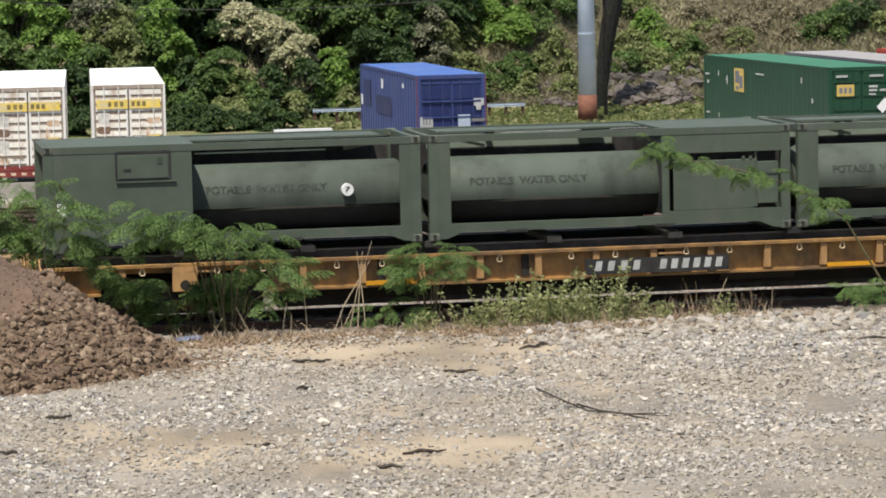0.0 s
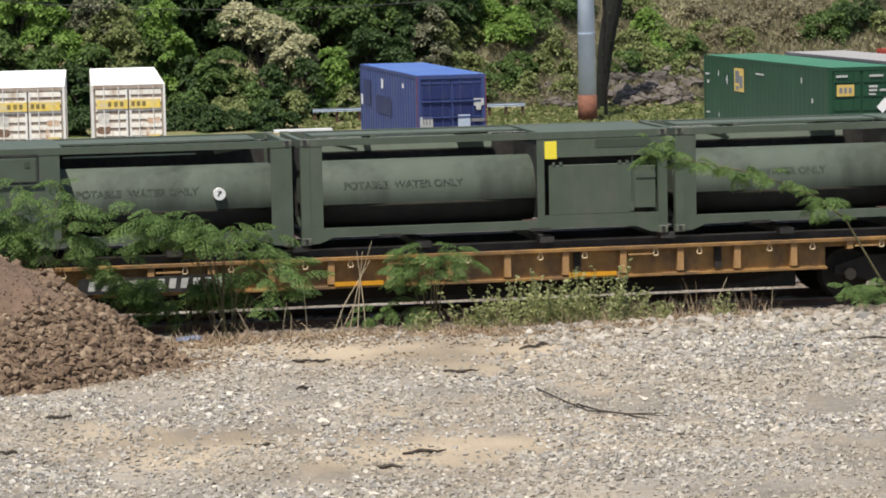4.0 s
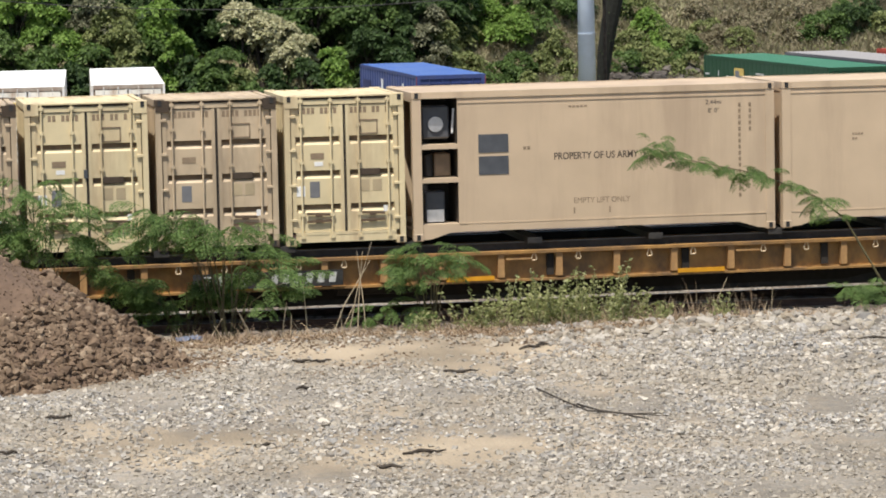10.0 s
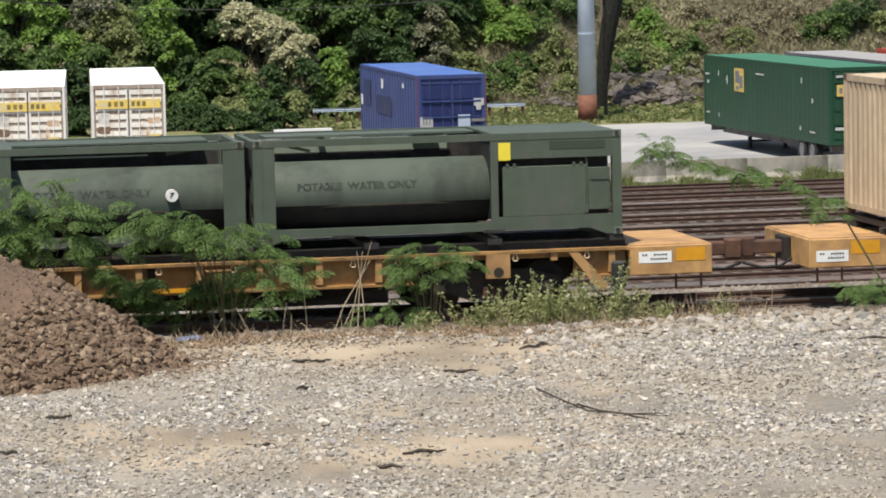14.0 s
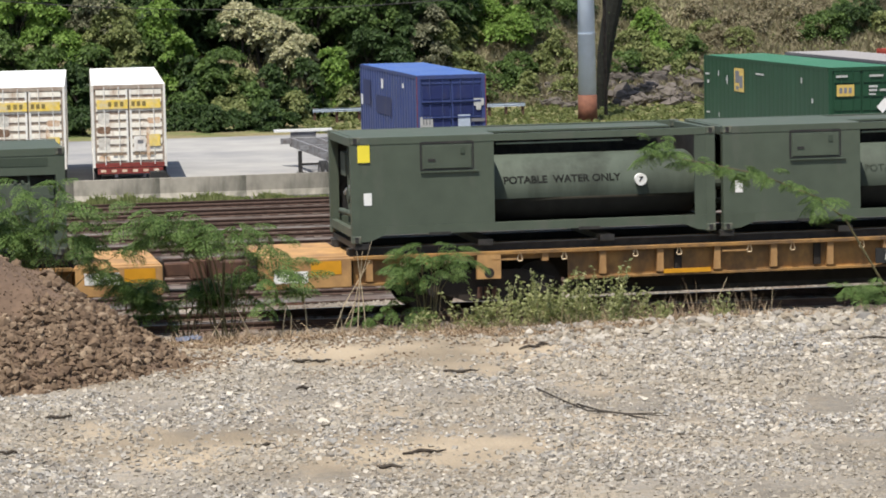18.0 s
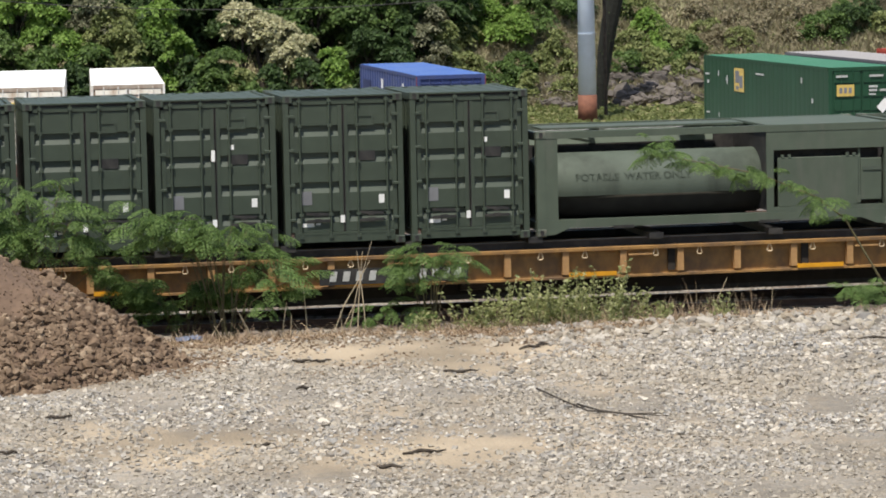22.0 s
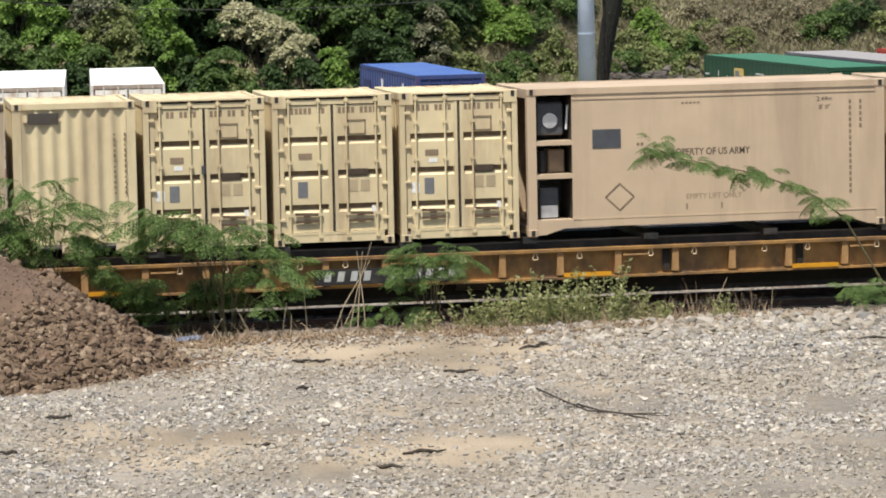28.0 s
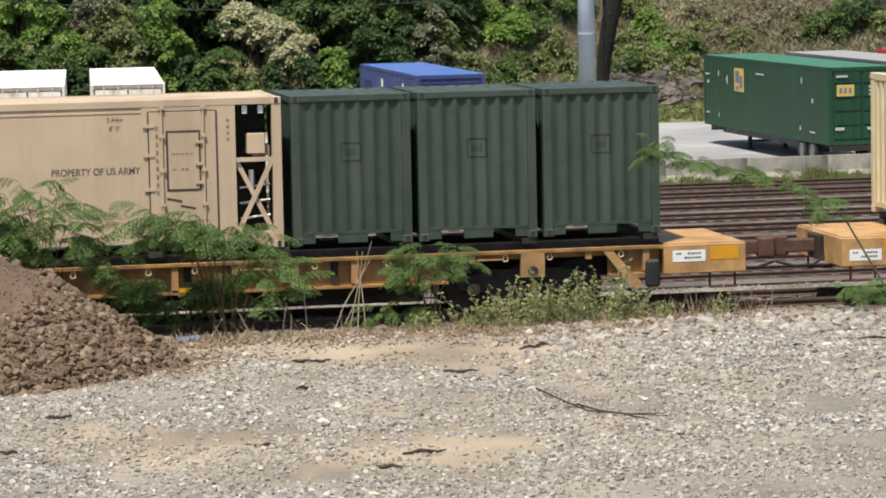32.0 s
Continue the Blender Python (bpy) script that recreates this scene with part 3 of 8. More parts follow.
def clods(places, sizes, seed, squash=0.85):
    """Rough lumps with many small facets, turned every way."""
    r = np.random.RandomState(seed)
    p, s = np.array(places, float), np.array(sizes, float)
    n, g = len(p), 1.618
    ico = np.array([(-1, g, 0), (1, g, 0), (-1, -g, 0), (1, -g, 0), (0, -1, g), (0, 1, g), (0, -1, -g), (0, 1, -g), (g, 0, -1), (g, 0, 1), (-g, 0, -1), (-g, 0, 1)]) / 1.902
    tri = [(0, 11, 5), (0, 5, 1), (0, 1, 7), (0, 7, 10), (0, 10, 11), (1, 5, 9), (5, 11, 4), (11, 10, 2), (10, 7, 6), (7, 1, 8), (3, 9, 4), (3, 4, 2), (3, 2, 6), (3, 6, 8), (3, 8, 9), (4, 9, 5), (2, 4, 11), (6, 2, 10), (8, 6, 7), (9, 8, 1)]
    k = ico[None] * r.uniform(0.6, 1.25, (n, 1, 3)) * r.uniform(0.62, 1.3, (n, 12, 1))
    a, b = r.uniform(0, 6.283, (2, n, 1))
    k = np.stack([k[..., 0] * np.cos(a) - k[..., 1] * np.sin(a), k[..., 0] * np.sin(a) + k[..., 1] * np.cos(a), k[..., 2]], -1)
    k = np.stack([k[..., 0], k[..., 1] * np.cos(b) - k[..., 2] * np.sin(b), k[..., 1] * np.sin(b) + k[..., 2] * np.cos(b)], -1)
    q = k * np.array([1, 1, squash]) * s[:, None, None] + p[:, None, :]
    return q.reshape(-1, 3), (np.array(tri)[None] + (np.arange(n) * 12)[:, None, None]).reshape(-1, 3)


def pebbles(places, sizes, seed, squash):
    """The finest stones: five-sided caps."""
    r = np.random.RandomState(seed)
    p, s = np.array(places, float), np.array(sizes, float)
    n = len(p)
    a = r.uniform(0, 6.28, (n, 1)) + np.arange(5)[None] * 1.2566 + r.uniform(-0.3, 0.3, (n, 5))
    k = r.uniform(0.7, 1.2, (n, 5))
    rim = np.stack([k * np.cos(a), k * np.sin(a), r.uniform(-0.25, 0.1, (n, 5))], -1)
    top = np.concatenate([r.uniform(-0.3, 0.3, (n, 1, 2)), squash * r.uniform(0.6, 1.1, (n, 1, 1))], -1)
    q = np.concatenate([rim, top], 1) * s[:, None, None] + p[:, None, :]
    f = (np.array([(i, (i + 1) % 5, 5) for i in range(5)])[None] + (np.arange(n) * 6)[:, None, None]).reshape(-1, 3)
    return q.reshape(-1, 3), f


def build_stones():
    r = random.Random(5)
    places, sizes = [], []
    while len(places) < 125000:
        x, y = r.uniform(-1, 20), r.uniform(-21, -4.0)
        if r.random() < min(0.88, 0.1 + 1.2 * sandy(x, y)):
            continue
        c = noise.noise((x * 0.8, y * 0.5, 2.2)) + 0.6 * noise.noise((x * 2.3, y * 1.3, 5.5))
        if r.random() > 0.6 + 0.9 * c:
            continue
        s = (0.0105 + 0.034 * r.random() ** 3.4) * (1.0 + 0.7 * max(0.0, c))
        places.append((x, y, ground_z(x, y) + s * 0.05))
        sizes.append(s)
    fine = [i for i, s in enumerate(sizes) if s < 0.0165]
    rest = [i for i, s in enumerate(sizes) if s >= 0.0165]
    tagged(new("fine_gravel", bulk("fine_gravel", *pebbles([places[i] for i in fine], [sizes[i] * 1.05 for i in fine], 33, 0.85), STONES)), "fine pale grey and buff gravel covering the lot", "gravel", kind="stuff")
    places, sizes = [places[i] for i in rest], [sizes[i] for i in rest]
    tagged(new("loose_stones", bulk("loose_stones", *rocks(places, [q * 1.1 for q in sizes], 3, 0.8), STONES)), "pale grey and buff crushed stones strewn over the lot", "gravel", kind="stuff")
    places, sizes = [], []
    while len(places) < 7500:
        x, y = r.uniform(8.8, 20), r.uniform(-12.5, -4.0)
        near = (x - 9.2 - 0.14 * (y + 4)) * 0.6 + 1.3 * noise.noise((x * 0.9, y * 0.5, 8.8)) - 0.09 * (-4 - y)
        if r.random() > near or r.random() < 0.9 * sandy(x, y):
            continue
        s = 0.02 + (0.05 + 0.04 * (y > -6.5)) * r.random() ** 2.6
        places.append((x, y, ground_z(x, y) + s * 0.2))
        sizes.append(s)
    tagged(new("broken_rocks", bulk("broken_rocks", *clods(places, [q * 1.05 for q in sizes], 8, 0.75), STONES)), "larger pale broken rocks along the edge of the lot", "rocks", kind="stuff")
    places, sizes = [], []
    for i in range(12000):
        x, y = r.uniform(-4, 26), r.uniform(-2.4, 5.0)
        places.append((x, y, ground_z(x, y) + 0.01))
        sizes.append(r.uniform(0.025, 0.055))
    tagged(new("ballast_stones", bulk("ballast_stones", *pebbles(places, sizes, 9, 0.7), BALLAST)), "grey ballast stones round the main line's ties", "ballast", kind="stuff")
    places, sizes = [], []
    while len(places) < 5200:
        x, y = r.uniform(2.6, 11.0), r.uniform(-8.6, -3.9)
        k = math.exp(-((y + 4.3) / 0.8) ** 2) * (1.1 - 0.09 * x) + 0.9 * math.exp(-((x - 4.3) / 0.9) ** 2 - ((y + 6.6) / 1.6) ** 2)
        if r.random() > k + 0.5 * noise.noise((x * 0.9, y * 0.9, 4.4)):
            continue
        q = 0.008 + 0.028 * r.random() ** 3
        places.append((x, y, ground_z(x, y) + q * 0.2))
        sizes.append(q)
    tagged(new("soil_crumbs", bulk("soil_crumbs", *rocks(places, sizes, 18, 0.7), CLODS)), "brown crumbs of soil strewn from the heap along the lot's edge", "soil", kind="stuff")
    scrap = thing("plastic_scrap", "crumpled blue-grey scrap of plastic sheet on the soil", "plastic scrap")
    scrap.location = (4.93, -4.0, ground_z(4.93, -4.0))
    n = 9
    pts = [((i / n - 0.5) * 0.4, (j / n - 0.5) * 0.3, 0.04 + 0.11 * abs(noise.noise((i * 0.55, j * 0.55, 2.0))) + 0.02 * (j % 2)) for j in range(n + 1) for i in range(n + 1)]
    sheet = raw("sheet", pts, [(j * (n + 1) + i, j * (n + 1) + i + 1, (j + 1) * (n + 1) + i + 1, (j + 1) * (n + 1) + i) for j in range(n) for i in range(n)], mat("blue_grey_plastic", (0.13, 0.15, 0.21), 0.5, var=0.2))
    part("sheet", sheet, None, scrap)
    # dark scraps and sticks that lie on the lot
    for k, (x, y, l, a) in enumerate([(2.45, -11.73, 0.34, 0.1), (1.67, -14.59, 0.21, 0.0), (4.69, -14.83, 0.26, 0.3), (5.86, -16.85, 0.29, -0.2), (6.42, -15.95, 0.53, 0.1), (5.86, -10.01, 0.23, 0.0), (4.41, -6.26, 0.51, 0.3), (8.15, -9.22, 0.47, -0.2), (11.82, -6.11, 0.59, 0.1), (14.64, -7.49, 0.66, 0.0), (9.91, -6.48, 0.2, 0.3), (9.69, -6.75, 0.42, 0.5), (13.4, -8.1, 0.3, 0.1), (6.47, -7.48, 0.26, 0.2), (6.2, -7.4, 0.3, -0.1)]):
        z = ground_z(x, y)
        n = 5
        pts = [Vector((x + l * (i / n - 0.5), y + a * l * (i / n - 0.5) + 0.02 * math.sin(i * 2 + k), z + 0.03 + 0.012 * math.sin(i * 1.7 + k))) for i in range(n + 1)]
        bm = cord(pts, [0.008 + 0.02 * (1 - abs(i / n - 0.45) * 1.7) for i in range(n + 1)], 6)
        tagged(new("timber_scrap", mesh("timber_scrap", bm, BARK)), "dark splintered scrap of wood lying on the stones", "wood scrap", "scraps on the lot")
    branch = thing("fallen_branch", "thin dry crooked branch lying on the gravel", "branch")
    for pts in [[(8.83, -11.05), (8.88, -12.21), (9.05, -13.05), (9.39, -13.47), (9.94, -13.7)], [(9.04, -12.53), (9.18, -13.15), (9.49, -13.4), (9.9, -13.49)], [(9.43, -13.48), (9.62, -13.95)]]:
        m = len(pts)
        part("limb" if m == 5 else "twig", cord([(x, y, ground_z(x, y) + 0.03 + 0.012 * (i % 2)) for i, (x, y) in enumerate(pts)], [0.014 - 0.009 * i / m for i in range(m)], 5), BARK, branch)


build_stones()


# ---------------------------------------------------------------- heap of soil
def heap_z(x, y):
    d = math.hypot((x + 0.6) / 5.3, (y + 6.25) / 3.5)
    base = ground_z(x, y) - 0.06
    h = 3.1 * max(0.0, 1 - d) ** 0.92
    return base + h + (0.10 * noise.noise((x * 1.3, y * 1.3, 0)) + 0.06 * noise.noise((x * 3.5, y * 3.5, 5))) * min(1, h * 2)


def build_heap():
    n = 110
    verts, faces = [], []
    for j in range(n + 1):
        for i in range(n + 1):
            x, y = -5.9 + 10.8 * i / n, -10.6 + 7.8 * j / n
            verts.append((x, y, heap_z(x, y)))
    for j in range(n):
        for i in range(n):
            a = j * (n + 1) + i
            faces.append((a, a + 1, a + n + 2, a + n + 1))
    heap = thing("soil_heap", "heap of brown dug soil full of clods and stones", "soil heap")
    me = raw("soil", verts, faces, EARTH)
    me.shade_smooth()
    part("soil", me, None, heap)
    r = random.Random(12)
    places, sizes = [], []
    while len(places) < 11000:
        x, y = r.uniform(-1, 4.9), r.uniform(-10.5, -3.2)
        d = math.hypot((x + 0.6) / 5.3, (y + 6.25) / 3.5)
        c = noise.noise((x * 1.1, y * 1.1, 3.7))
        if d > 1.03 or (d < 0.62 and r.random() < 0.93) or r.random() < 0.55 - 1.2 * c - 0.9 * (d - 0.62):
            continue
        s = 0.018 + 0.075 * r.random() ** 2.8
        places.append((x, y, heap_z(x, y) + s * r.uniform(-0.1, 0.5)))
        sizes.append(s)
    for i in range(9000):
        x, y = r.uniform(-1, 4.9), r.uniform(-10.5, -3.2)
        if math.hypot((x + 0.6) / 5.3, (y + 6.25) / 3.5) < 1.08:
            q = r.uniform(0.008, 0.02)
            places.append((x, y, heap_z(x, y) + q * 0.3))
            sizes.append(q)
    tagged(part("rubble", bulk("rubble", *clods(places, sizes, 21, 0.9), CLODS), None, heap, "brown clods and pale stones"), kind="stuff")


build_heap()


# ---------------------------------------------------------------- trees and scrub on the hillside
def sprays(centres, radii, counts, outs, size, seed):
    """Leaves laid in layers: each spray is a drooping dome that leans away from the trunk, thin below, with ragged edges."""
    r = np.random.RandomState(seed)
    cs = np.repeat(np.array(centres, float), counts, axis=0)
    rs = np.repeat(np.array(radii, float), counts)
    tilt = np.repeat(np.array(outs, float), counts, axis=0)
    n = len(cs)
    a = r.uniform(0, 6.2832, n)
    rho = r.uniform(0, 1, n) ** 0.5 * (1 + 0.3 * np.sin(3 * a + rs * 40) * r.uniform(0.3, 1, n))
    flat = np.stack([rho * np.cos(a), rho * np.sin(a)], 1)
    lift = 0.5 * (1 - rho ** 2) - 0.75 * (flat * tilt).sum(1) + r.normal(0, 0.13, n)
    c = cs + np.concatenate([flat, lift[:, None]], 1) * rs[:, None]
    u = np.stack([np.cos(a), np.sin(a), -0.25 - 0.5 * rho], 1) + r.normal(0, 0.5, (n, 3))
    u /= np.linalg.norm(u, axis=1)[:, None]
    up = np.concatenate([tilt * 0.6, np.ones((n, 1))], 1) + r.normal(0, 0.45, (n, 3))
    v = np.cross(u, up)
    v /= np.linalg.norm(v, axis=1)[:, None] + 1e-9
    s = size * r.uniform(0.6, 1.3, n)[:, None]
    w = np.cross(u, v) * s * 0.12
    pts = np.stack([c - u * s * 0.5, c + v * s * 0.3 + w, c + u * s * 0.5, c - v * s * 0.3 + w], 1).reshape(-1, 3)
    return pts, np.arange(n * 4).reshape(-1, 4)


def build_tree(x, y, height, spread, leaf, n, seed, label, kind="tree", size=0.3, base=None, low=0.08):
    """low: where the crown begins, as a share of the height."""
    r = random.Random(seed)
    z0 = ground_z(x, y) - 0.1 if base is None else base
    t = thing(kind, label, "tree" if kind == "tree" else "shrub", "trees on the hillside" if kind == "tree" else "scrub on the hillside")
    t.location = (x, y, z0)
    bm = bmesh.new()
    top = Vector((r.uniform(-0.4, 0.4), r.uniform(-0.3, 0.3), height * (0.55 + 0.3 * low)))
    tube(bm, (0, 0, 0), top * 0.5, 0.03 * height, 0.022 * height, 7)
    tube(bm, top * 0.5, top, 0.022 * height, 0.01 * height, 7)
    centres, radii, outs = [], [], []
    skew = r.uniform(0, 6.283)
    tall = height * (1 - low)
    for i in range(int(12 + 7 * spread * min(2.5, tall / (spread + 0.4)))):
        a, q = r.uniform(0, 6.283), r.random()
        zz = low + (1 - low) * (0.04 + 0.92 * q)
        wide = spread * (0.5 + 0.55 * math.sin(2.9 * min(1.0, q + 0.15))) * r.uniform(0.3, 1.0) ** 0.7 * (1 + 0.25 * math.sin(2 * a + skew))
        c = Vector((math.cos(a) * wide, math.sin(a) * wide, height * zz - 0.12 * wide))
        centres.append(c)
        k = r.uniform(0.16, 0.36) * min(spread, 1.9) + 0.16
        radii.append(k)
        outs.append((math.cos(a) * 0.55, math.sin(a) * 0.55))
        if i % 3 == 0:
            tube(bm, top * r.uniform(0.3, 0.95), c, 0.008 * height, 0.003 * height, 5)
    part("trunk", bm, BARK, t)
    w = np.array(radii) ** 2
    counts = np.maximum(14, (n * w / w.sum())).astype(int)
    part("crown", bulk("crown", *sprays([tuple(c) for c in centres], radii, counts, outs, size, seed), leaf), None, t)
    return t


def at(px, y):
    """World x on the line of sight px across, at distance y."""
    return 0.1855 * (y + 52.03) + (px - 784) * (y + 52.03) / 5430


def build_woods():
    r = random.Random(77)
    dark = "dense deep green broadleaf tree at the foot of the hill"
    fresh = "sunlit fresh green broadleaf tree at the foot of the hill"
    # the wall of big trees behind
    for k in range(15):
        px = -100 + k * 62 + r.uniform(-14, 14)
        y = 111 + r.uniform(-2.0, 4)
        build_tree(at(px, y), y, r.uniform(7.8, 10.0), r.uniform(2.3, 3.0), LEAF_A, 8000, 100 + k, dark, size=0.36, base=YARD_Z + 0.4)
    # nearer ones: foot, height, spread, leaves, how many, where the crown begins
    dusty, mid = "dusty olive tree at the foot of the hill", "mid green broadleaf tree at the foot of the hill"
    pale, brown = "broad tree covered in pale cream blossom", "half-dry brownish tree hung with vines"
    rows = [(8.21, 104.0, 6.30, 2.20, LEAF_B, 7500, 0.10, fresh), (9.93, 103.0, 5.36, 1.70, LEAF_B, 5500, 0.15, fresh), (7.43, 102.0, 4.54, 1.30, LEAF_F, 3600, 0.10, mid), (8.89, 101.5, 3.72, 1.40, LEAF_F, 3600, 0.10, mid),
            (12.10, 104.5, 5.50, 1.50, LEAF_G, 3600, 0.20, dusty), (12.85, 103.5, 5.13, 1.60, LEAF_D, 4200, 0.15, dusty), (13.45, 102.5, 3.94, 1.10, LEAF_D, 2400, 0.15, dusty), (11.54, 102.5, 3.85, 1.10, LEAF_F, 2600, 0.10, mid),
            (14.97, 104.0, 5.19, 1.30, LEAF_B, 3600, 0.20, fresh), (15.85, 102.5, 4.29, 0.90, LEAF_B, 2400, 0.25, fresh), (14.24, 103.0, 4.30, 0.90, LEAF_F, 2200, 0.20, mid), (17.81, 102.0, 3.51, 1.35, LEAF_F, 5200, 0.15, mid),
            (17.06, 101.0, 2.72, 0.90, LEAF_F, 2400, 0.10, mid), (18.58, 101.5, 2.92, 0.90, LEAF_D, 2000, 0.20, dusty), (19.08, 104.0, 4.89, 1.15, LEAF_C, 3000, 0.62, pale), (20.10, 103.6, 4.72, 1.15, LEAF_C, 3000, 0.60, pale),
            (21.11, 103.2, 4.28, 1.00, LEAF_C, 2400, 0.60, pale), (21.95, 102.8, 3.78, 0.75, LEAF_C, 1500, 0.62, pale), (20.78, 102.4, 3.29, 0.70, LEAF_C, 800, 0.60, pale), (23.16, 101.5, 3.95, 0.75, LEAF_B, 2600, 0.30, fresh),
            (23.31, 101.0, 2.96, 0.70, LEAF_B, 1800, 0.20, fresh), (22.67, 101.0, 2.56, 0.60, LEAF_F, 1300, 0.10, mid), (23.05, 106.5, 5.44, 1.90, LEAF_F, 5600, 0.35, mid), (24.85, 106.0, 5.56, 1.80, LEAF_F, 5200, 0.38, mid),
            (26.72, 106.0, 5.80, 1.90, LEAF_F, 5600, 0.25, mid), (27.85, 105.0, 5.25, 1.20, LEAF_A, 3600, 0.20, dark), (25.39, 104.0, 3.54, 1.20, LEAF_A, 3200, 0.20, dark), (26.64, 103.0, 3.43, 1.20, LEAF_A, 3200, 0.10, dark),
            (15.81, 100.0, 1.61, 0.80, LEAF_F, 1800, 0.10, mid), (19.28, 100.5, 1.87, 1.00, LEAF_F, 2600, 0.10, mid), (20.04, 101.0, 2.64, 1.00, LEAF_A, 2600, 0.10, dark), (21.00, 100.0, 1.32, 0.80, LEAF_D, 1600, 0.10, dusty),
            (23.90, 100.0, 1.64, 0.80, LEAF_D, 1700, 0.10, dusty), (14.99, 100.0, 0.95, 0.70, LEAF_D, 1100, 0.05, dusty), (17.99, 100.0, 1.68, 0.90, LEAF_D, 1700, 0.10, dusty), (10.71, 100.5, 3.20, 1.10, LEAF_A, 2800, 0.10, dark),
            (13.59, 101.0, 3.09, 1.10, LEAF_A, 2800, 0.10, dark), (16.57, 102.0, 3.48, 1.00, LEAF_A, 2400, 0.10, dark), (21.91, 101.5, 3.10, 1.00, LEAF_A, 2600, 0.10, dark), (28.53, 104.0, 4.58, 1.00, LEAF_G, 2400, 0.15, brown),
            (29.34, 104.5, 3.55, 1.00, LEAF_D, 2200, 0.10, dusty), (28.26, 102.5, 2.86, 0.90, LEAF_G, 1700, 0.10, brown), (5.82, 102.0, 5.12, 1.60, LEAF_A, 3600, 0.10, dark)]
    for k, (x, y, h, s, m, n, low, lab) in enumerate(rows):
        build_tree(x, y, h, s, m, n, 200 + k, lab, size=0.25, low=low)
    # low bushes in the darkest leaf colour, for the shade below the trees
    for k in range(17):
        px, y = -70 + 41 * k + r.uniform(-12, 12), 96.6 + r.uniform(-0.8, 0.8)
        if 545 < px < 660:
            continue
        build_tree(at(px, y), y, r.uniform(0.7, 1.4), r.uniform(0.7, 1.1), LEAF_A, 1700, 400 + k, "low bush along the yard, shade put into its dark leaves", "shrub", 0.2)
    scrub = [(33.76, 110.1, 2.1, 1.5, LEAF_B, 3000), (32.86, 111.3, 1.9, 1.2, LEAF_B, 2200), (35.28, 111.5, 1.9, 1.2, LEAF_F, 2200), (33.65, 112.4, 1.7, 1.1, LEAF_F, 1800), (37.02, 113.1, 2.3, 1.2, LEAF_F, 2400),
             (38.17, 114.1, 2.2, 1.1, LEAF_A, 2000), (32.32, 114.8, 2.2, 1.1, LEAF_F, 1800), (36.38, 114.4, 1.7, 1.0, LEAF_F, 1500), (32.22, 105.0, 1.5, 1.1, LEAF_F, 1700), (33.05, 104.1, 1.2, 0.9, LEAF_D, 1200),
             (30.78, 103.0, 1.2, 0.9, LEAF_F, 1200), (33.47, 106.7, 1.3, 0.9, LEAF_F, 1300), (34.96, 107.4, 1.2, 0.9, LEAF_D, 1100), (36.18, 109.5, 1.3, 0.8, LEAF_D, 1100), (36.32, 106.9, 1.0, 0.8, LEAF_D, 900),
             (31.30, 109.8, 1.4, 1.0, LEAF_D, 1300), (31.08, 106.5, 1.2, 0.9, LEAF_D, 1000), (35.39, 104.2, 0.9, 0.8, LEAF_D, 800), (40.17, 109.7, 1.7, 1.0, LEAF_D, 1700), (41.62, 111.4, 1.7, 1.1, LEAF_B, 1800),
             (42.52, 110.5, 1.6, 1.0, LEAF_D, 1600), (39.21, 106.5, 1.3, 0.9, LEAF_F, 1200), (40.73, 107.2, 1.5, 1.0, LEAF_D, 1500), (42.28, 106.3, 1.2, 0.9, LEAF_D, 1100), (41.74, 113.4, 1.6, 1.0, LEAF_D, 1400),
             (43.40, 109.2, 1.1, 0.8, LEAF_F, 900), (41.98, 108.0, 1.1, 0.8, LEAF_F, 900), (41.54, 109.2, 1.2, 0.8, LEAF_B, 900), (40.83, 114.1, 1.6, 0.9, LEAF_F, 1300), (50.23, 109.9, 1.2, 0.9, LEAF_F, 1300),
             (51.34, 110.0, 1.5, 1.1, LEAF_F, 1700), (52.45, 110.2, 1.5, 1.0, LEAF_A, 1500), (53.54, 111.4, 1.3, 1.0, LEAF_A, 1300), (52.34, 111.6, 1.2, 0.8, LEAF_F, 1000), (53.93, 109.8, 1.0, 0.8, LEAF_D, 800),
             (45.14, 110.5, 1.0, 0.9, LEAF_E, 700), (47.68, 111.8, 1.1, 1.0, LEAF_E, 800), (49.87, 112.8, 1.1, 1.0, LEAF_E, 800), (46.81, 113.1, 1.1, 1.0, LEAF_E, 800), (45.11, 112.7, 1.0, 0.9, LEAF_D, 800),
             (48.64, 110.3, 0.9, 0.8, LEAF_E, 600), (46.15, 109.8, 0.9, 0.8, LEAF_D, 600), (51.58, 113.7, 1.1, 0.9, LEAF_E, 700), (54.56, 113.5, 1.2, 1.0, LEAF_E, 800), (45.09, 114.8, 1.1, 0.9, LEAF_E, 700),
             (48.92, 114.9, 1.2, 1.0, LEAF_E, 700)]
    names = {LEAF_A: "deep green", LEAF_B: "fresh green", LEAF_D: "dusty olive green", LEAF_E: "half-dry brownish", LEAF_G: "greyish olive", LEAF_F: "mid green"}
    for k, (x, y, h, s, m, n) in enumerate(scrub):
        build_tree(x, y, h, s, m, n, 300 + k, names[m] + " shrub growing on the dry slope", "shrub", 0.2)
    # low growth too thick to count
    rr = random.Random(42)
    cs, rad = [], []
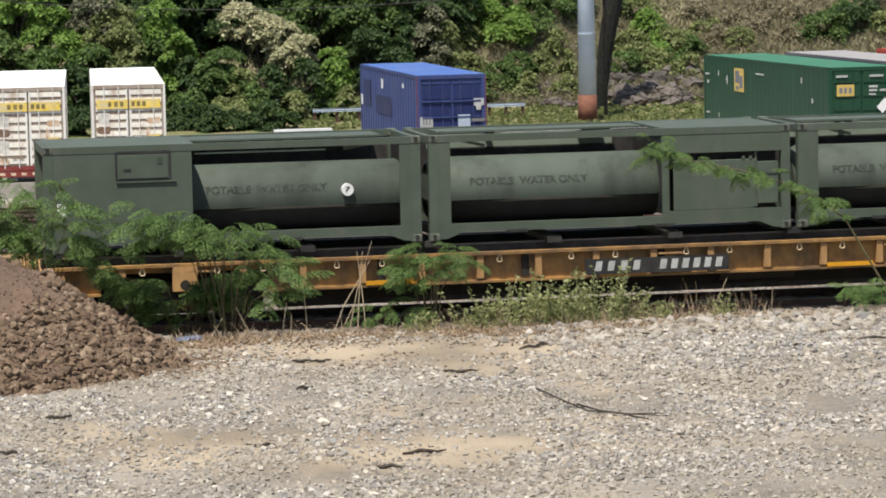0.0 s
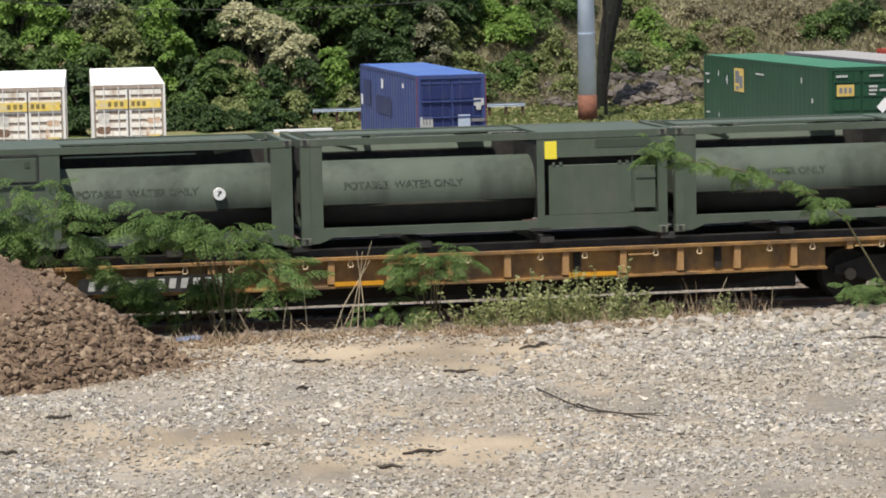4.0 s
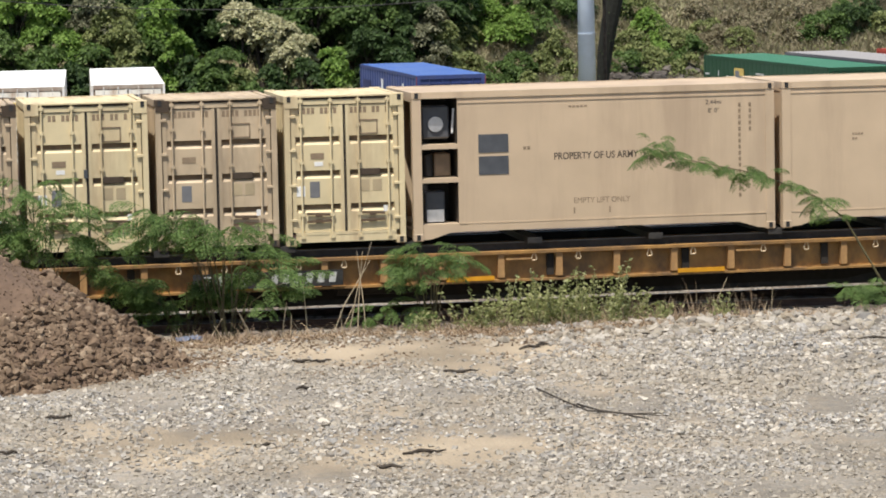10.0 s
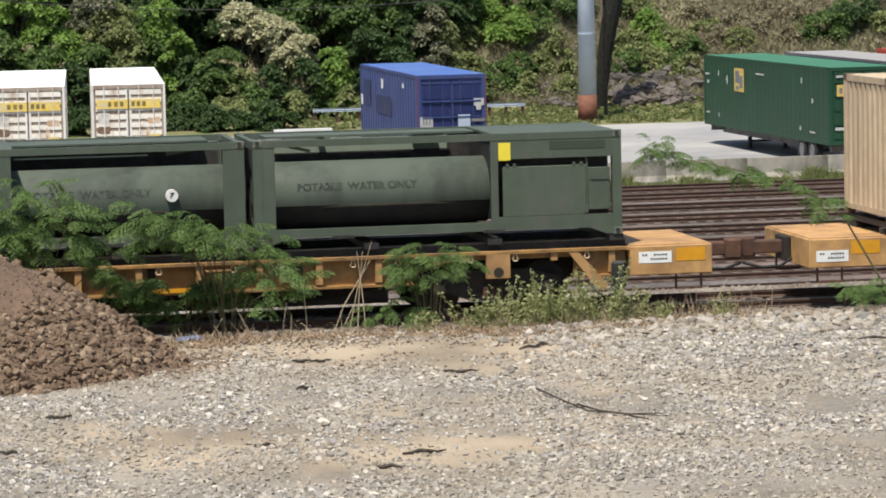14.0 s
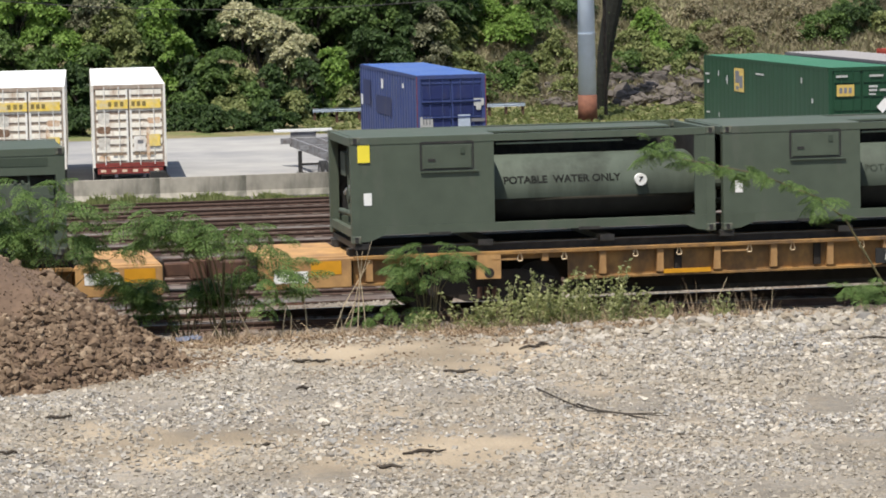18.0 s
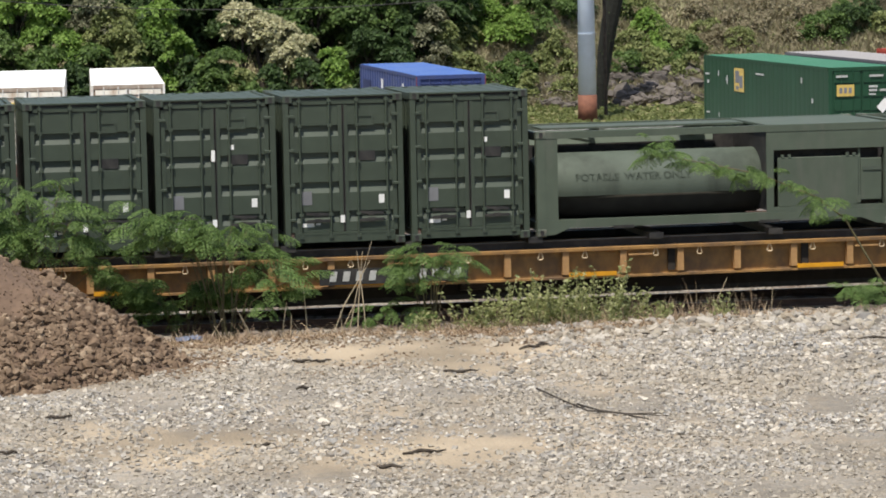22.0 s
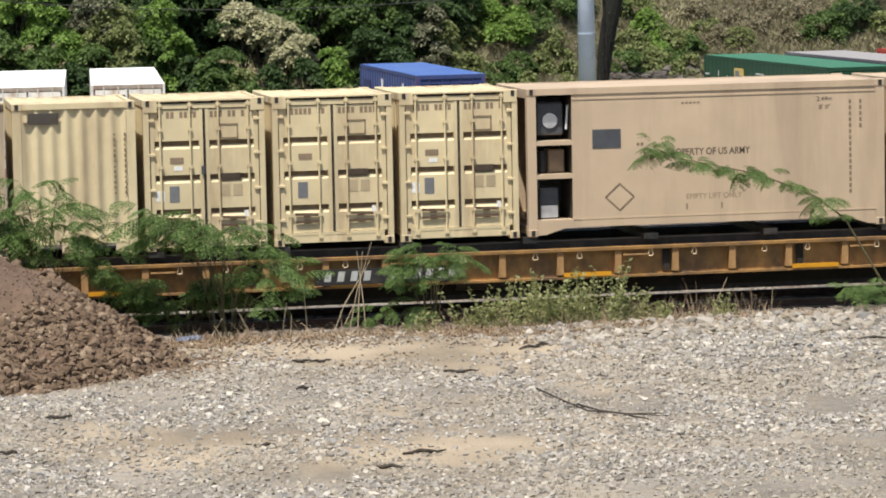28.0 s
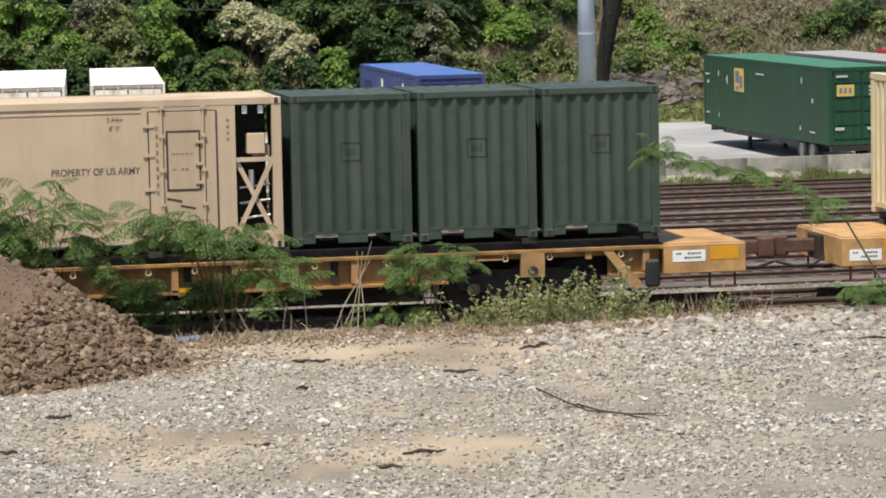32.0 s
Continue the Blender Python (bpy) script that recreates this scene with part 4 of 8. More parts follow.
    for i in range(900):
        y = rr.uniform(103, 124)
        x = at(rr.uniform(720, 1640) if i % 4 else rr.uniform(-60, 760), y)
        if noise.noise((x * 0.13, y * 0.13, 6.0)) < -0.08:
            continue
        q = rr.uniform(0.15, 0.42)
        cs.append((x, y, ground_z(x, y) + 0.25 * q))
        rad.append(q)
    tagged(new("green_scrub", bulk("green_scrub", *blades(cs, rad, [34] * len(cs), 0.15, 42, 0.2), LEAF_D)), "low olive green brush on the slope", "scrub", kind="stuff")
    cs, rad = [], []
    for i in range(2600):
        y = rr.uniform(102.5, 122)
        x = at(rr.uniform(720, 1640) if i % 6 else rr.uniform(-60, 760), y)
        q = rr.uniform(0.12, 0.4)
        cs.append((x, y, ground_z(x, y) + 0.3 * q))
        rad.append(q)
    tagged(new("brown_brush", bulk("brown_brush", *blades(cs, rad, [26] * len(cs), 0.16, 43, 0.0), LEAF_E)), "low dead brown brush on the slope", "scrub", kind="stuff")
    # long dry grass and bare twigs, upright and tangled
    pts, faces = [], []
    for i in range(52000):
        y = 102.5 + 22 * rr.random()
        x = at(rr.uniform(700, 1640) if i % 6 else rr.uniform(-60, 760), y)
        h = rr.uniform(0.15, 0.5) * (1.0 + 0.5 * noise.noise((x * 0.4, y * 0.4, 2.0)))
        z, w = ground_z(x, y) - 0.03, rr.uniform(0.02, 0.05)
        dx, dy = rr.gauss(0, 0.3) * h, rr.gauss(0, 0.3) * h
        k = len(pts)
        pts.extend([(x - w, y, z), (x + w, y, z), (x + dx * 0.5 + w * 0.7, y + dy * 0.5, z + h * 0.65), (x + dx * 0.5 - w * 0.7, y + dy * 0.5, z + h * 0.65), (x + dx * 1.3, y + dy, z + h)])
        faces.extend([(k, k + 1, k + 2, k + 3), (k + 3, k + 2, k + 4)])
    me = bpy.data.meshes.new("dry_scrub")
    me.from_pydata(pts, [], faces)
    me.materials.append(LEAF_E)
    tagged(new("dry_scrub", me), "tangled dry brown grass and brush on the slope", "scrub", kind="stuff")
    cs, rad = [], []
    for i in range(1500):
        y = r.uniform(93.4, 104)
        cs.append((at(r.uniform(540, 1640), y), y, ground_z(0, y) + 0.05))
        rad.append(r.uniform(0.08, 0.24))
    tagged(new("verge_grass", bulk("verge_grass", *blades(cs, rad, [30] * 1500, 0.16, 6, -0.5), LEAF_D)), "rough yellow-green grass along the far edge of the yard", "grass", kind="stuff")
    # heap of dead branches among the boulders
    bm = bmesh.new()
    for i in range(130):
        x, y = rr.uniform(37.6, 42.2), rr.uniform(101.0, 106.2)
        if i % 5 == 0:
            x = rr.uniform(33.0, 36.0)
        z, a, l = ground_z(x, y) + rr.uniform(0.0, 0.45), rr.uniform(0, 6.283), rr.uniform(0.3, 1.1)
        d = Vector((math.cos(a) * l, math.sin(a) * l * 0.5, rr.uniform(-0.25, 0.45) * l))
        tube(bm, (x, y, z), Vector((x, y, z)) + d, rr.uniform(0.02, 0.07), 0.012, 5)
    tagged(new("brush_pile", mesh("brush_pile", bm, mat("dead_grey_wood", (0.07, 0.06, 0.05), 0.95, var=0.4, scale=5, each=0.3))), "tangle of dead grey branches at the foot of the slope", "branches", kind="stuff")
    # boulders under the slope
    for k, (px, y, s) in enumerate([(1105, 108.5, 0.75), (1135, 109.5, 0.5), (1160, 109.5, 0.6), (1195, 109, 0.65), (1085, 110, 0.5), (1225, 108, 0.5), (1120, 111, 0.6), (1150, 111.5, 0.5), (1180, 111.5, 0.7), (1210, 111, 0.5), (1238, 110, 0.6), (1098, 111.5, 0.5), (1170, 108.2, 0.4), (1112, 107.6, 0.5), (1140, 107.8, 0.55), (1170, 110.5, 0.6), (1200, 107.6, 0.5), (1228, 112, 0.6), (1160, 113, 0.7), (1190, 113.2, 0.6), (1130, 113, 0.6), (985, 108, 0.45), (1015, 107.5, 0.4), (1000, 110, 0.5), (970, 110.5, 0.4)]):
        pts, fs = clods([(0, 0, 0), (0.7 * s, 0.2, 0.1), (-0.6 * s, 0.1, 0.15), (0.2, 0.3, 0.4 * s)], [1.05 * s, 0.7 * s, 0.66 * s, 0.7 * s], 60 + k, 0.6)
        ob = new("boulder", bulk("boulder", pts, fs, BOULDER))
        y -= 5.5
        x = at(px, y)
        ob.location = (x, y, ground_z(x, y) + 0.25 * s)
        tagged(ob, "weathered grey boulder at the foot of the slope", "boulder", "boulders")


build_woods()


# ---------------------------------------------------------------- pole, dead trunk, guard rails, cable
def build_pole():
    p = thing("steel_pole", "tall grey steel pole with a rust-brown base band", "pole")
    x, y = at(1047, 95.2), 95.2
    p.location = (x, y, YARD_Z)
    part("shaft", tube(bmesh.new(), (0, 0, 1.3), (0, 0, 13), 0.43, 0.34, 24), STEEL, p, smooth=True)
    part("base", tube(bmesh.new(), (0, 0, 0), (0, 0, 1.32), 0.47, 0.45, 24), mat("rust_primer", (0.185, 0.075, 0.045), 0.8, var=0.3, dirt=(0.14, 0.06, 0.04), amount=0.5), p, "rust-brown base", True)
    part("flange", tube(bmesh.new(), (0, 0, 0.02), (0, 0, 0.1), 0.62, 0.62, 20), RUST, p)
    part("seam", tube(bmesh.new(), (0, 0, 4.2), (0, 0, 4.26), 0.43, 0.43, 24), STEEL, p)
    t = thing("dead_tree", "dark leaning trunk wrapped in vines beside the pole", "tree")
    tx = at(1072, 101)
    t.location = (tx, 101, YARD_Z + 0.1)
    bm = bmesh.new()
    pts = [(0, 0, -0.2), (0.06, 0, 1.4), (0.24, 0.1, 3.0), (0.5, 0.1, 4.4), (0.85, 0.1, 6.0), (1.3, 0.2, 9)]
    wide = [0.26, 0.3, 0.38, 0.42, 0.42, 0.36]
    for a, b, w0, w1 in zip(pts, pts[1:], wide, wide[1:]):
        tube(bm, a, b, w0, w1, 11)
    part("trunk", bm, VINE, t)
    cs = [(a[0] + (b[0] - a[0]) * k / 6, 0, a[2] + (b[2] - a[2]) * k / 6) for a, b in zip(pts, pts[1:]) for k in range(6)]
    part("vines", bulk("vines", *blades([(a + random.uniform(-0.15, 0.15), b, c + random.uniform(-0.2, 0.2)) for a, b, c in cs], [0.42] * len(cs), [9] * len(cs), 0.15, 31), LEAF_A), None, t)
    for px0, px1, y in ((560, 645, 98.5), (868, 935, 98.5)):
        g = thing("guard_rail", "short run of pale galvanised guard rail", "guard rail", "guard rails")
        x0, x1 = at(px0, y), at(px1, y)
        g.location = (x0, y, YARD_Z + 0.2)
        sec = [(0, 0.5), (0.05, 0.54), (0, 0.58), (0.05, 0.63), (0, 0.68), (-0.02, 0.68), (0.03, 0.63), (-0.02, 0.58), (0.03, 0.54), (-0.02, 0.5)]
        part("beam", sweep(sec, "x", 0, x1 - x0), STEEL, g)
        for i in range(3):
            xx = 0.1 + (x1 - x0 - 0.2) * i / 2
            part("post", bx(xx - 0.06, xx + 0.06, 0.05, 0.2, -0.2, 0.7), RUST, g)
    c = thing("overhead_cable", "thin dark cable strung before the trees", "cable")
    pts = [(at(px, 97), 97, 2.95 + 0.2 + 0.0012 * (px - 480) ** 2 / 400 - (px - 480) * 0.0002) for px in range(-60, 1080, 95)]
    part("strand", cord(pts, 0.018, 4), BLACK, c)
    for px in (-60, 1080):
        q = (at(px, 97), 97)
        part("post", tube(bmesh.new(), (q[0], q[1], YARD_Z), (q[0], q[1], 3.3), 0.09, None, 8), BARK, c)


build_pole()


# ---------------------------------------------------------------- containers on chassis in the yard
def yard_box(length, width, height, z, side, door, roof, label, group="", rib_tone=None, pleat=0.025, post=0.08, sunk=None):
    """Rear doors at y = 0 facing the tracks, the box running away along +y; z is its floor above the yard."""
    c = thing("shipping_container", label, "container", group)
    w, h = width / 2, height
    # side walls with shallow upright pleats
    for s in (-1, 1):
        sec = []
        n = int(length / 0.55)
        for i in range(n):
            y = 0.12 + (length - 0.24) * i / n
            d = (length - 0.24) / n
            sec += [(s * (w - 0.01), y), (s * (w - 0.01), y + d * 0.55), (s * (w - 0.01 - pleat), y + d * 0.65), (s * (w - 0.01 - pleat), y + d * 0.9)]
        sec += [(s * (w - 0.07), length - 0.1), (s * (w - 0.07), 0.12)]
        part("side_wall", sweep(sec, "z", z + 0.15, z + h - 0.1), side, c)
        part("top_rail", bx(s * w - 0.05 * s - 0.05, s * w - 0.05 * s + 0.05, 0.02, length - 0.02, z + h - 0.11, z + h - 0.004), side, c)
        part("bottom_rail", bx(s * w - 0.05 * s - 0.052, s * w - 0.05 * s + 0.052, 0.02, length - 0.02, z, z + 0.16), side, c)
        for y in (0.08, length - 0.08):
            part("corner_post", bx(s * (w - post) - post, s * (w - post) + post, y - 0.08, y + 0.08, z, z + h), side, c)
            if side is BLUE and y < 1:
                part("post_trim", bx(s * (w - 0.02) - 0.018, s * (w - 0.02) + 0.018, -0.006, -0.001, z + 0.05, z + h - 0.05), TRIM_RED, c, "thin faded maroon edge")
    sec = [(0.03, z + h - 0.05)]
    n = 22
    for i in range(n):
        y0, d = 0.1 + (length - 0.2) * i / n, (length - 0.2) / n
        sec += [(y0, z + h - 0.006), (y0 + d * 0.1, z + h + 0.008), (y0 + d * 0.85, z + h + 0.008), (y0 + d * 0.95, z + h - 0.006)]
    sec.append((length - 0.03, z + h - 0.05))
    part("roof", sweep(sec, "x", -w + 0.03, w - 0.03), roof, c)
    part("front_wall", bx(-w + 0.1, w - 0.1, length - 0.06, length - 0.02, z + 0.1, z + h - 0.1), side, c)
    e = 2 * post + 0.001
    part("header", bx(-w + e, w - e, 0.0, 0.1, z + h - 0.14, z + h - 0.003), door, c)
    part("sill", bx(-w + e, w - e, 0.0, 0.1, z, z + 0.15), RUST_RED if rib_tone else door, c)
    for s in (-1, 1):
        x0, x1 = (-w + e + 0.004, -0.012) if s < 0 else (0.012, w - e - 0.004)
        d = part("door", bx(x0, x1, 0.04, 0.09, z + 0.155, z + h - 0.145), door, c)
        k = 5 if rib_tone is None else 9
        zz = (h - 0.3) / k
        rows = [(0.19 + zz * i + 0.05, 0.19 + zz * i + zz - 0.05 - (0.018 if rib_tone else 0)) for i in range(k)]
        if sunk:
            rows = [(0.3, 0.82), (0.92, 1.33), (1.46, 1.86), (2.05, 2.52)]
            for q in (0.86, 1.4, 1.96, 2.6):
                part("door_rib", bx(x0 + 0.03, x1 - 0.03, -0.045 if q < 2.5 else 0.01, 0.041, z + q - 0.025, z + q + 0.025), door, d)
        for a, b in rows:
            part("door_panel", bx(x0 + 0.06, x1 - 0.06, 0.012, 0.041, z + a, z + b), rib_tone or sunk or door, d)
        if rib_tone:
            part("door_edge", bx(min(s * 0.03, s * 0.1), max(s * 0.03, s * 0.1), -0.002, 0.0405, z + 0.17, z + h - 0.16), WHITE_PAINT, d)
        for xx in (x0 + 0.3 * (x1 - x0), x0 + 0.72 * (x1 - x0)):
            part("lock_rod", tube(bmesh.new(), (xx, -0.005, z + 0.08), (xx, -0.005, z + h - 0.06), 0.018, None, 6), WHITE_PAINT if rib_tone else door, d)
    return c


RUST_STAIN = mat("rust_stain", (0.17, 0.1, 0.065), 0.9, var=0.4, scale=9, dirt=(0.3, 0.23, 0.16), amount=0.4, dscale=5)
THIN_RUST = mat("thin_rust_bloom", (0.5, 0.32, 0.2), 0.9, var=0.3, scale=9, dirt=(0.74, 0.66, 0.54), amount=0.6, dscale=6)
PALE_WEAR = mat("peeled_pale_patch", (0.5, 0.47, 0.42), 0.85, var=0.3, scale=9, dirt=(0.72, 0.7, 0.64), amount=0.5, dscale=5)


def stain(parent, name, x0, x1, z0, z1, material, seed):
    """A worn patch of uneven outline, a skin on the doors."""
    r = random.Random(seed)
    bm = bmesh.new()
    ring = []
    for i in range(22):
        a = 6.28319 * i / 22
        k = r.uniform(0.8, 1.0)
        u, v = (math.copysign(abs(math.cos(a)) ** 0.45, math.cos(a)) * k, math.copysign(abs(math.sin(a)) ** 0.45, math.sin(a)) * k)
        ring.append(bm.verts.new(((x0 + x1) / 2 + u * (x1 - x0) / 2, 0.0095, (z0 + z1) / 2 + v * (z1 - z0) / 2)))
    out = bmesh.ops.extrude_face_region(bm, geom=[bm.faces.new(ring)])
    bmesh.ops.translate(bm, verts=[e for e in out["geom"] if isinstance(e, bmesh.types.BMVert)], vec=(0, 0.0015, 0))
    bmesh.ops.recalc_face_normals(bm, faces=bm.faces)
    return part(name, bm, material, parent)


def yard_chassis(length, height, label, width=2.3, wheel_from=1.0, bumper=None):
    """A trailer frame under a container: rails, cross members, two axles near its rear and landing legs towards its front."""
    c = thing("trailer_chassis", label, "trailer", "trailers in the yard")
    for s in (-1, 1):
        part("frame_rail", bx(s * 0.5 - 0.06, s * 0.5 + 0.06, 0.05, length, height - 0.35, height - 0.012), CHASSIS, c)
    for i in range(7):
        y = 0.3 + (length - 0.6) * i / 6
        part("cross_member", bx(-width / 2 if i in (0, 6) else -0.44, width / 2 if i in (0, 6) else 0.44, y - 0.06, y + 0.06, height - 0.24, height - 0.02), CHASSIS, c)
    part("bumper", bx(-width / 2, width / 2, -0.02, 0.1, height - 0.22, height - 0.015), bumper or RUST_RED, c)
    if bumper is None and height > 1.0:
        for i in range(6):
            part("stripe", bx(-width / 2 + 0.12 + 0.37 * i, -width / 2 + 0.3 + 0.37 * i, -0.026, -0.021, height - 0.16, height - 0.07), THIN_RUST, c, "worn pale reflective stripe")
    part("bumper_bar", bx(-width / 2 + 0.2, width / 2 - 0.2, -0.02, 0.08, height - 0.62, height - 0.5), RUST, c)
    for y in (wheel_from, wheel_from + 1.25):
        part("axle", tube(bmesh.new(), (-1.0, y, 0.5), (1.0, y, 0.5), 0.06, None, 8), CHASSIS, c)
        for s in (-1, 1):
            wh = part("wheel", tube(bmesh.new(), (s * 1.15 - 0.13, y, 0.5), (s * 1.15 + 0.13, y, 0.5), 0.5, None, 20), RUBBER, c)
            part("rim", tube(bmesh.new(), (s * 1.15 - 0.14, y, 0.5), (s * 1.15 + 0.14, y, 0.5), 0.27, None, 14), CHASSIS, wh)
    for s in (-1, 1):
        part("landing_leg", bx(s * 0.75 - 0.07, s * 0.75 + 0.07, length * 0.72, length * 0.72 + 0.14, 0.05, height - 0.3), BLACK, c)
        part("landing_foot", bx(s * 0.75 - 0.13, s * 0.75 + 0.13, length * 0.72 - 0.08, length * 0.72 + 0.22, 0.0, 0.05), BLACK, c)
    part("leg_brace", bx(-0.75, 0.75, length * 0.72 + 0.03, length * 0.72 + 0.1, 0.3, 0.38), BLACK, c)
    return c


def put(ob, x, y, turn, z=YARD_Z):
    ob.matrix_basis = pose(x, y, z, 0, 0, math.degrees(turn))
    return ob


def plate(parent, name, x0, x1, z0, z1, material, label="", y=-0.012):
    return part(name, bx(x0, x1, y, y + 0.006, z0, z1), material, parent, label)


def side_plate(parent, name, y0, y1, z0, z1, x, material, label=""):
    return part(name, bx(x - 0.006, x, y0, y1, z0, z1), material, parent, label)


def build_yard_units():
    # blue box
    b = yard_box(12.19, 2.5, 2.89, 1.14, BLUE, BLUE, BLUE_ROOF, "blue steel shipping container on a chassis, doors shut", sunk=BLUE_DARK)
    bx0, by0 = 20.77, 56.85 + 0.9
    put(b, bx0, by0, 0.003)
    zf = 1.3
    side_plate(b, "logo_panel", 5.2, 8.6, zf + 1.05, zf + 1.72, -1.252, BLUE_DARK, "faded navy lettering panel")
    side_plate(b, "logo_panel", 9.8, 11.4, zf + 1.25, zf + 2.2, -1.252, BLUE_DARK, "faded navy emblem panel")
    side_plate(b, "marking", 6.9, 7.3, zf + 2.0, zf + 2.35, -1.252, WHITE)
    side_plate(b, "marking", 2.5, 2.8, zf + 2.18, zf + 2.35, -1.252, WHITE)
    side_plate(b, "marking", 11.6, 12.0, zf + 1.2, zf + 1.6, -1.252, WHITE)
    side_plate(b, "marking", 2.4, 2.62, zf + 0.3, zf + 0.6, -1.252, WHITE)
    for x0, x1, z0, z1, m in ((-1.14, -0.68, 0.9, 1.27, LETTER), (0.22, 0.66, 0.88, 1.32, STEEL), (0.8, 1.16, 1.62, 1.88, LETTER), (0.88, 1.05, 1.47, 1.62, LETTER), (0.7, 1.18, 1.06, 1.18, GREY_STICKER)):
        plate(b, "placard", x0, x1, zf + z0, zf + z1, m, "worn white placard", -0.03)
    for a in (-1.04, -0.93, -0.82):
        plate(b, "lettering", a, a + 0.05, zf + 1.0, zf + 1.18, GREY_STICKER, "", -0.035)
    put(yard_chassis(12.0, 1.13, "dark container chassis with landing legs", bumper=GRIME), bx0, by0, 0.003)
    # two white boxes, rust-stained
    for k, dx in enumerate((0.0, -3.52)):
        j = yard_box(16.15, 2.59, 2.9, 1.02, WHITE_PAINT, JB_DOOR, WHITE_ROOF, "white shipping container with rust-streaked doors and a yellow band", "white containers", STAINED_WHITE, 0.025, 0.04)
        put(j, 9.59 + dx, 59.75, -0.0716)
        z = 1.02
        plate(j, "band", -1.12, -0.03, z + 2.06, z + 2.38, FADED_YELLOW, "faded yellow band with an unlettered dark emblem", -0.026)
        plate(j, "band", 0.03, 1.12, z + 2.06, z + 2.38, FADED_YELLOW, "faded yellow band with an unlettered dark emblem", -0.026)
        ink = mat("faded_ink", (0.2, 0.15, 0.05), 0.7, var=0.3)
        for a in (-0.72, -0.5, -0.3, 0.1, 0.29, 0.48):
            plate(j, "emblem", a, a + 0.12, z + 2.14, z + 2.31, ink, "", -0.03)
        stain(j, "rust_patch", -1.13, -0.62, z + 1.17, z + 1.47, RUST_STAIN, 3 + k)
        stain(j, "rust_patch", 0.62, 1.12, z + 1.5, z + 1.74, THIN_RUST, 5 + k)
        stain(j, "rust_patch", 0.58, 0.74, z + 0.2, z + 1.5, THIN_RUST, 7 + k)
        stain(j, "rust_patch", -1.13, -0.66, z + 0.2, z + 0.42, THIN_RUST, 9 + k)
        stain(j, "peeled_patch", -1.12, -0.64, z + 1.5, z + 1.95, PALE_WEAR, 11 + k)
        stain(j, "peeled_patch", -1.12, -0.66, z + 0.58, z + 1.08, PALE_WEAR, 13 + k)
        plate(j, "placard", 0.15, 0.56, z + 0.56, z + 1.08, WHITE_PAINT, "", -0.024)
        plate(j, "placard", 0.28, 0.48, z + 0.82, z + 0.95, GREY_STICKER, "", -0.03)
        for a, b2 in ((-0.95, -0.8), (-0.6, -0.45), (-0.4, -0.22), (0.18, 0.3), (0.36, 0.56), (0.7, 0.86)):
            plate(j, "lettering", a, b2, z + 0.42, z + 0.53, INK_FAINT, "", -0.026)
        plate(j, "placard", 0.69, 1.08, z + 0.72, z + 1.14, FADED_YELLOW, "faded yellow placard", -0.03)
        put(yard_chassis(15.9, 1.01, "rust-red steel container chassis"), 9.59 + dx, 59.75, -0.0716)
    # green box
    g = yard_box(16.15, 2.59, 2.9, 0.83, EMERALD, EMERALD, EMERALD_ROOF, "green steel shipping container with small yellow placards on a chassis", "", None, 0.006)
    gx, gy = 37.05, 61.5
    put(g, gx, gy, 0.023)
    z = 0.83
    side_plate(g, "placard", 10.5, 11.8, z + 1.55, z + 2.5, -1.304, PLACARD, "tan-yellow placard with a dark emblem")
    for y0, y1, z0, z1 in ((11.1, 11.65, 1.9, 2.4), (10.65, 11.1, 1.7, 2.2), (11.2, 11.6, 1.62, 1.78)):
        side_plate(g, "emblem", y0, y1, z + z0, z + z1, -1.309, GREY_STICKER)
    for y0, y1, z0, z1 in ((15.2, 15.9, 2.1, 2.2), (13.9, 14.05, 2.1, 2.42), (12.6, 12.95, 1.95, 2.1), (12.7, 12.85, 1.8, 2.3), (15.3, 15.6, 1.75, 1.95), (7.6, 8.9, 2.32, 2.42), (3.0, 3.2, 2.2, 2.5), (1.7, 1.95, 1.5, 1.75),
                           (13.9, 14.05, 0.4, 0.62), (15.2, 15.8, 0.5, 0.58), (3.2, 3.4, 0.4, 0.65), (1.4, 2.2, 0.36, 0.46)):
        side_plate(g, "marking", y0 + 0.2 * (y1 - y0), y1, z + z0, z + z1 - 0.3 * (z1 - z0), -1.304, LETTER)
    plate(g, "placard", -0.98, -0.3, z + 1.82, z + 2.25, PLACARD, "small tan-yellow placard", -0.03)
    for a in (-0.88, -0.7, -0.52):
        plate(g, "emblem", a, a + 0.12, z + 1.93, z + 2.14, GREY_STICKER, "", -0.035)
    for x0, x1, z0, z1 in ((-1.0, -0.55, 2.52, 2.6), (0.3, 0.85, 2.52, 2.6), (0.28, 0.62, 2.12, 2.2), (0.28, 0.6, 1.98, 2.06), (0.7, 0.95, 1.98, 2.06), (0.28, 0.55, 1.84, 1.9), (-1.05, -0.7, 0.55, 0.66), (0.2, 0.6, 0.55, 0.66)):
        plate(g, "lettering", x0, x1, z + z0, z + z1, LETTER, "", -0.03)
    dm = part("diamond_placard", bar((0.86, -0.034, z + 1.2), (0.86, -0.034, z + 1.68), 0.34, 0.005), WHITE, g, "pale diamond placard")
    dm.data.transform(Matrix.Translation((0.86, 0, z + 1.44)) @ Matrix.Rotation(radians(45), 4, "Y") @ Matrix.Translation((-0.86, 0, -z - 1.44)))
    put(yard_chassis(15.9, 0.82, "black container chassis with landing legs", wheel_from=2.0, bumper=GRIME), gx, gy, 0.023)
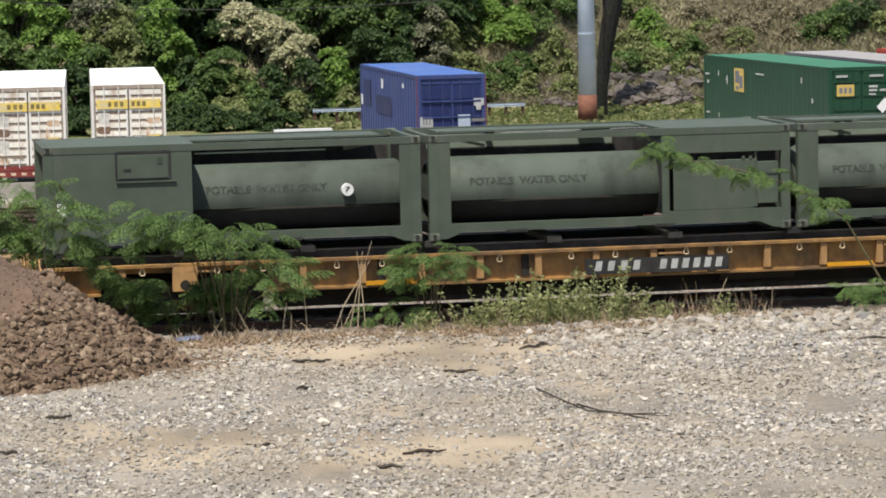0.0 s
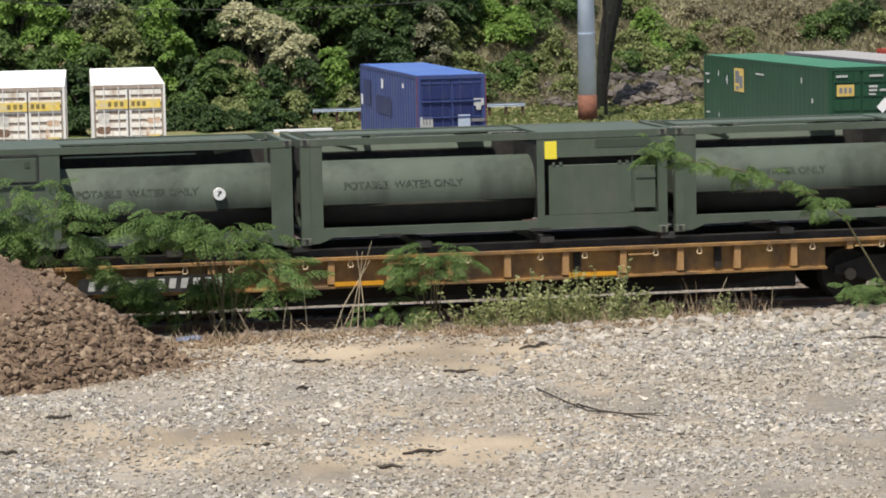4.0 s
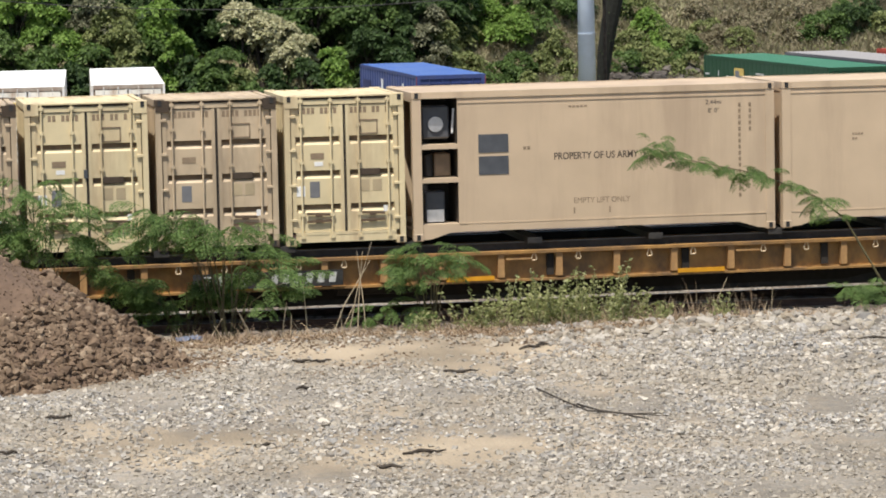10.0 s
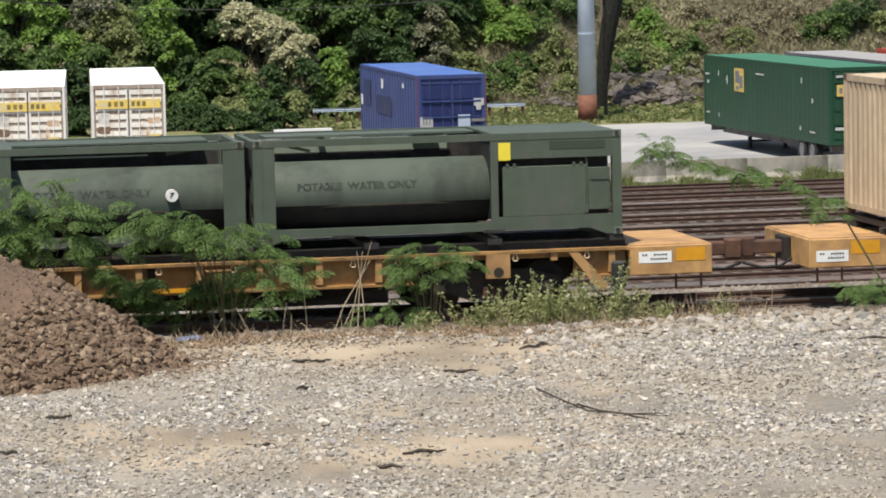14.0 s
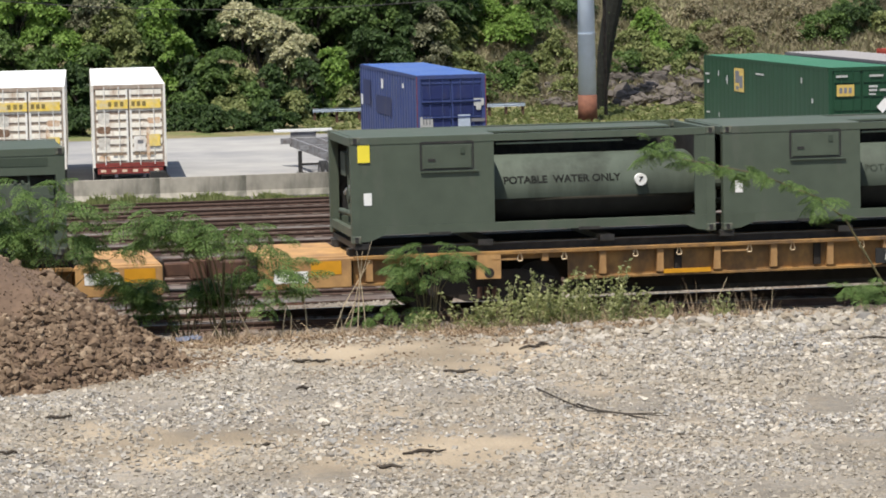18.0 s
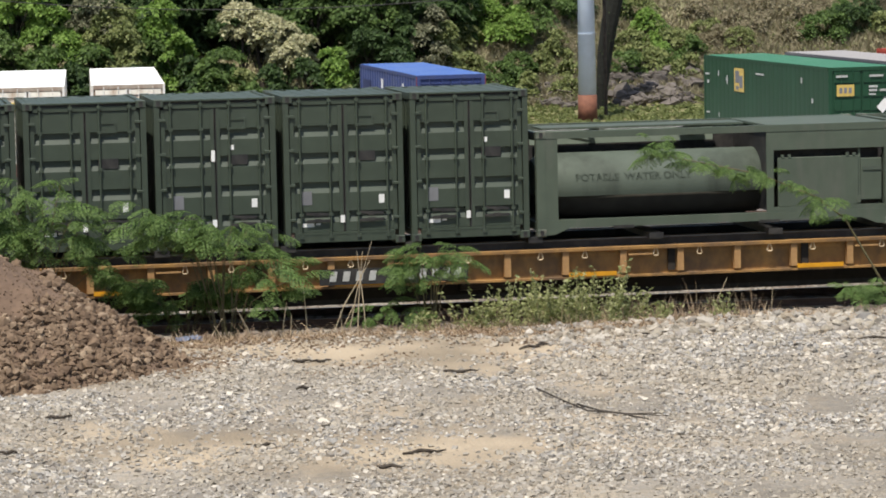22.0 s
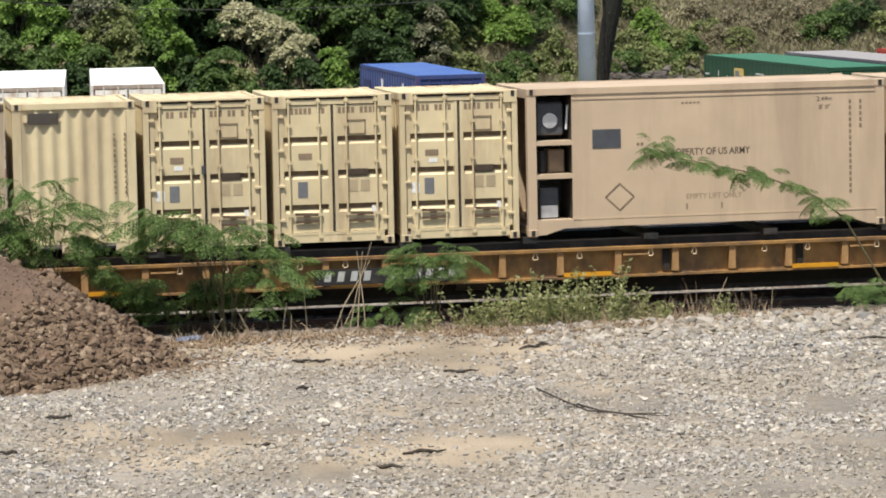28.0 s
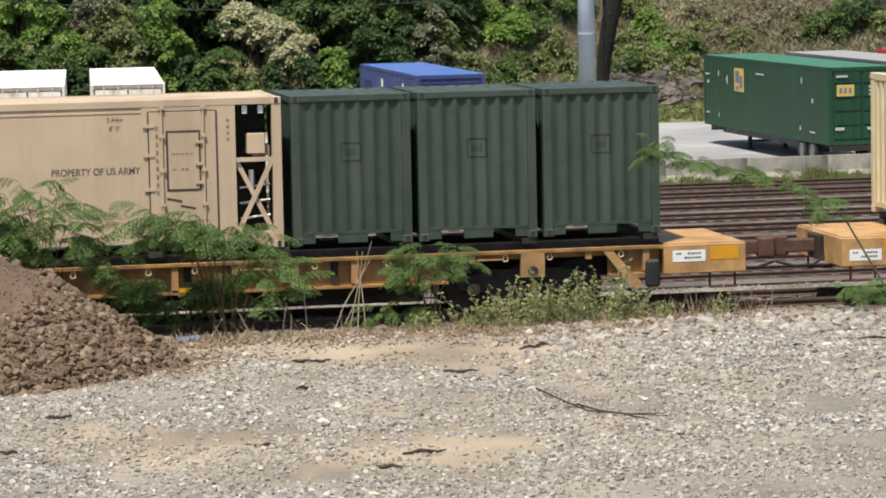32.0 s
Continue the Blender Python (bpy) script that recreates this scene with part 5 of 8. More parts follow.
    # grey and red boxes behind it
    h = yard_box(16.15, 2.59, 2.9, 0.8, GREY_PAINT, GREY_PAINT, mat("dusty_grey_roof_paint", (0.27, 0.255, 0.25), 0.6, var=0.06), "grey shipping container with a pale roof on a chassis")
    put(h, 41.0, 63.0, 0.02)
    put(yard_chassis(15.9, 0.79, "grey steel container chassis"), 41.0, 63.0, 0.02)
    red = mat("red_container_paint", (0.4, 0.06, 0.04), 0.5)
    h = yard_box(16.15, 2.59, 2.9, 0.72, red, red, red, "red shipping container on a chassis")
    put(h, 46.1, 66.0, 0.02)
    put(yard_chassis(15.9, 0.71, "grey steel container chassis"), 46.1, 66.0, 0.02)
    # empty skeleton trailer beside the blue box
    e = yard_chassis(14.0, 1.15, "empty grey skeleton trailer with bare cross members", 1.9, 1.0, CHASSIS)
    for i in range(16):
        y = 0.6 + 12.8 * i / 15
        part("bolster", bx(-0.9 if i % 5 == 0 else -0.44, 0.9 if i % 5 == 0 else 0.44, y, y + 0.1, 0.96, 1.1), CHASSIS, e)
    part("end_upright", bx(-0.5, 0.5, 13.95, 14.1, 1.14, 1.36), CHASSIS, e)
    part("deck_end", bx(-1.15, 1.15, 13.9, 14.2, 1.36, 1.46), WHITE_ROOF, e, "pale front plate")
    put(e, 17.7, 57.9, 0.016)
    # black wedge beside the white box
    w = bmesh.new()
    v = [w.verts.new(p) for p in ((-0.45, -0.2, 0), (0.5, -0.2, 0), (0.5, 0.4, 0), (-0.45, 0.4, 0), (-0.42, -0.15, 0.5), (0.1, -0.15, 0.5), (0.1, 0.35, 0.5), (-0.42, 0.35, 0.5))]
    for f in ((3, 2, 1, 0), (4, 5, 6, 7), (0, 1, 5, 4), (1, 2, 6, 5), (2, 3, 7, 6), (3, 0, 4, 7)):
        w.faces.new([v[i] for i in f])
    bmesh.ops.bevel(w, geom=list(w.edges), offset=0.02, segments=1, affect="EDGES")
    ob = tagged(new("rubber_chock", mesh("rubber_chock", w, RUBBER)), "black rubber wheel wedge standing on blocks by the barrier", "wheel chock")
    ob.location = (at(297, 58.6), 58.6, YARD_Z + 0.42)
    k = tagged(new("concrete_block", mesh("concrete_block", bx(-0.5, 0.55, -0.22, 0.42, 0, 0.42, bevel=0.02), CONCRETE)), "plain concrete block under the wedge", "block")
    k.location = (at(297, 58.6), 58.6, YARD_Z)


build_yard_units()


# ---------------------------------------------------------------- plants between the lot and the line
def frond_mesh(name, length, pairs, seed, droop):
    """A feathery leaf: a drooping stalk with paired hanging side stalks, each a narrow comb of small paired leaflets."""
    r = random.Random(seed)
    verts, faces = [], []
    def quad(a, b, c, d):
        i = len(verts)
        verts.extend([tuple(a), tuple(b), tuple(c), tuple(d)])
        faces.append((i, i + 1, i + 2, i + 3))
    def stalk(a, b, w):
        for s in ((b - a).cross(Vector((0, 0, 1))).normalized() * w, Vector((0, 0, w))):
            quad(a - s, a + s, b + s, b - s)
    def spine(t):
        return Vector((length * t, 0.02 * math.sin(t * 5 + seed), length * (0.3 * t - droop * t * t)))
    for i in range(6):
        stalk(spine(i / 6), spine((i + 1) / 6), 0.005 * (1.2 - i / 6))
    for i in range(pairs):
        t = 0.2 + 0.8 * i / (pairs - 1)
        c = spine(t)
        l = length * 0.4 * math.sin(0.6 + 2.1 * t) ** 0.7 * r.uniform(0.85, 1.12)
        for s in (-1, 1):
            way = Vector((0.55 + r.uniform(-0.12, 0.12), s, -0.15 + r.uniform(-0.25, 0.1))).normalized()
            m = 8
            side_tilt = r.uniform(-0.3, 0.3)
            prev = c
            for k in range(m):
                f = (k + 1) / m
                p = c + way * l * f + Vector((0, 0, -0.55 * l * f * f))
                d = p - prev
                along = d.normalized()
                side = along.cross(Vector((0, side_tilt, 1))).normalized()
                size = 0.055 * math.sin(0.8 + 1.8 * f) * (length / 0.7) * r.uniform(0.8, 1.2)
                for q in (-1, 1):
                    u = (side * q + along * r.uniform(0.2, 0.6) + Vector((0, 0, r.uniform(-0.75, 0.15)))) * size
                    quad(p, p + u * 0.5 + along * l * 0.078, p + u, p + u * 0.5 - along * l * 0.078)
                prev = p
    return raw(name, verts, faces, FROND)


FRONDS = [frond_mesh("frond", l, n, s, d) for l, n, s, d in ((0.7, 8, 1, 0.5), (0.6, 7, 2, 0.65), (0.8, 9, 3, 0.58), (0.5, 6, 4, 0.42))]


def add_frond(parent, p, heading, pitch, k=1.0, which=0):
    ob = new("frond", FRONDS[which % 4])
    ob.location, ob.rotation_euler, ob.scale = p, (random.uniform(-0.4, 0.4), -pitch, heading), (k, k, k)
    ob.parent = parent
    return ob


def shrub(x, y, label, stems, n, seed, size=1.0, z=None):
    """stems: the way of each stem as points beside its foot; fronds sprout along the outer half."""
    r = random.Random(seed)
    random.seed(seed)
    s = thing("feathery_shrub", label, "shrub", "shrubs by the line")
    s.location = (x, y, ground_z(x, y) - 0.03 if z is None else z)
    count = 0
    for path in stems:
        bm = bmesh.new()
        for i, (a, b) in enumerate(zip(path, path[1:])):
            tube(bm, a, b, 0.016 * (1.3 - i / len(path)), 0.016 * (1.3 - (i + 1) / len(path)), 6)
        part("stem", bm, STEM, s)
        for i in range(int(n * 1.9)):
            f = (0.3 + 0.7 * (i + r.random()) / n) * (len(path) - 1)
            k = min(int(f), len(path) - 2)
            p = Vector(path[k]).lerp(Vector(path[k + 1]), f - k)
            add_frond(s, p, r.uniform(0, 6.283), r.uniform(-0.15, 0.75), size * r.uniform(0.7, 1.15), r.randrange(4))
            count += 1
    return s


def feathery(x, y, label, tips, seed, size, n):
    """A shrub whose stems arch from one foot to their tips (x, height), each ending in n drooping fronds."""
    r = random.Random(seed)
    random.seed(seed)
    s = thing("feathery_shrub", label, "shrub", "shrubs by the line")
    g = ground_z(x, y)
    s.location = (x, y, g - 0.03)
    for tx, tz in tips:
        tip = Vector((tx - x, r.uniform(-0.28, 0.28), max(0.15, tz - g)))
        mid = Vector((tip.x * 0.35 + r.uniform(-0.06, 0.06), tip.y * 0.4, tip.z * 0.72))
        foot = Vector((r.uniform(-0.12, 0.12), r.uniform(-0.1, 0.1), 0))
        path = [foot, foot.lerp(mid, 0.5) + Vector((0, 0, 0.04)), mid, mid.lerp(tip, 0.5) + Vector((0, 0, 0.06)), tip]
        part("stem", cord(path, [0.013, 0.011, 0.009, 0.006, 0.004], 6), STEM, s)
        out = 0.0 if tip.x > 0 else 3.14159
        for i in range(n):
            f = 1 - 0.4 * (i / n) ** 1.3
            p = mid.lerp(tip, f * 2 - 1 if f > 0.5 else 0) + Vector((r.uniform(-0.05, 0.05), r.uniform(-0.05, 0.05), 0.03))
            way = out + (r.uniform(-0.5, 0.5) if i == 0 else (1 if i % 2 else -1) * r.uniform(0.5, 1.9))
            add_frond(s, p, way, r.uniform(-0.2, 0.4), size * r.uniform(0.7, 1.15), r.randrange(4))
    return s


def build_plants():
    # thicket beside the soil heap
    feathery(2.84, -3.5, "feathery green shrub leaning over the soil heap", [(2.48, 2.62), (2.77, 2.45), (2.24, 2.43), (3.02, 2.31), (3.23, 2.09), (3.44, 1.98), (2.50, 2.07), (3.56, 1.66), (3.90, 1.47), (3.10, 2.57), (2.33, 1.95), (2.80, 1.98), (2.66, 1.72), (3.26, 1.74), (2.04, 2.22)], 30, 0.78, 6)
    feathery(5.58, -3.4, "feathery green shrub with long arching stems beside the line", [(4.32, 2.20), (4.66, 2.05), (4.01, 1.90), (5.01, 2.05), (5.36, 1.93), (5.71, 1.85), (6.01, 1.79), (6.36, 1.63), (4.75, 1.85), (5.18, 1.82), (6.22, 1.38), (6.48, 1.22), (6.70, 1.03), (6.58, 0.77), (4.49, 1.99), (5.57, 1.73), (5.01, 1.91)], 31, 0.8, 5)
    feathery(5.01, -2.95, "low dark shrub in the ditch", [(4.02, 1.00), (4.32, 0.86), (4.68, 0.93), (5.03, 0.92), (5.38, 0.95), (5.74, 0.96), (4.40, 0.68), (4.84, 0.62), (5.29, 0.66), (5.64, 0.72), (5.92, 1.08), (3.81, 1.15)], 32, 0.75, 8)
    feathery(8.80, -3.3, "small bushy feathery shrub beside the line", [(8.39, 1.35), (8.64, 1.43), (8.93, 1.44), (9.21, 1.32), (9.40, 1.12), (8.28, 1.11), (8.55, 1.19), (8.82, 1.20), (9.10, 1.13), (8.41, 0.93), (8.68, 0.97)], 34, 0.55, 6)
    feathery(8.15, -3.4, "tuft of feathery leaves at the lot's edge", [(7.99, 0.45), (8.42, 0.4), (8.2, 0.55), (8.6, 0.3), (7.8, 0.3)], 35, 0.4, 5)
    # long arching stem
    s = shrub(16.6, -3.3, "long thin arching stem with feathery leaves", [[(0, 0, 0), (-0.35, 0, 0.85), (-1.0, 0, 1.95), (-1.5, 0, 2.32), (-2.4, 0, 2.7), (-3.5, 0, 2.95), (-4.15, 0, 3.08)]], 0, 52, 0.6)
    r = random.Random(61)
    random.seed(61)
    for x, z, n in ((-4.05, 3.18, 8), (-3.75, 3.15, 8), (-3.3, 3.0, 7), (-2.9, 2.9, 6), (-2.55, 2.85, 8), (-2.2, 2.75, 8), (-1.7, 2.5, 8), (-1.35, 2.3, 8), (-3.9, 3.35, 5), (-1.0, 2.05, 5)):
        for i in range(n):
            add_frond(s, (x - 0.12 + r.uniform(-0.2, 0.15), r.uniform(-0.1, 0.1), z - 0.06 + r.uniform(-0.08, 0.08)), r.uniform(0, 6.283), r.uniform(-0.3, 0.4), r.uniform(0.4, 0.6), r.randrange(4))
    shrub(16.7, -3.9, "low green bush at the lot's edge", [[(0, 0, 0), (0.2, 0, 0.3), (0.5, 0, 0.6)], [(0, 0, 0), (-0.4, 0, 0.3), (-0.8, 0, 0.4)], [(0, 0, 0), (0.9, 0, 0.4), (1.5, 0, 0.7)], [(0, 0, 0), (0.1, 0, 0.3), (0.1, 0, 0.5)]], 18, 71, 0.5)
    # weeds and dry grass along the edge
    r = random.Random(15)
    cs, rad = [], []
    wp, wf = [], []
    for i in range(66):
        x, y = (r.gauss(10.6, 1.0) if i % 4 else r.uniform(8.3, 13.5)), r.uniform(-4.1, -3.0)
        g = ground_z(x, y)
        tall = 0.3 + 0.5 * math.exp(-((x - 11.4) / 0.6) ** 2) + 0.42 * math.exp(-((x - 10.1) / 0.7) ** 2) + 0.12 * r.random()
        for k in range(6):
            top, lean, way = tall * r.uniform(0.35, 1.2), r.gauss(0, 0.22), r.gauss(0, 0.12)
            q = len(wp)
            a = x + r.uniform(-0.08, 0.08)
            wp.extend([(a - 0.005, y, g), (a + 0.005, y, g), (a + lean + 0.003, y + way, g + top), (a + lean - 0.003, y + way, g + top)])
            wf.append((q, q + 1, q + 2, q + 3))
            n = int(top / 0.075)
            for m in range(n // 3, n + 1):
                f = m / n
                cs.append((a + lean * f, y + way * f, g + top * f))
                rad.append(0.03 + 0.048 * r.random())
    tagged(new("weed_stems", bulk_mixed("weed_stems", wp, wf, WEED)), "thin pale green stems of the weeds by the line", "weeds", kind="stuff")
    tagged(new("weeds", bulk("weeds", *blades(cs, rad, [3] * len(cs), 0.075, 4, 0.4), WEED)), "patch of bright green weeds in the ditch by the line", "weeds", kind="stuff")
    pts, faces = [], []
    def stalks(n, x0, x1, y0, y1, lo, hi, w, lean):
        for i in range(n):
            x, y = r.uniform(x0, x1), r.uniform(y0, y1)
            z = ground_z(x, y) - 0.02
            h = r.uniform(lo, hi)
            dx, dy = r.uniform(-lean, lean) * h, r.uniform(-lean, lean) * h
            k = len(pts)
            pts.extend([(x - w, y, z), (x + w, y, z), (x + dx * 0.4 + w * 0.7, y + dy * 0.4, z + h * 0.6), (x + dx * 0.4 - w * 0.7, y + dy * 0.4, z + h * 0.6), (x + dx, y + dy, z + h)])
            faces.extend([(k, k + 1, k + 2, k + 3), (k + 3, k + 2, k + 4)])
    stalks(9000, 4.5, 14, -5.1, -3.7, 0.01, 0.05, 0.011, 5.0)
    stalks(5200, 4, 18, -4.7, -3.2, 0.03, 0.16, 0.007, 1.8)
    stalks(700, 4.2, 9.6, -4.2, -3.2, 0.06, 0.3, 0.005, 1.1)
    stalks(3500, 9.0, 14.0, -5.0, -3.9, 0.01, 0.09, 0.007, 3.0)
    stalks(6500, 3.9, 11.5, -5.0, -3.7, 0.01, 0.06, 0.009, 6.0)
    stalks(700, 8.6, 12.6, -4.1, -2.9, 0.15, 0.5, 0.005, 0.7)
    stalks(150, 12.3, 14.3, -3.9, -3.0, 0.3, 0.8, 0.005, 0.6)
    stalks(900, 3.5, 14, -3.6, -2.6, 0.2, 0.6, 0.007, 0.6)
    stalks(420, 11.6, 13.9, -3.6, -2.6, 0.3, 0.75, 0.008, 0.7)
    stalks(160, 13.5, 17, -3.6, -2.8, 0.3, 0.6, 0.008, 0.5)
    tagged(new("dry_grass", bulk_mixed("dry_grass", pts, faces, STRAW)), "dry straw-coloured grass along the lot's edge", "grass", kind="stuff")
    for k, (x, l, dx, y) in enumerate([(6.0, 0.75, -0.25, -3.5), (6.4, 0.8, 0.1, -3.6), (6.9, 0.55, -0.3, -3.5), (7.1, 1.5, 0.75, -3.4), (7.25, 0.85, 0.35, -3.4), (7.4, 0.7, -0.05, -3.5), (7.55, 0.6, 0.25, -3.4), (6.55, 0.6, 0.02, -3.6), (13.2, 0.9, 0.35, -3.6), (13.4, 0.7, -0.05, -3.5),
                                       (13.8, 0.6, -0.1, -3.5), (14.3, 0.75, 0.02, -3.5), (14.1, 0.5, 0.1, -3.6), (12.7, 0.7, -0.12, -3.4), (5.2, 0.6, 0.3, -3.6), (5.6, 0.5, -0.25, -3.6), (12.4, 0.55, 0.1, -3.5), (10.6, 0.6, 0.05, -3.4), (6.1, 0.5, 0.4, -3.5), (7.42, 1.75, 0.45, -3.5), (7.6, 1.6, 0.12, -3.5), (7.78, 1.6, -0.15, -3.5), (6.85, 1.2, -0.08, -3.5), (6.03, 0.75, -0.32, -3.6)]):
        bm = bmesh.new()
        z = ground_z(x, y) - 0.02
        a, b, c = (x, y, z), (x + dx * 0.45, y, z + l * 0.55), (x + dx, y - 0.03, z + l)
        tube(bm, a, b, 0.012, 0.009, 5)
        tube(bm, b, c, 0.009, 0.004, 5)
        tagged(new("dry_stalk", mesh("dry_stalk", bm, DRY_STEM)), "bare dry stalk standing at the lot's edge", "stalk", "dry stalks")


def bulk_mixed(name, pts, faces, material):
    me = bpy.data.meshes.new(name)
    me.from_pydata(pts, [], faces)
    me.materials.append(material)
    return me


build_plants()


# ---------------------------------------------------------------- the train
S1, S2, S3 = 5.29725, -0.004701, -0.0000789     # how far it has rolled: it slows a little


CHECKS = [(0.0, 0.0), (7.8, 0.0), (7.9, -0.17), (9.5, -0.17), (10.0, 0.0), (25.5, 0.0), (27.5, -0.13), (32.0, -0.13)]     # slack runs in and out


def rolled(t):
    return S1 * t + S2 * t * t + S3 * t ** 3 + float(np.interp(t, [a for a, b in CHECKS], [b for a, b in CHECKS]))


MOVERS, AXLES = [], []
PITCH, HALF = 29.47, 13.9
SIDE = -1.30


def hoop(bm, x, y, z):
    """A pear-shaped tie-down ring, one closed bent bar hung from the flange."""
    path = [(-0.014, 0.075), (-0.03, 0.02), (-0.042, -0.02), (-0.03, -0.045), (0.03, -0.045), (0.042, -0.02), (0.03, 0.02), (0.014, 0.075)]
    rows = []
    n = len(path)
    for i, (a, b) in enumerate(path):
        p, q = path[i - 1], path[(i + 1) % n]
        t = Vector((q[0] - p[0], q[1] - p[1])).normalized()
        o = Vector((t.y, -t.x)) * 0.012
        rows.append([bm.verts.new((x + a + o.x * c, y + d, z + b + o.y * c)) for c, d in ((1, 0), (0, 0.012), (-1, 0), (0, -0.012))])
    for i in range(n):
        for k in range(4):
            bm.faces.new((rows[i][k], rows[i][(k + 1) % 4], rows[(i + 1) % n][(k + 1) % 4], rows[(i + 1) % n][k]))


def flatcar_parts(car, panel_x):
    """A long orange flat car, its middle at x = 0, rail tops at z = 0."""
    part("deck", bx(-HALF + 0.02, HALF - 0.02, -1.24, 1.24, 0.985, 1.02), ORANGE_CLEAN, car, "worn orange steel deck")
    part("centre_sill", sweep([(-HALF + 0.3, 0.98), (-HALF + 0.3, 0.5), (-8.9, 0.5), (-7.6, 0.26), (7.6, 0.26), (8.9, 0.5), (HALF - 0.3, 0.5), (HALF - 0.3, 0.98)], "y", -0.36, 0.36), GRIME, car, "grimy black centre sill")
    for s in (-1, 1):
        y = 1.30 * s
        part("top_flange", bx(-HALF + 1.45, HALF - 1.45, min(y, y - 0.17 * s), max(y, y - 0.17 * s), 1.0, 1.045), ORANGE, car, "sunlit orange edge")
        part("web", bx(-HALF + 1.45, HALF - 1.45, min(y - 0.165 * s, y - 0.15 * s), max(y - 0.165 * s, y - 0.15 * s), 0.9, 0.999), ORANGE, car)
        # deep sill between the trucks and short ones beyond them, drawn up over the wheels
        for x0, x1, sl in ((-8.87, 8.87, 1), (-12.45, -11.57, 0), (11.57, 12.45, 0)):
            z0 = 0.575 if sl else 0.6
            part("web_plate", bx(x0, x1, min(y - 0.165 * s, y - 0.15 * s), max(y - 0.165 * s, y - 0.15 * s), z0, 0.9), ORANGE, car)
            part("bottom_flange", bx(x0, x1, min(y - 0.03 * s, y - 0.17 * s), max(y - 0.03 * s, y - 0.17 * s), z0 - 0.035, z0), ORANGE, car)
        n = 26
        pocket = ring = None
        for i in range(n):
            x = -12.2 + 24.4 * i / (n - 1)
            low = 0.61 if abs(x) < 8.8 else 0.86 if abs(x) < 11.55 else 0.63
            hgt = 0.999 - low
            key = "p%d" % round(low * 100)
            me = bpy.data.meshes.get(key + ("a" if s < 0 else "b"))
            if me is None:
                me = mesh(key + ("a" if s < 0 else "b"), bx(-0.055, 0.055, min(y - 0.149 * s, y - 0.03 * s), max(y - 0.149 * s, y - 0.03 * s), low, 0.999, bevel=0.006), ORANGE_CLEAN)
            again(me, car, "stake_pocket", x, 0, 0)
            x2 = x + (0.32 if i % 2 else 0.55)
            if x2 < 12.3:
                me = bpy.data.meshes.get("ring" + ("a" if s < 0 else "b"))
                if me is None:
                    bm = bmesh.new()
                    yy = y - 0.03 * s
                    hoop(bm, 0, yy, 0.925)
                    me = mesh("ring" + ("a" if s < 0 else "b"), bm, RING)
                again(me, car, "tie_down_ring", x2, 0, 0)
            if i % 4 == 2:
                me = bpy.data.meshes.get("grab" + ("a" if s < 0 else "b"))
                if me is None:
                    me = mesh("grab" + ("a" if s < 0 else "b"), bx(-0.2, 0.2, min(y, y - 0.05 * s), max(y, y - 0.05 * s), 0.9, 0.925), ORANGE_CLEAN)
                again(me, car, "grab_bar", x + 0.28, 0, 0)
            if i % 4 == 1 and abs(x) < 8:
                me = bpy.data.meshes.get("yellow" + ("a" if s < 0 else "b"))
                if me is None:
                    yy = y - 0.022 * s
                    me = mesh("yellow" + ("a" if s < 0 else "b"), bx(-0.4, 0.4, min(yy, yy - 0.01), max(yy, yy - 0.01), 0.578, 0.65), YELLOW)
                again(me, car, "reflector_strip", x + 0.45, 0, 0)
        for bxx in (-10.22, 10.28):
            p = part("jacking_pad", bx(bxx - 0.2, bxx + 0.2, min(y, y - 0.12 * s), max(y, y - 0.12 * s), 0.6, 0.999, bevel=0.008), ORANGE_CLEAN, car)
            bm = bmesh.new()
            tube(bm, (bxx, y + 0.004 * s, 0.7), (bxx, y - 0.05 * s, 0.7), 0.085, None, 12)
            part("pad_hole", bm, GRIME, p)
        # risers that the boxes stand on
        part("riser", bx(-12.5, 12.5, 0.86 * s - 0.1, 0.86 * s + 0.1, 1.021, 1.15), BLACK, car, "black steel load riser")
        # Paler lip, the riser's highlight put into its colour.
        part("riser_lip", bx(-12.5, 12.5, 0.98 * s - 0.02, 0.98 * s + 0.02, 1.151, 1.17), HIGHLIGHT_STEEL, car)
    for i in range(13):
        x = -12.3 + 24.6 * i / 12
        part("riser_block", bx(x - 0.12, x + 0.12, -1.2, 1.2, 1.151, 1.248), BLACK, car)
    # ends: plain raised boxes with a bright panel and a white plate
    for e in (-1, 1):
        xa, xb = sorted((e * 12.5, e * HALF))
        part("end_box", bx(xa, xb, -1.31, 1.31, 0.56, 1.045, bevel=0.015), ORANGE_CLEAN, car, "plain orange end platform")
        part("end_plank", bx(xa + 0.03, xb - 0.03, -1.27, 1.27, 1.046, 1.062), ORANGE_CLEAN, car)
        for s in (-1, 1):
            y = 1.312 * s
            xc = -13.17 if e < 0 else 13.28
            part("end_panel", bx(xc, xc + 0.5, min(y, y + 0.004 * s), max(y, y + 0.004 * s), 0.78, 1.0), YELLOW, car, "bright orange panel")
            xc = -13.78 if e < 0 else 12.64
            up = 0.0 if e < 0 else 0.1
            pl = part("end_plate", bx(xc, xc + 0.56, min(y, y + 0.004 * s), max(y, y + 0.004 * s), 0.66 + up, 0.85 + up), WHITE, car, "white notice plate")
            a = xc
            if s < 0:
                tagged(part("notice", bars(a + 0.06, a + 0.5, 0.78 + up, 0.81 + up, y - 0.005, 9, 2), SLATE, pl), kind="stuff")
                tagged(part("notice", bars(a + 0.2, a + 0.5, 0.71 + up, 0.74 + up, y - 0.005, 6, 5), SLATE, pl), kind="stuff")
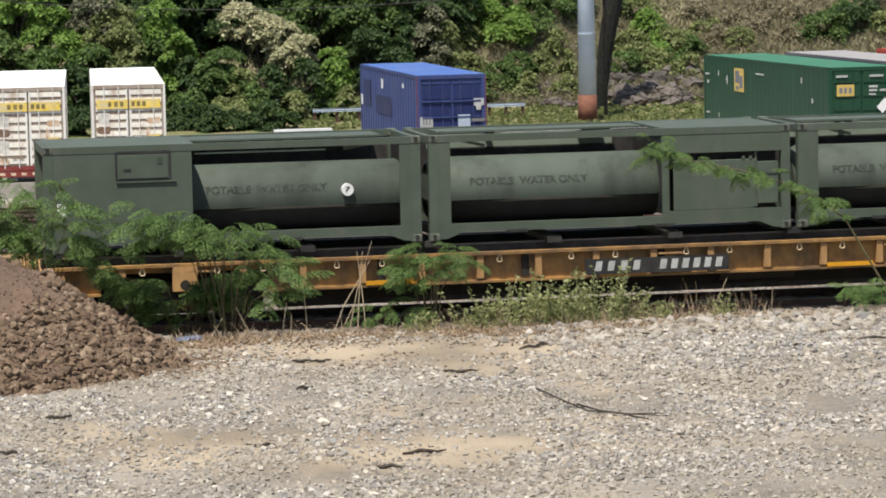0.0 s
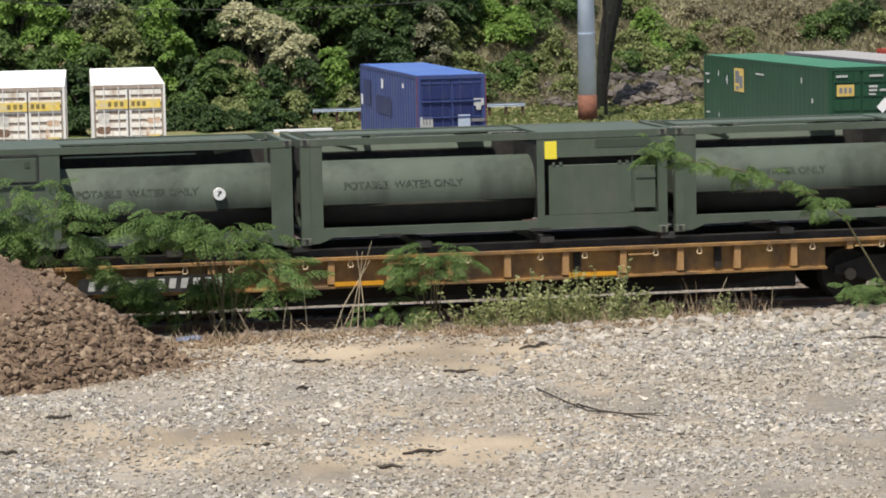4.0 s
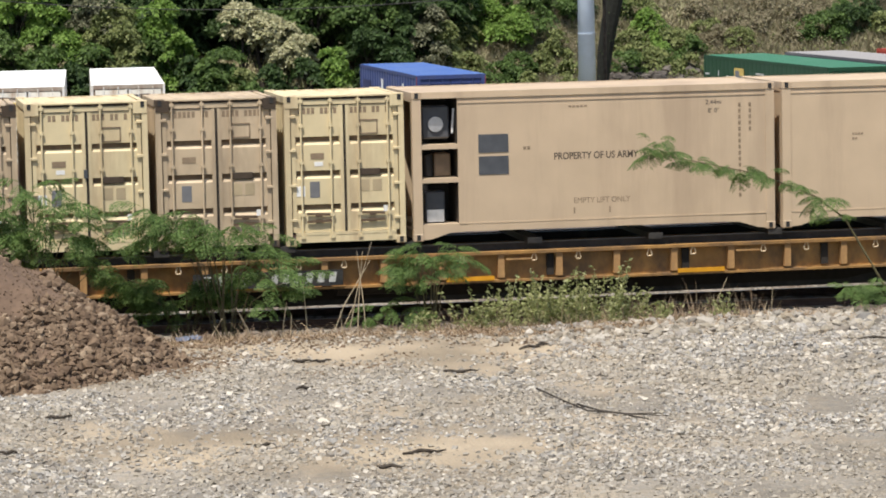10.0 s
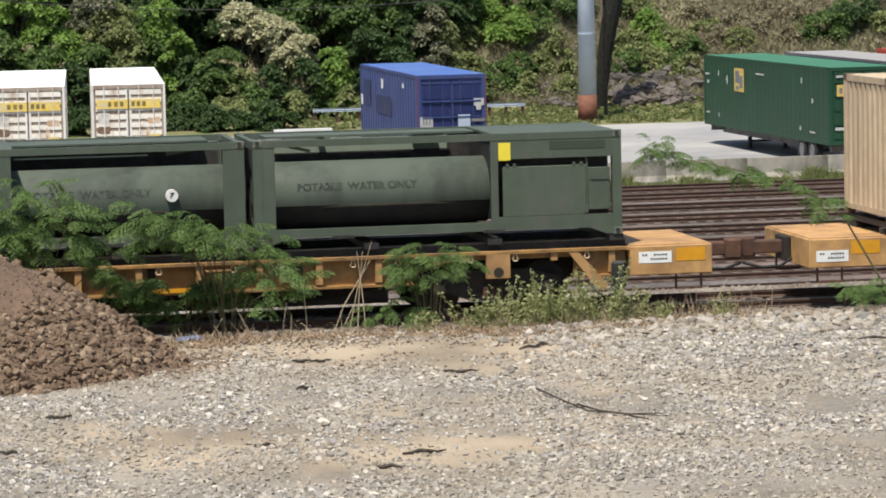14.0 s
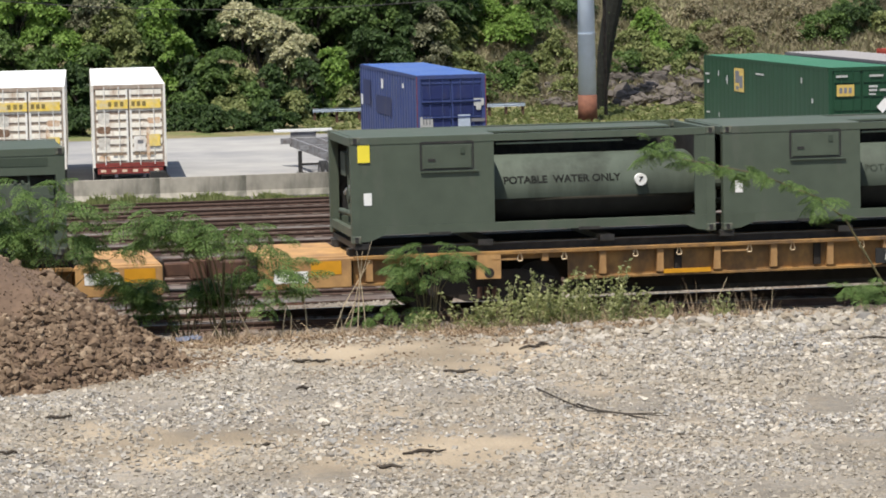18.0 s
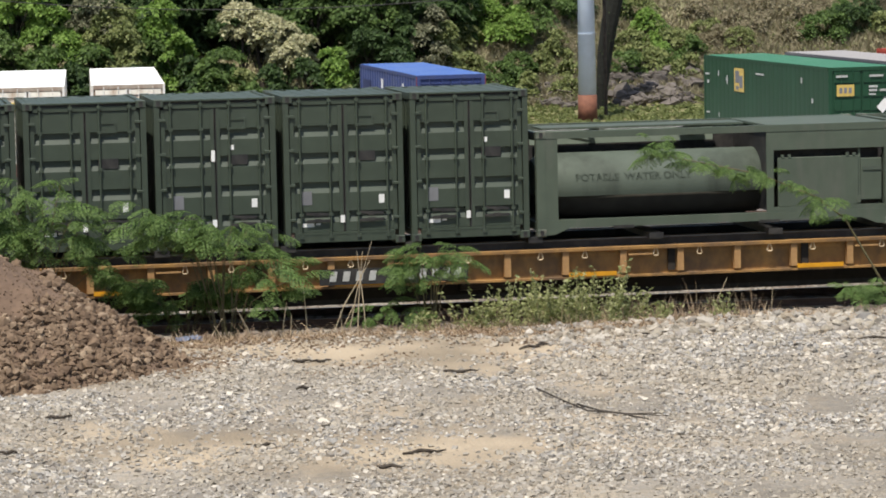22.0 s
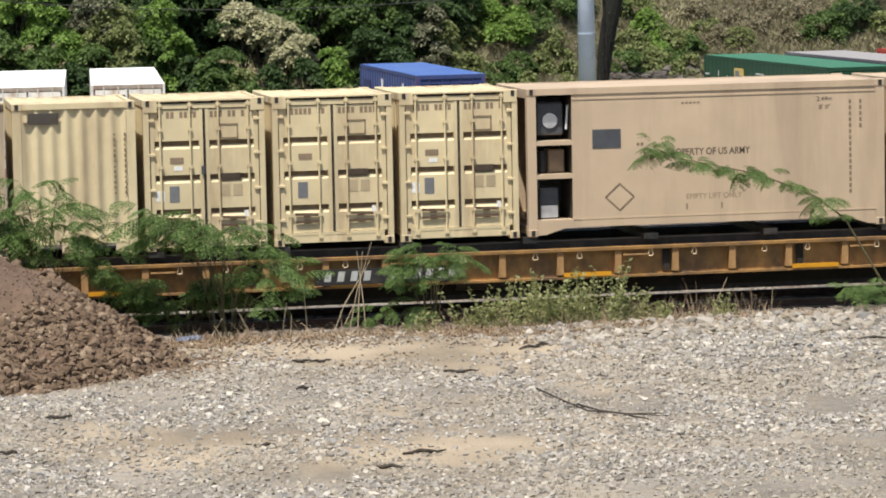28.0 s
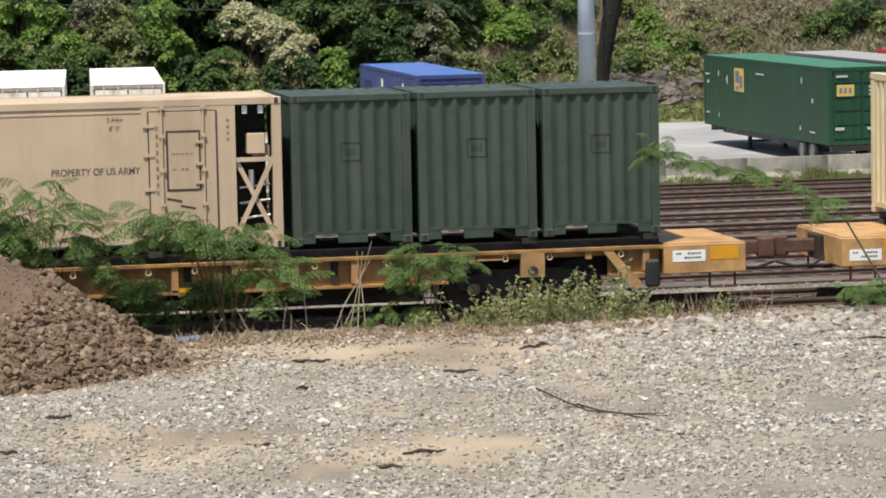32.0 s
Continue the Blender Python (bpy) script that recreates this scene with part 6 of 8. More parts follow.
            st = part("sill_step", bx(min(e * 13.3, e * 13.75), max(e * 13.3, e * 13.75), 1.2 * s - 0.06, 1.2 * s + 0.06, 0.3, 0.33), RUST, car)
            for q in (13.3, 13.73):
                part("step_hanger", bx(e * q - 0.015, e * q + 0.015, 1.2 * s - 0.02, 1.2 * s + 0.02, 0.33, 0.56), RUST, st)
        # brake gear hung beside the leading end, behind a slanting gusset
        if e > 0:
            part("brake_valve", bx(12.18, 12.42, -1.36, -1.2, 0.36, 0.82, bevel=0.04), BLACK, car, "black brake valve with a hose")
            part("valve_hose", cord([(12.3, -1.33, 0.4), (12.22, -1.34, 0.28), (12.05, -1.3, 0.24), (11.9, -1.2, 0.34)], 0.025, 6), RUBBER, car)
            part("gusset", sweep([(11.45, 0.999), (11.62, 0.999), (12.1, 0.46), (12.1, 0.36), (11.95, 0.36)], "y", -1.29, -1.27), ORANGE_CLEAN, car, "slanting orange gusset")
        # draft gear, coupler and air hose
        c = part("coupler", bx(min(e * (HALF - 0.1), e * (HALF + 0.62)), max(e * (HALF - 0.1), e * (HALF + 0.62)), -0.11, 0.11, 0.72, 0.94, bevel=0.02), RUST, car, "rust-brown knuckle coupler")
        part("knuckle", bx(min(e * (HALF + 0.55), e * (HALF + 0.83)), max(e * (HALF + 0.55), e * (HALF + 0.83)), -0.21 if e > 0 else -0.05, 0.05 if e > 0 else 0.21, 0.66, 1.0, bevel=0.03), RUST, c)
        part("striker", bx(min(e * (HALF + 0.01), e * (HALF + 0.12)), max(e * (HALF + 0.01), e * (HALF + 0.12)), -0.3, 0.3, 0.6, 1.02, bevel=0.02), GRIME, car)
        part("air_hose", cord([(e * (HALF - 0.02), -0.3, 0.66), (e * (HALF + 0.2), -0.3, 0.52), (e * (HALF + 0.5), -0.22, 0.5), (e * (HALF + 0.82), -0.14, 0.58)], 0.026, 6), RUBBER, car)
        # truck
        t = part("truck_bolster", bx(e * 10.22 - 0.2, e * 10.22 + 0.2, -1.0, 1.0, 0.45, 0.78), GRIME, car, "grimy truck bolster")
        for s in (-1, 1):
            bm = bmesh.new()
            sec = [(-1.15, 0.42), (-0.75, 0.36), (-0.35, 0.22), (0.35, 0.22), (0.75, 0.36), (1.15, 0.42), (1.15, 0.56), (0.6, 0.72), (-0.6, 0.72), (-1.15, 0.56)]
            side = sweep([(e * 10.22 + a, b) for a, b in sec], "y", 0.93 * s, 1.05 * s)
            sf = part("side_frame", side, GRIME, t, "grimy cast side frame")
            for q in (-0.12, 0.0, 0.12):
                part("spring", tube(bmesh.new(), (e * 10.22 + q, 1.06 * s, 0.27), (e * 10.22 + q, 1.06 * s, 0.45), 0.045, None, 8), RUST, t)
            for q in (-0.9, 0.9):
                part("bearing_cap", tube(bmesh.new(), (e * 10.22 + q, 1.05 * s, 0.42), (e * 10.22 + q, 1.14 * s, 0.42), 0.1, None, 10), GRIME, t)
        for q in (-0.9, 0.9):
            bm = bmesh.new()
            for s in (-1, 1):
                tube(bm, (0, 0.70 * s, 0), (0, 0.84 * s, 0), 0.42, 0.415, 24)
                tube(bm, (0, 0.66 * s, 0), (0, 0.70 * s, 0), 0.445, 0.445, 24)
                for a in range(4):
                    an = 1.5708 * a
                    tube(bm, (0.2 * math.cos(an), 0.835 * s, 0.2 * math.sin(an)), (0.2 * math.cos(an), 0.86 * s, 0.2 * math.sin(an)), 0.05, None, 8)
            tube(bm, (0, -0.95, 0), (0, 0.95, 0), 0.07, None, 10)
            w = part("wheelset", bm, GRIME, car, "pair of grimy steel wheels on an axle")
            w.location = (e * 10.22 + q, 0, 0.42)
            AXLES.append((w, e * 10.22 + q))
    part("center_sill", bx(-8.6, 8.6, -0.33, 0.33, 0.17, 0.6), BLACK, car, "deep black center sill")
    # brake gear under the middle
    part("brake_reservoir", tube(bmesh.new(), (-1.2, -0.7, 0.55), (0.1, -0.7, 0.55), 0.19, None, 12), GRIME, car)
    part("brake_rod", tube(bmesh.new(), (-8.5, -0.45, 0.5), (8.5, -0.45, 0.5), 0.025, None, 6), RUST, car)
    for x in (-7, -4.6, -2.3, 2.3, 4.6, 7):
        part("cross_bearer", bx(x - 0.06, x + 0.06, -1.2, 1.2, 0.62, 0.98), GRIME, car)
    # name panel: black with plain white bars for the mark and number
    a = panel_x
    pn = part("name_panel", bx(a, a + 2.45, SIDE - 0.012, SIDE - 0.004, 0.6, 0.86), BLACK, car, "black panel with pale blocky marks")
    for i in range(10):
        bm = bmesh.new()
        glyph(bm, a + (0.16 + 0.215 * i if i < 4 else 1.26 + 0.19 * (i - 4)), 0.66, 0.15, 0.16, SIDE - 0.018, i)
        part("mark", bm, LETTER, pn, "plain pale bar in place of a character")


def glyph(bm, x, z, w, h, y, k):
    """A blocky pale bar, leaning a little, standing for one character."""
    lean = 0.03
    for x0, x1, z0, z1 in ((x, x + w * 0.72, z, z + h),):
        v = [bm.verts.new((px + lean * (pz - z) / h, py, pz)) for pz in (z0, z1) for py in (y, y + 0.005) for px in (x0, x1)]
        for f in ((0, 2, 3, 1), (4, 5, 7, 6), (0, 1, 5, 4), (2, 6, 7, 3), (0, 4, 6, 2), (1, 3, 7, 5)):
            bm.faces.new([v[i] for i in f])


CAR_U = [15.40 - PITCH * i for i in range(7)]


def build_cars():
    lab = "long weathered orange flat car with stake pockets, rings and black risers"
    first = thing("flat_car", lab, "railway car", "flat cars of the train")
    flatcar_parts(first, -3.62)
    MOVERS.append((first, CAR_U[0], 0.0))
    for k, u in enumerate(CAR_U[1:], 1):
        u += 0.065 if u in CAR_U[5:] else 0.035
        c = copy_thing(first, pose(u, 0, 0))
        if k in (2, 5):
            # these two carry the plate outside the bright panel at their leading end
            for q in c.children:
                if q.name.startswith("end_panel") and max(v.co.x for v in q.data.vertices) > 0:
                    q.location.x -= 0.66
                if q.name.startswith("end_plate") and max(v.co.x for v in q.data.vertices) > 0:
                    q.location.x, q.location.z = q.location.x + 0.58, q.location.z - 0.1
        MOVERS.append((c, u, 0.0))
        dst = [o for o in c.children_recursive]
        for o in dst:
            if o.name.startswith("wheelset"):
                AXLES.append((o, o.location.x))


build_cars()


# ---------------------------------------------------------------- boxes on the train; each stands on z = 0, its middle at x = 0
H8 = 2.438


def castings(c, l, w, h, m):
    me = bpy.data.meshes.get("casting_" + m.name)
    if me is None:
        bm = bx(-0.08, 0.08, -0.08, 0.08, -0.06, 0.06, bevel=0.008)
        me = mesh("casting_" + m.name, bm, m)
        hole = mesh("hole_" + m.name, bx(-0.03, 0.03, -0.006, 0.0, -0.045, 0.045), BLACK)
    hole = bpy.data.meshes.get("hole_" + m.name)
    for x in (-l / 2 + 0.08, l / 2 - 0.08):
        for y in (-w / 2 + 0.077, w / 2 - 0.077):
            for z in (0.06, h - 0.058):
                k = again(me, c, "corner_casting", x, y, z)
                if y < 0:
                    hl = new("slot", hole)
                    hl.location = (0, -0.0805, 0)
                    hl.parent = k


def wave(x0, x1, n, y, d, t=0.02):
    """Section of a pleated wall: trapezoid folds between y and y + d."""
    p = (x1 - x0) / n
    top = [(x0, y)]
    for i in range(n):
        a = x0 + p * i
        top += [(a + p * 0.12, y + d), (a + p * 0.38, y + d), (a + p * 0.5, y), (a + p * 0.98, y)]
    top.append((x1, y))
    return top + [(x1, y + d + t), (x0, y + d + t)]


def swell(x0, x1, n, y, d, t=0.02):
    """Section of a softly pleated wall: round folds between y and y + d."""
    m = 8
    top = [(x0 + (x1 - x0) * i / (n * m), y + d * (0.5 - 0.5 * math.cos(6.28319 * i / m)) ** 0.8) for i in range(n * m + 1)]
    return top + [(x1, y + d + t), (x0, y + d + t)]


def end_wave(y0, y1, n, x, d, s):
    return [(x + s * 0.0 - s * dd, yy) for yy, dd in wave(y0, y1, n, 0, d)]


def tricon(paint, doors, label, seed=0, side_paint=None, deco="door"):
    l, w, h = 1.965, 2.438, H8
    c = thing("small_container", label, "container", "small containers on the train")
    m = paint
    castings(c, l, w, h, DARK_RUST if paint is TAN else m)
    deep = 0.045 if doors else 0.0695
    for x in (-1, 1):
        for y in (-1, 1):
            part("corner_post", bx(x * (l / 2 - deep - 0.005) - deep, x * (l / 2 - deep - 0.005) + deep, y * (w / 2 - 0.075) - 0.07, y * (w / 2 - 0.075) + 0.07, 0.12, h - 0.118), m, c)
    for y in (-1, 1):
        if y < 0 and doors:
            part("roof_lip", bx(-l / 2 + 0.16, l / 2 - 0.16, -w / 2 + 0.005, -w / 2 + 0.085, h - 0.032, h - 0.01), m, c)
            continue
        part("top_rail", bx(-l / 2 + 0.16, l / 2 - 0.16, y * (w / 2 - 0.045) - 0.04, y * (w / 2 - 0.045) + 0.04, h - 0.1, h - 0.01), m, c)
    for x in (-1, 1):
        part("end_rail", bx(x * (l / 2 - 0.05) - 0.04, x * (l / 2 - 0.05) + 0.04, -w / 2 + 0.16, w / 2 - 0.16, h - 0.12, h - 0.012), m, c)
        part("end_sill", bx(x * (l / 2 - 0.05) - 0.04, x * (l / 2 - 0.05) + 0.04, -w / 2 + 0.16, w / 2 - 0.16, 0.1, 0.2), m, c)
        part("end_wall", sweep(end_wave(-w / 2 + 0.15, w / 2 - 0.15, 8, x * (l / 2 - 0.02), 0.035, x), "z", 0.18, h - 0.1), side_paint or m, c, smooth=False)
    sec = [(-l / 2 + 0.1, h - 0.06)]
    for i in range(7):
        x = -l / 2 + 0.2 + (l - 0.4) * i / 6
        sec += [(x - 0.09, h - 0.024), (x - 0.06, h - 0.008), (x + 0.06, h - 0.008), (x + 0.09, h - 0.024)]
    sec.append((l / 2 - 0.1, h - 0.06))
    part("roof", sweep(sec, "y", -w / 2 + 0.086, w / 2 - 0.086), m, c)
    # fork pocket sill, both long sides
    for s in (-1, 1):
        y = s * (w / 2 - 0.05)
        for x0, x1 in ((-l / 2 + 0.16, l / 2 - 0.16),) if doors else ((-l / 2 + 0.16, -0.62), (-0.24, 0.24), (0.62, l / 2 - 0.16)):
            part("bottom_sill", bx(x0, x1, y - 0.03, y + 0.03, 0.05 if doors else 0.03, 0.17), m, c)
        part("bottom_rail", bx(-l / 2 + 0.16, l / 2 - 0.16, y - 0.035, y + 0.035, 0.171, 0.215), m, c)
    part("back_wall", sweep([(a, -b) for a, b in wave(-l / 2 + 0.15, l / 2 - 0.15, 7, -w / 2 + 0.03, 0.036)], "z", 0.216, h - 0.1), side_paint or m, c)
    f = -w / 2
    if not doors:
        wl = part("side_wall", sweep(swell(-l / 2 + 0.15, l / 2 - 0.15, 7, f + 0.014, 0.05), "z", 0.216, h - 0.1), side_paint or m, c, smooth=True)
        wl.data.set_sharp_from_angle(angle=radians(60))
        if seed == 1:
            part("round_plate", tube(bmesh.new(), (-0.1, f + 0.008, h * 0.66), (-0.1, f + 0.0135, h * 0.66), 0.06, None, 16), INK_FAINT, c, "small round plate")
        if seed not in (1, 3):
            # square outline with a few marks, painted over the pleats
            def skin(x):
                return f + 0.0125 + 0.05 * (0.5 - 0.5 * math.cos(6.28319 * 7 * (x + l / 2 - 0.15) / (l - 0.3))) ** 0.8
            bm = bmesh.new()
            def dab(xa, xb, za, zb, n):
                xs = [xa + (xb - xa) * i / n for i in range(n + 1)]
                low, high = [bm.verts.new((x, skin(x), za)) for x in xs], [bm.verts.new((x, skin(x), zb)) for x in xs]
                for i in range(n):
                    bm.faces.new((low[i], low[i + 1], high[i + 1], high[i]))
            z = h * 0.55
            dab(-0.15, 0.15, z, z + 0.026, 20)
            dab(-0.15, 0.15, z + 0.294, z + 0.32, 20)
            dab(-0.172, -0.1502, z, z + 0.32, 2)
            dab(0.1502, 0.172, z, z + 0.32, 2)
            for k in range(3):
                for q in range(4):
                    dab(-0.085 + 0.045 * q, -0.058 + 0.045 * q, z + 0.105 + 0.04 * k, z + 0.128 + 0.04 * k, 2)
            part("stencil_square", bm, FOREST_INK if paint is FOREST_SIDE else INK_FAINT, c, "dark stencilled square with small marks")
        if paint is not FOREST_SIDE:
            bm = bmesh.new()
            r = random.Random(seed)
            for x in (0.62, 0.79):
                z = 0.95
                while z < 1.95:
                    box(bm, x, x + 0.03, f + 0.009 if x < 0.7 else f + 0.001, f + 0.012 if x < 0.7 else f + 0.004, z, z + r.uniform(0.03, 0.06))
                    z += 0.085
            tagged(part("serial_mark", bm, INK_FAINT, c, "column of unreadable marks"), kind="stuff")
            part("bracket", bx(-0.8, -0.74, f - 0.01, f + 0.03, h - 0.3, h - 0.18), paint, c)
        return c
    part("header", bx(-l / 2 + 0.16, l / 2 - 0.16, f + 0.03, f + 0.1, h - 0.15, h - 0.075), m, c)
    # Dark strip that paints in the lip's shadow line above the header.
    part("header_gap", bx(-l / 2 + 0.16, l / 2 - 0.16, f + 0.06, f + 0.1, h - 0.074, h - 0.033), DARK_BROWN if paint is not FOREST else BLACK, c)
    for s in (-1, 1):
        x0, x1 = (-l / 2 + 0.11, -0.008) if s < 0 else (0.008, l / 2 - 0.11)
        # pressed door leaf with sunk grooves
        z0, z1 = 0.22, h - 0.165
        grooves = (0.62, 1.17, 1.72) if paint is not FOREST else (0.5, 0.98, 1.46, 1.9)
        prof = [(f + 0.1, z0), (f + 0.045, z0)]
        for g in grooves:
            prof += [(f + 0.045, g - (0.13 if paint is FOREST else 0.085)), (f + 0.095, g - 0.035), (f + 0.095, g + 0.045), (f + 0.045, g + 0.05)]
        prof += [(f + 0.045, z1), (f + 0.1, z1)]
        d = part("door", sweep(prof, "x", x0 + 0.07, x1 - 0.07), m, c)
        # The shadow under each groove's upper edge is darkened with a brown strip.
        if paint is not FOREST:
            for g in grooves:
                part("groove_stain", bx(x0 + 0.08, x1 - 0.08, f + 0.0935, f + 0.0945, g - 0.03, g + 0.044), GROOVE_SHADE, d, "brown strip deepening the shade in a pressed groove")
        for a, b in ((x0, x0 + 0.07), (x1 - 0.07, x1)):
            part("door_stile", bx(a, b, f + 0.035, f + 0.1, z0, z1), m, d)
        part("door_seal", bx(x0 + (0.0 if s > 0 else x1 - x0 - 0.012), x0 + (0.012 if s > 0 else x1 - x0), f + 0.028, f + 0.034, z0, z1), BLACK, d)
        for xx in (x0 + 0.22, x1 - 0.16) if s > 0 else (x0 + 0.16, x1 - 0.22):
            rod = part("lock_rod", tube(bmesh.new(), (xx, f + 0.018, 0.16), (xx, f + 0.018, h - 0.04), 0.016, None, 7), m, d)
            for zz in (0.14, 0.5, 1.35, 1.95, h - 0.09):
                part("rod_keeper", bx(xx - 0.035, xx + 0.035, f + 0.0, f + 0.036, zz - 0.025, zz + 0.025), m, rod)
        hx = x0 + 0.015 if s < 0 else x1 - 0.015
        for zz in (0.42, 0.98, 1.55, 2.1):
            part("hinge", bx(hx - 0.06, hx + 0.06, f + 0.002, f + 0.04, zz - 0.022, zz + 0.022, bevel=0.005), m, d)
        for k, zz in enumerate((0.4, 0.5)):
            xx = (x0 + x1) / 2
            hd = part("handle", bar((xx - 0.2, f + 0.002, zz + (0.02 if k else -0.01)), (xx + 0.2, f + 0.002, zz), 0.042, 0.02), HANDLE_BROWN if paint is not FOREST else BLACK, d)
            part("handle_hub", bx(xx - 0.06, xx + 0.05, f + 0.004, f + 0.03, zz - 0.035, zz + 0.03), HANDLE_BROWN if paint is not FOREST else BLACK, hd)
    # Black sheet behind the leaves puts shade into the gaps round them.
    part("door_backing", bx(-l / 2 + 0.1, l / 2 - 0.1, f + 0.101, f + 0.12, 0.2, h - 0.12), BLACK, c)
    r = random.Random(seed)
    def sticker(x0, x1, z0, z1, m2, lab="", y=0.041, name="sticker"):
        part(name, bx(x0, x1, f + y, f + y + 0.004, z0, z1), m2, c, lab)
    if paint is FOREST:
        sticker(-0.72, -0.53, 0.66, 0.88, GREY_STICKER, "grey data plate")
        sticker(-0.7, -0.5, 0.3, 0.36, WHITE)
        sticker(-0.47, -0.4, 0.33, 0.39, WHITE)
        sticker(-0.07, 0.0, 0.36, 0.48, WHITE, "", 0.022)
        sticker(0.57, 0.66, 0.66, 0.8, WHITE, "white sticker")
        sticker(0.2, 0.52, 1.36, 1.52, BLACK, "black rubber vent", 0.036, "vent")
        bm = bmesh.new()
        for a, b, e, g in ((0.2, 0.5, 1.93, 1.96), (0.2, 0.5, 2.08, 2.11), (0.2, 0.23, 1.96, 2.08), (0.47, 0.5, 1.96, 2.08)):
            box(bm, a, b, f + 0.03, f + 0.044, e, g)
        part("plate_frame", bm, m, c)
        if seed % 3 == 0:
            sticker(-0.07, -0.01, 1.42, 1.6, WHITE, "", 0.022)
        if seed % 2:
            sticker(0.25, 0.3, 1.6, 1.68, WHITE)
    else:
        sticker(-0.58, -0.42, 0.78, 1.04, GREY_STICKER, "grey data plate")
        sticker(-0.56, -0.34, 1.4, 1.5, INK_FAINT, "faded notice")
        if seed % 3 != 1:
            sticker(-0.5, -0.36, 1.29, 1.36, WHITE)
        if seed != 0:
            vent = part("vent", bx(0.24, 0.58, f + 0.03, f + 0.044, 1.12, 1.23, bevel=0.012), DARK_BROWN, c, "dark brown oval vent")
        sticker(0.22, 0.4, 0.86, 1.05, PATCH)
        sticker(0.45, 0.6, 0.86, 1.05, PATCH)
        if seed % 2 == 1:
            sticker(-0.8, -0.66, 0.8, 0.97, WHITE, "white sticker")
        sticker(0.62, 0.69, 0.52, 0.62, WHITE)
        if seed % 3 == 0:
            sticker(-0.06, 0.0, 1.22, 1.36, SLATE, "small grey padlock", 0.01, "padlock")
        if seed == 2:
            sticker(0.21, 0.61, 1.31, 1.75, WHITE, "white window rim", 0.035, "window_rim")
            sticker(0.24, 0.58, 1.34, 1.72, SLATE, "grey square window plate", 0.03, "window_plate")
        bm = bmesh.new()
        for x in (0.26, 0.54):
            box(bm, x - 0.01, x + 0.01, f + 0.034, f + 0.044, 1.8, 2.02)
        for z in (1.8, 2.02):
            box(bm, 0.25, 0.55, f + 0.034, f + 0.044, z - 0.01, z + 0.01)
        part("plate_frame", bm, INK_FAINT, c)
        tagged(part("top_mark", bars(-0.75, -0.1, h - 0.3, h - 0.2, f + 0.044, 9, seed + 1), INK_FAINT, c, "row of unreadable marks"), kind="stuff")
        tagged(part("top_mark", bars(0.1, 0.75, h - 0.3, h - 0.2, f + 0.044, 9, seed + 4), INK_FAINT, c, "row of unreadable marks"), kind="stuff")
        for x in (-1, 1):
            part("corner_gusset", bx(x * (l / 2 - 0.12) - 0.11, x * (l / 2 - 0.12) + 0.11, f - 0.004, f + 0.02, h - 0.2, h - 0.02), DARK_BROWN if paint is TAN else paint, c)
    return c


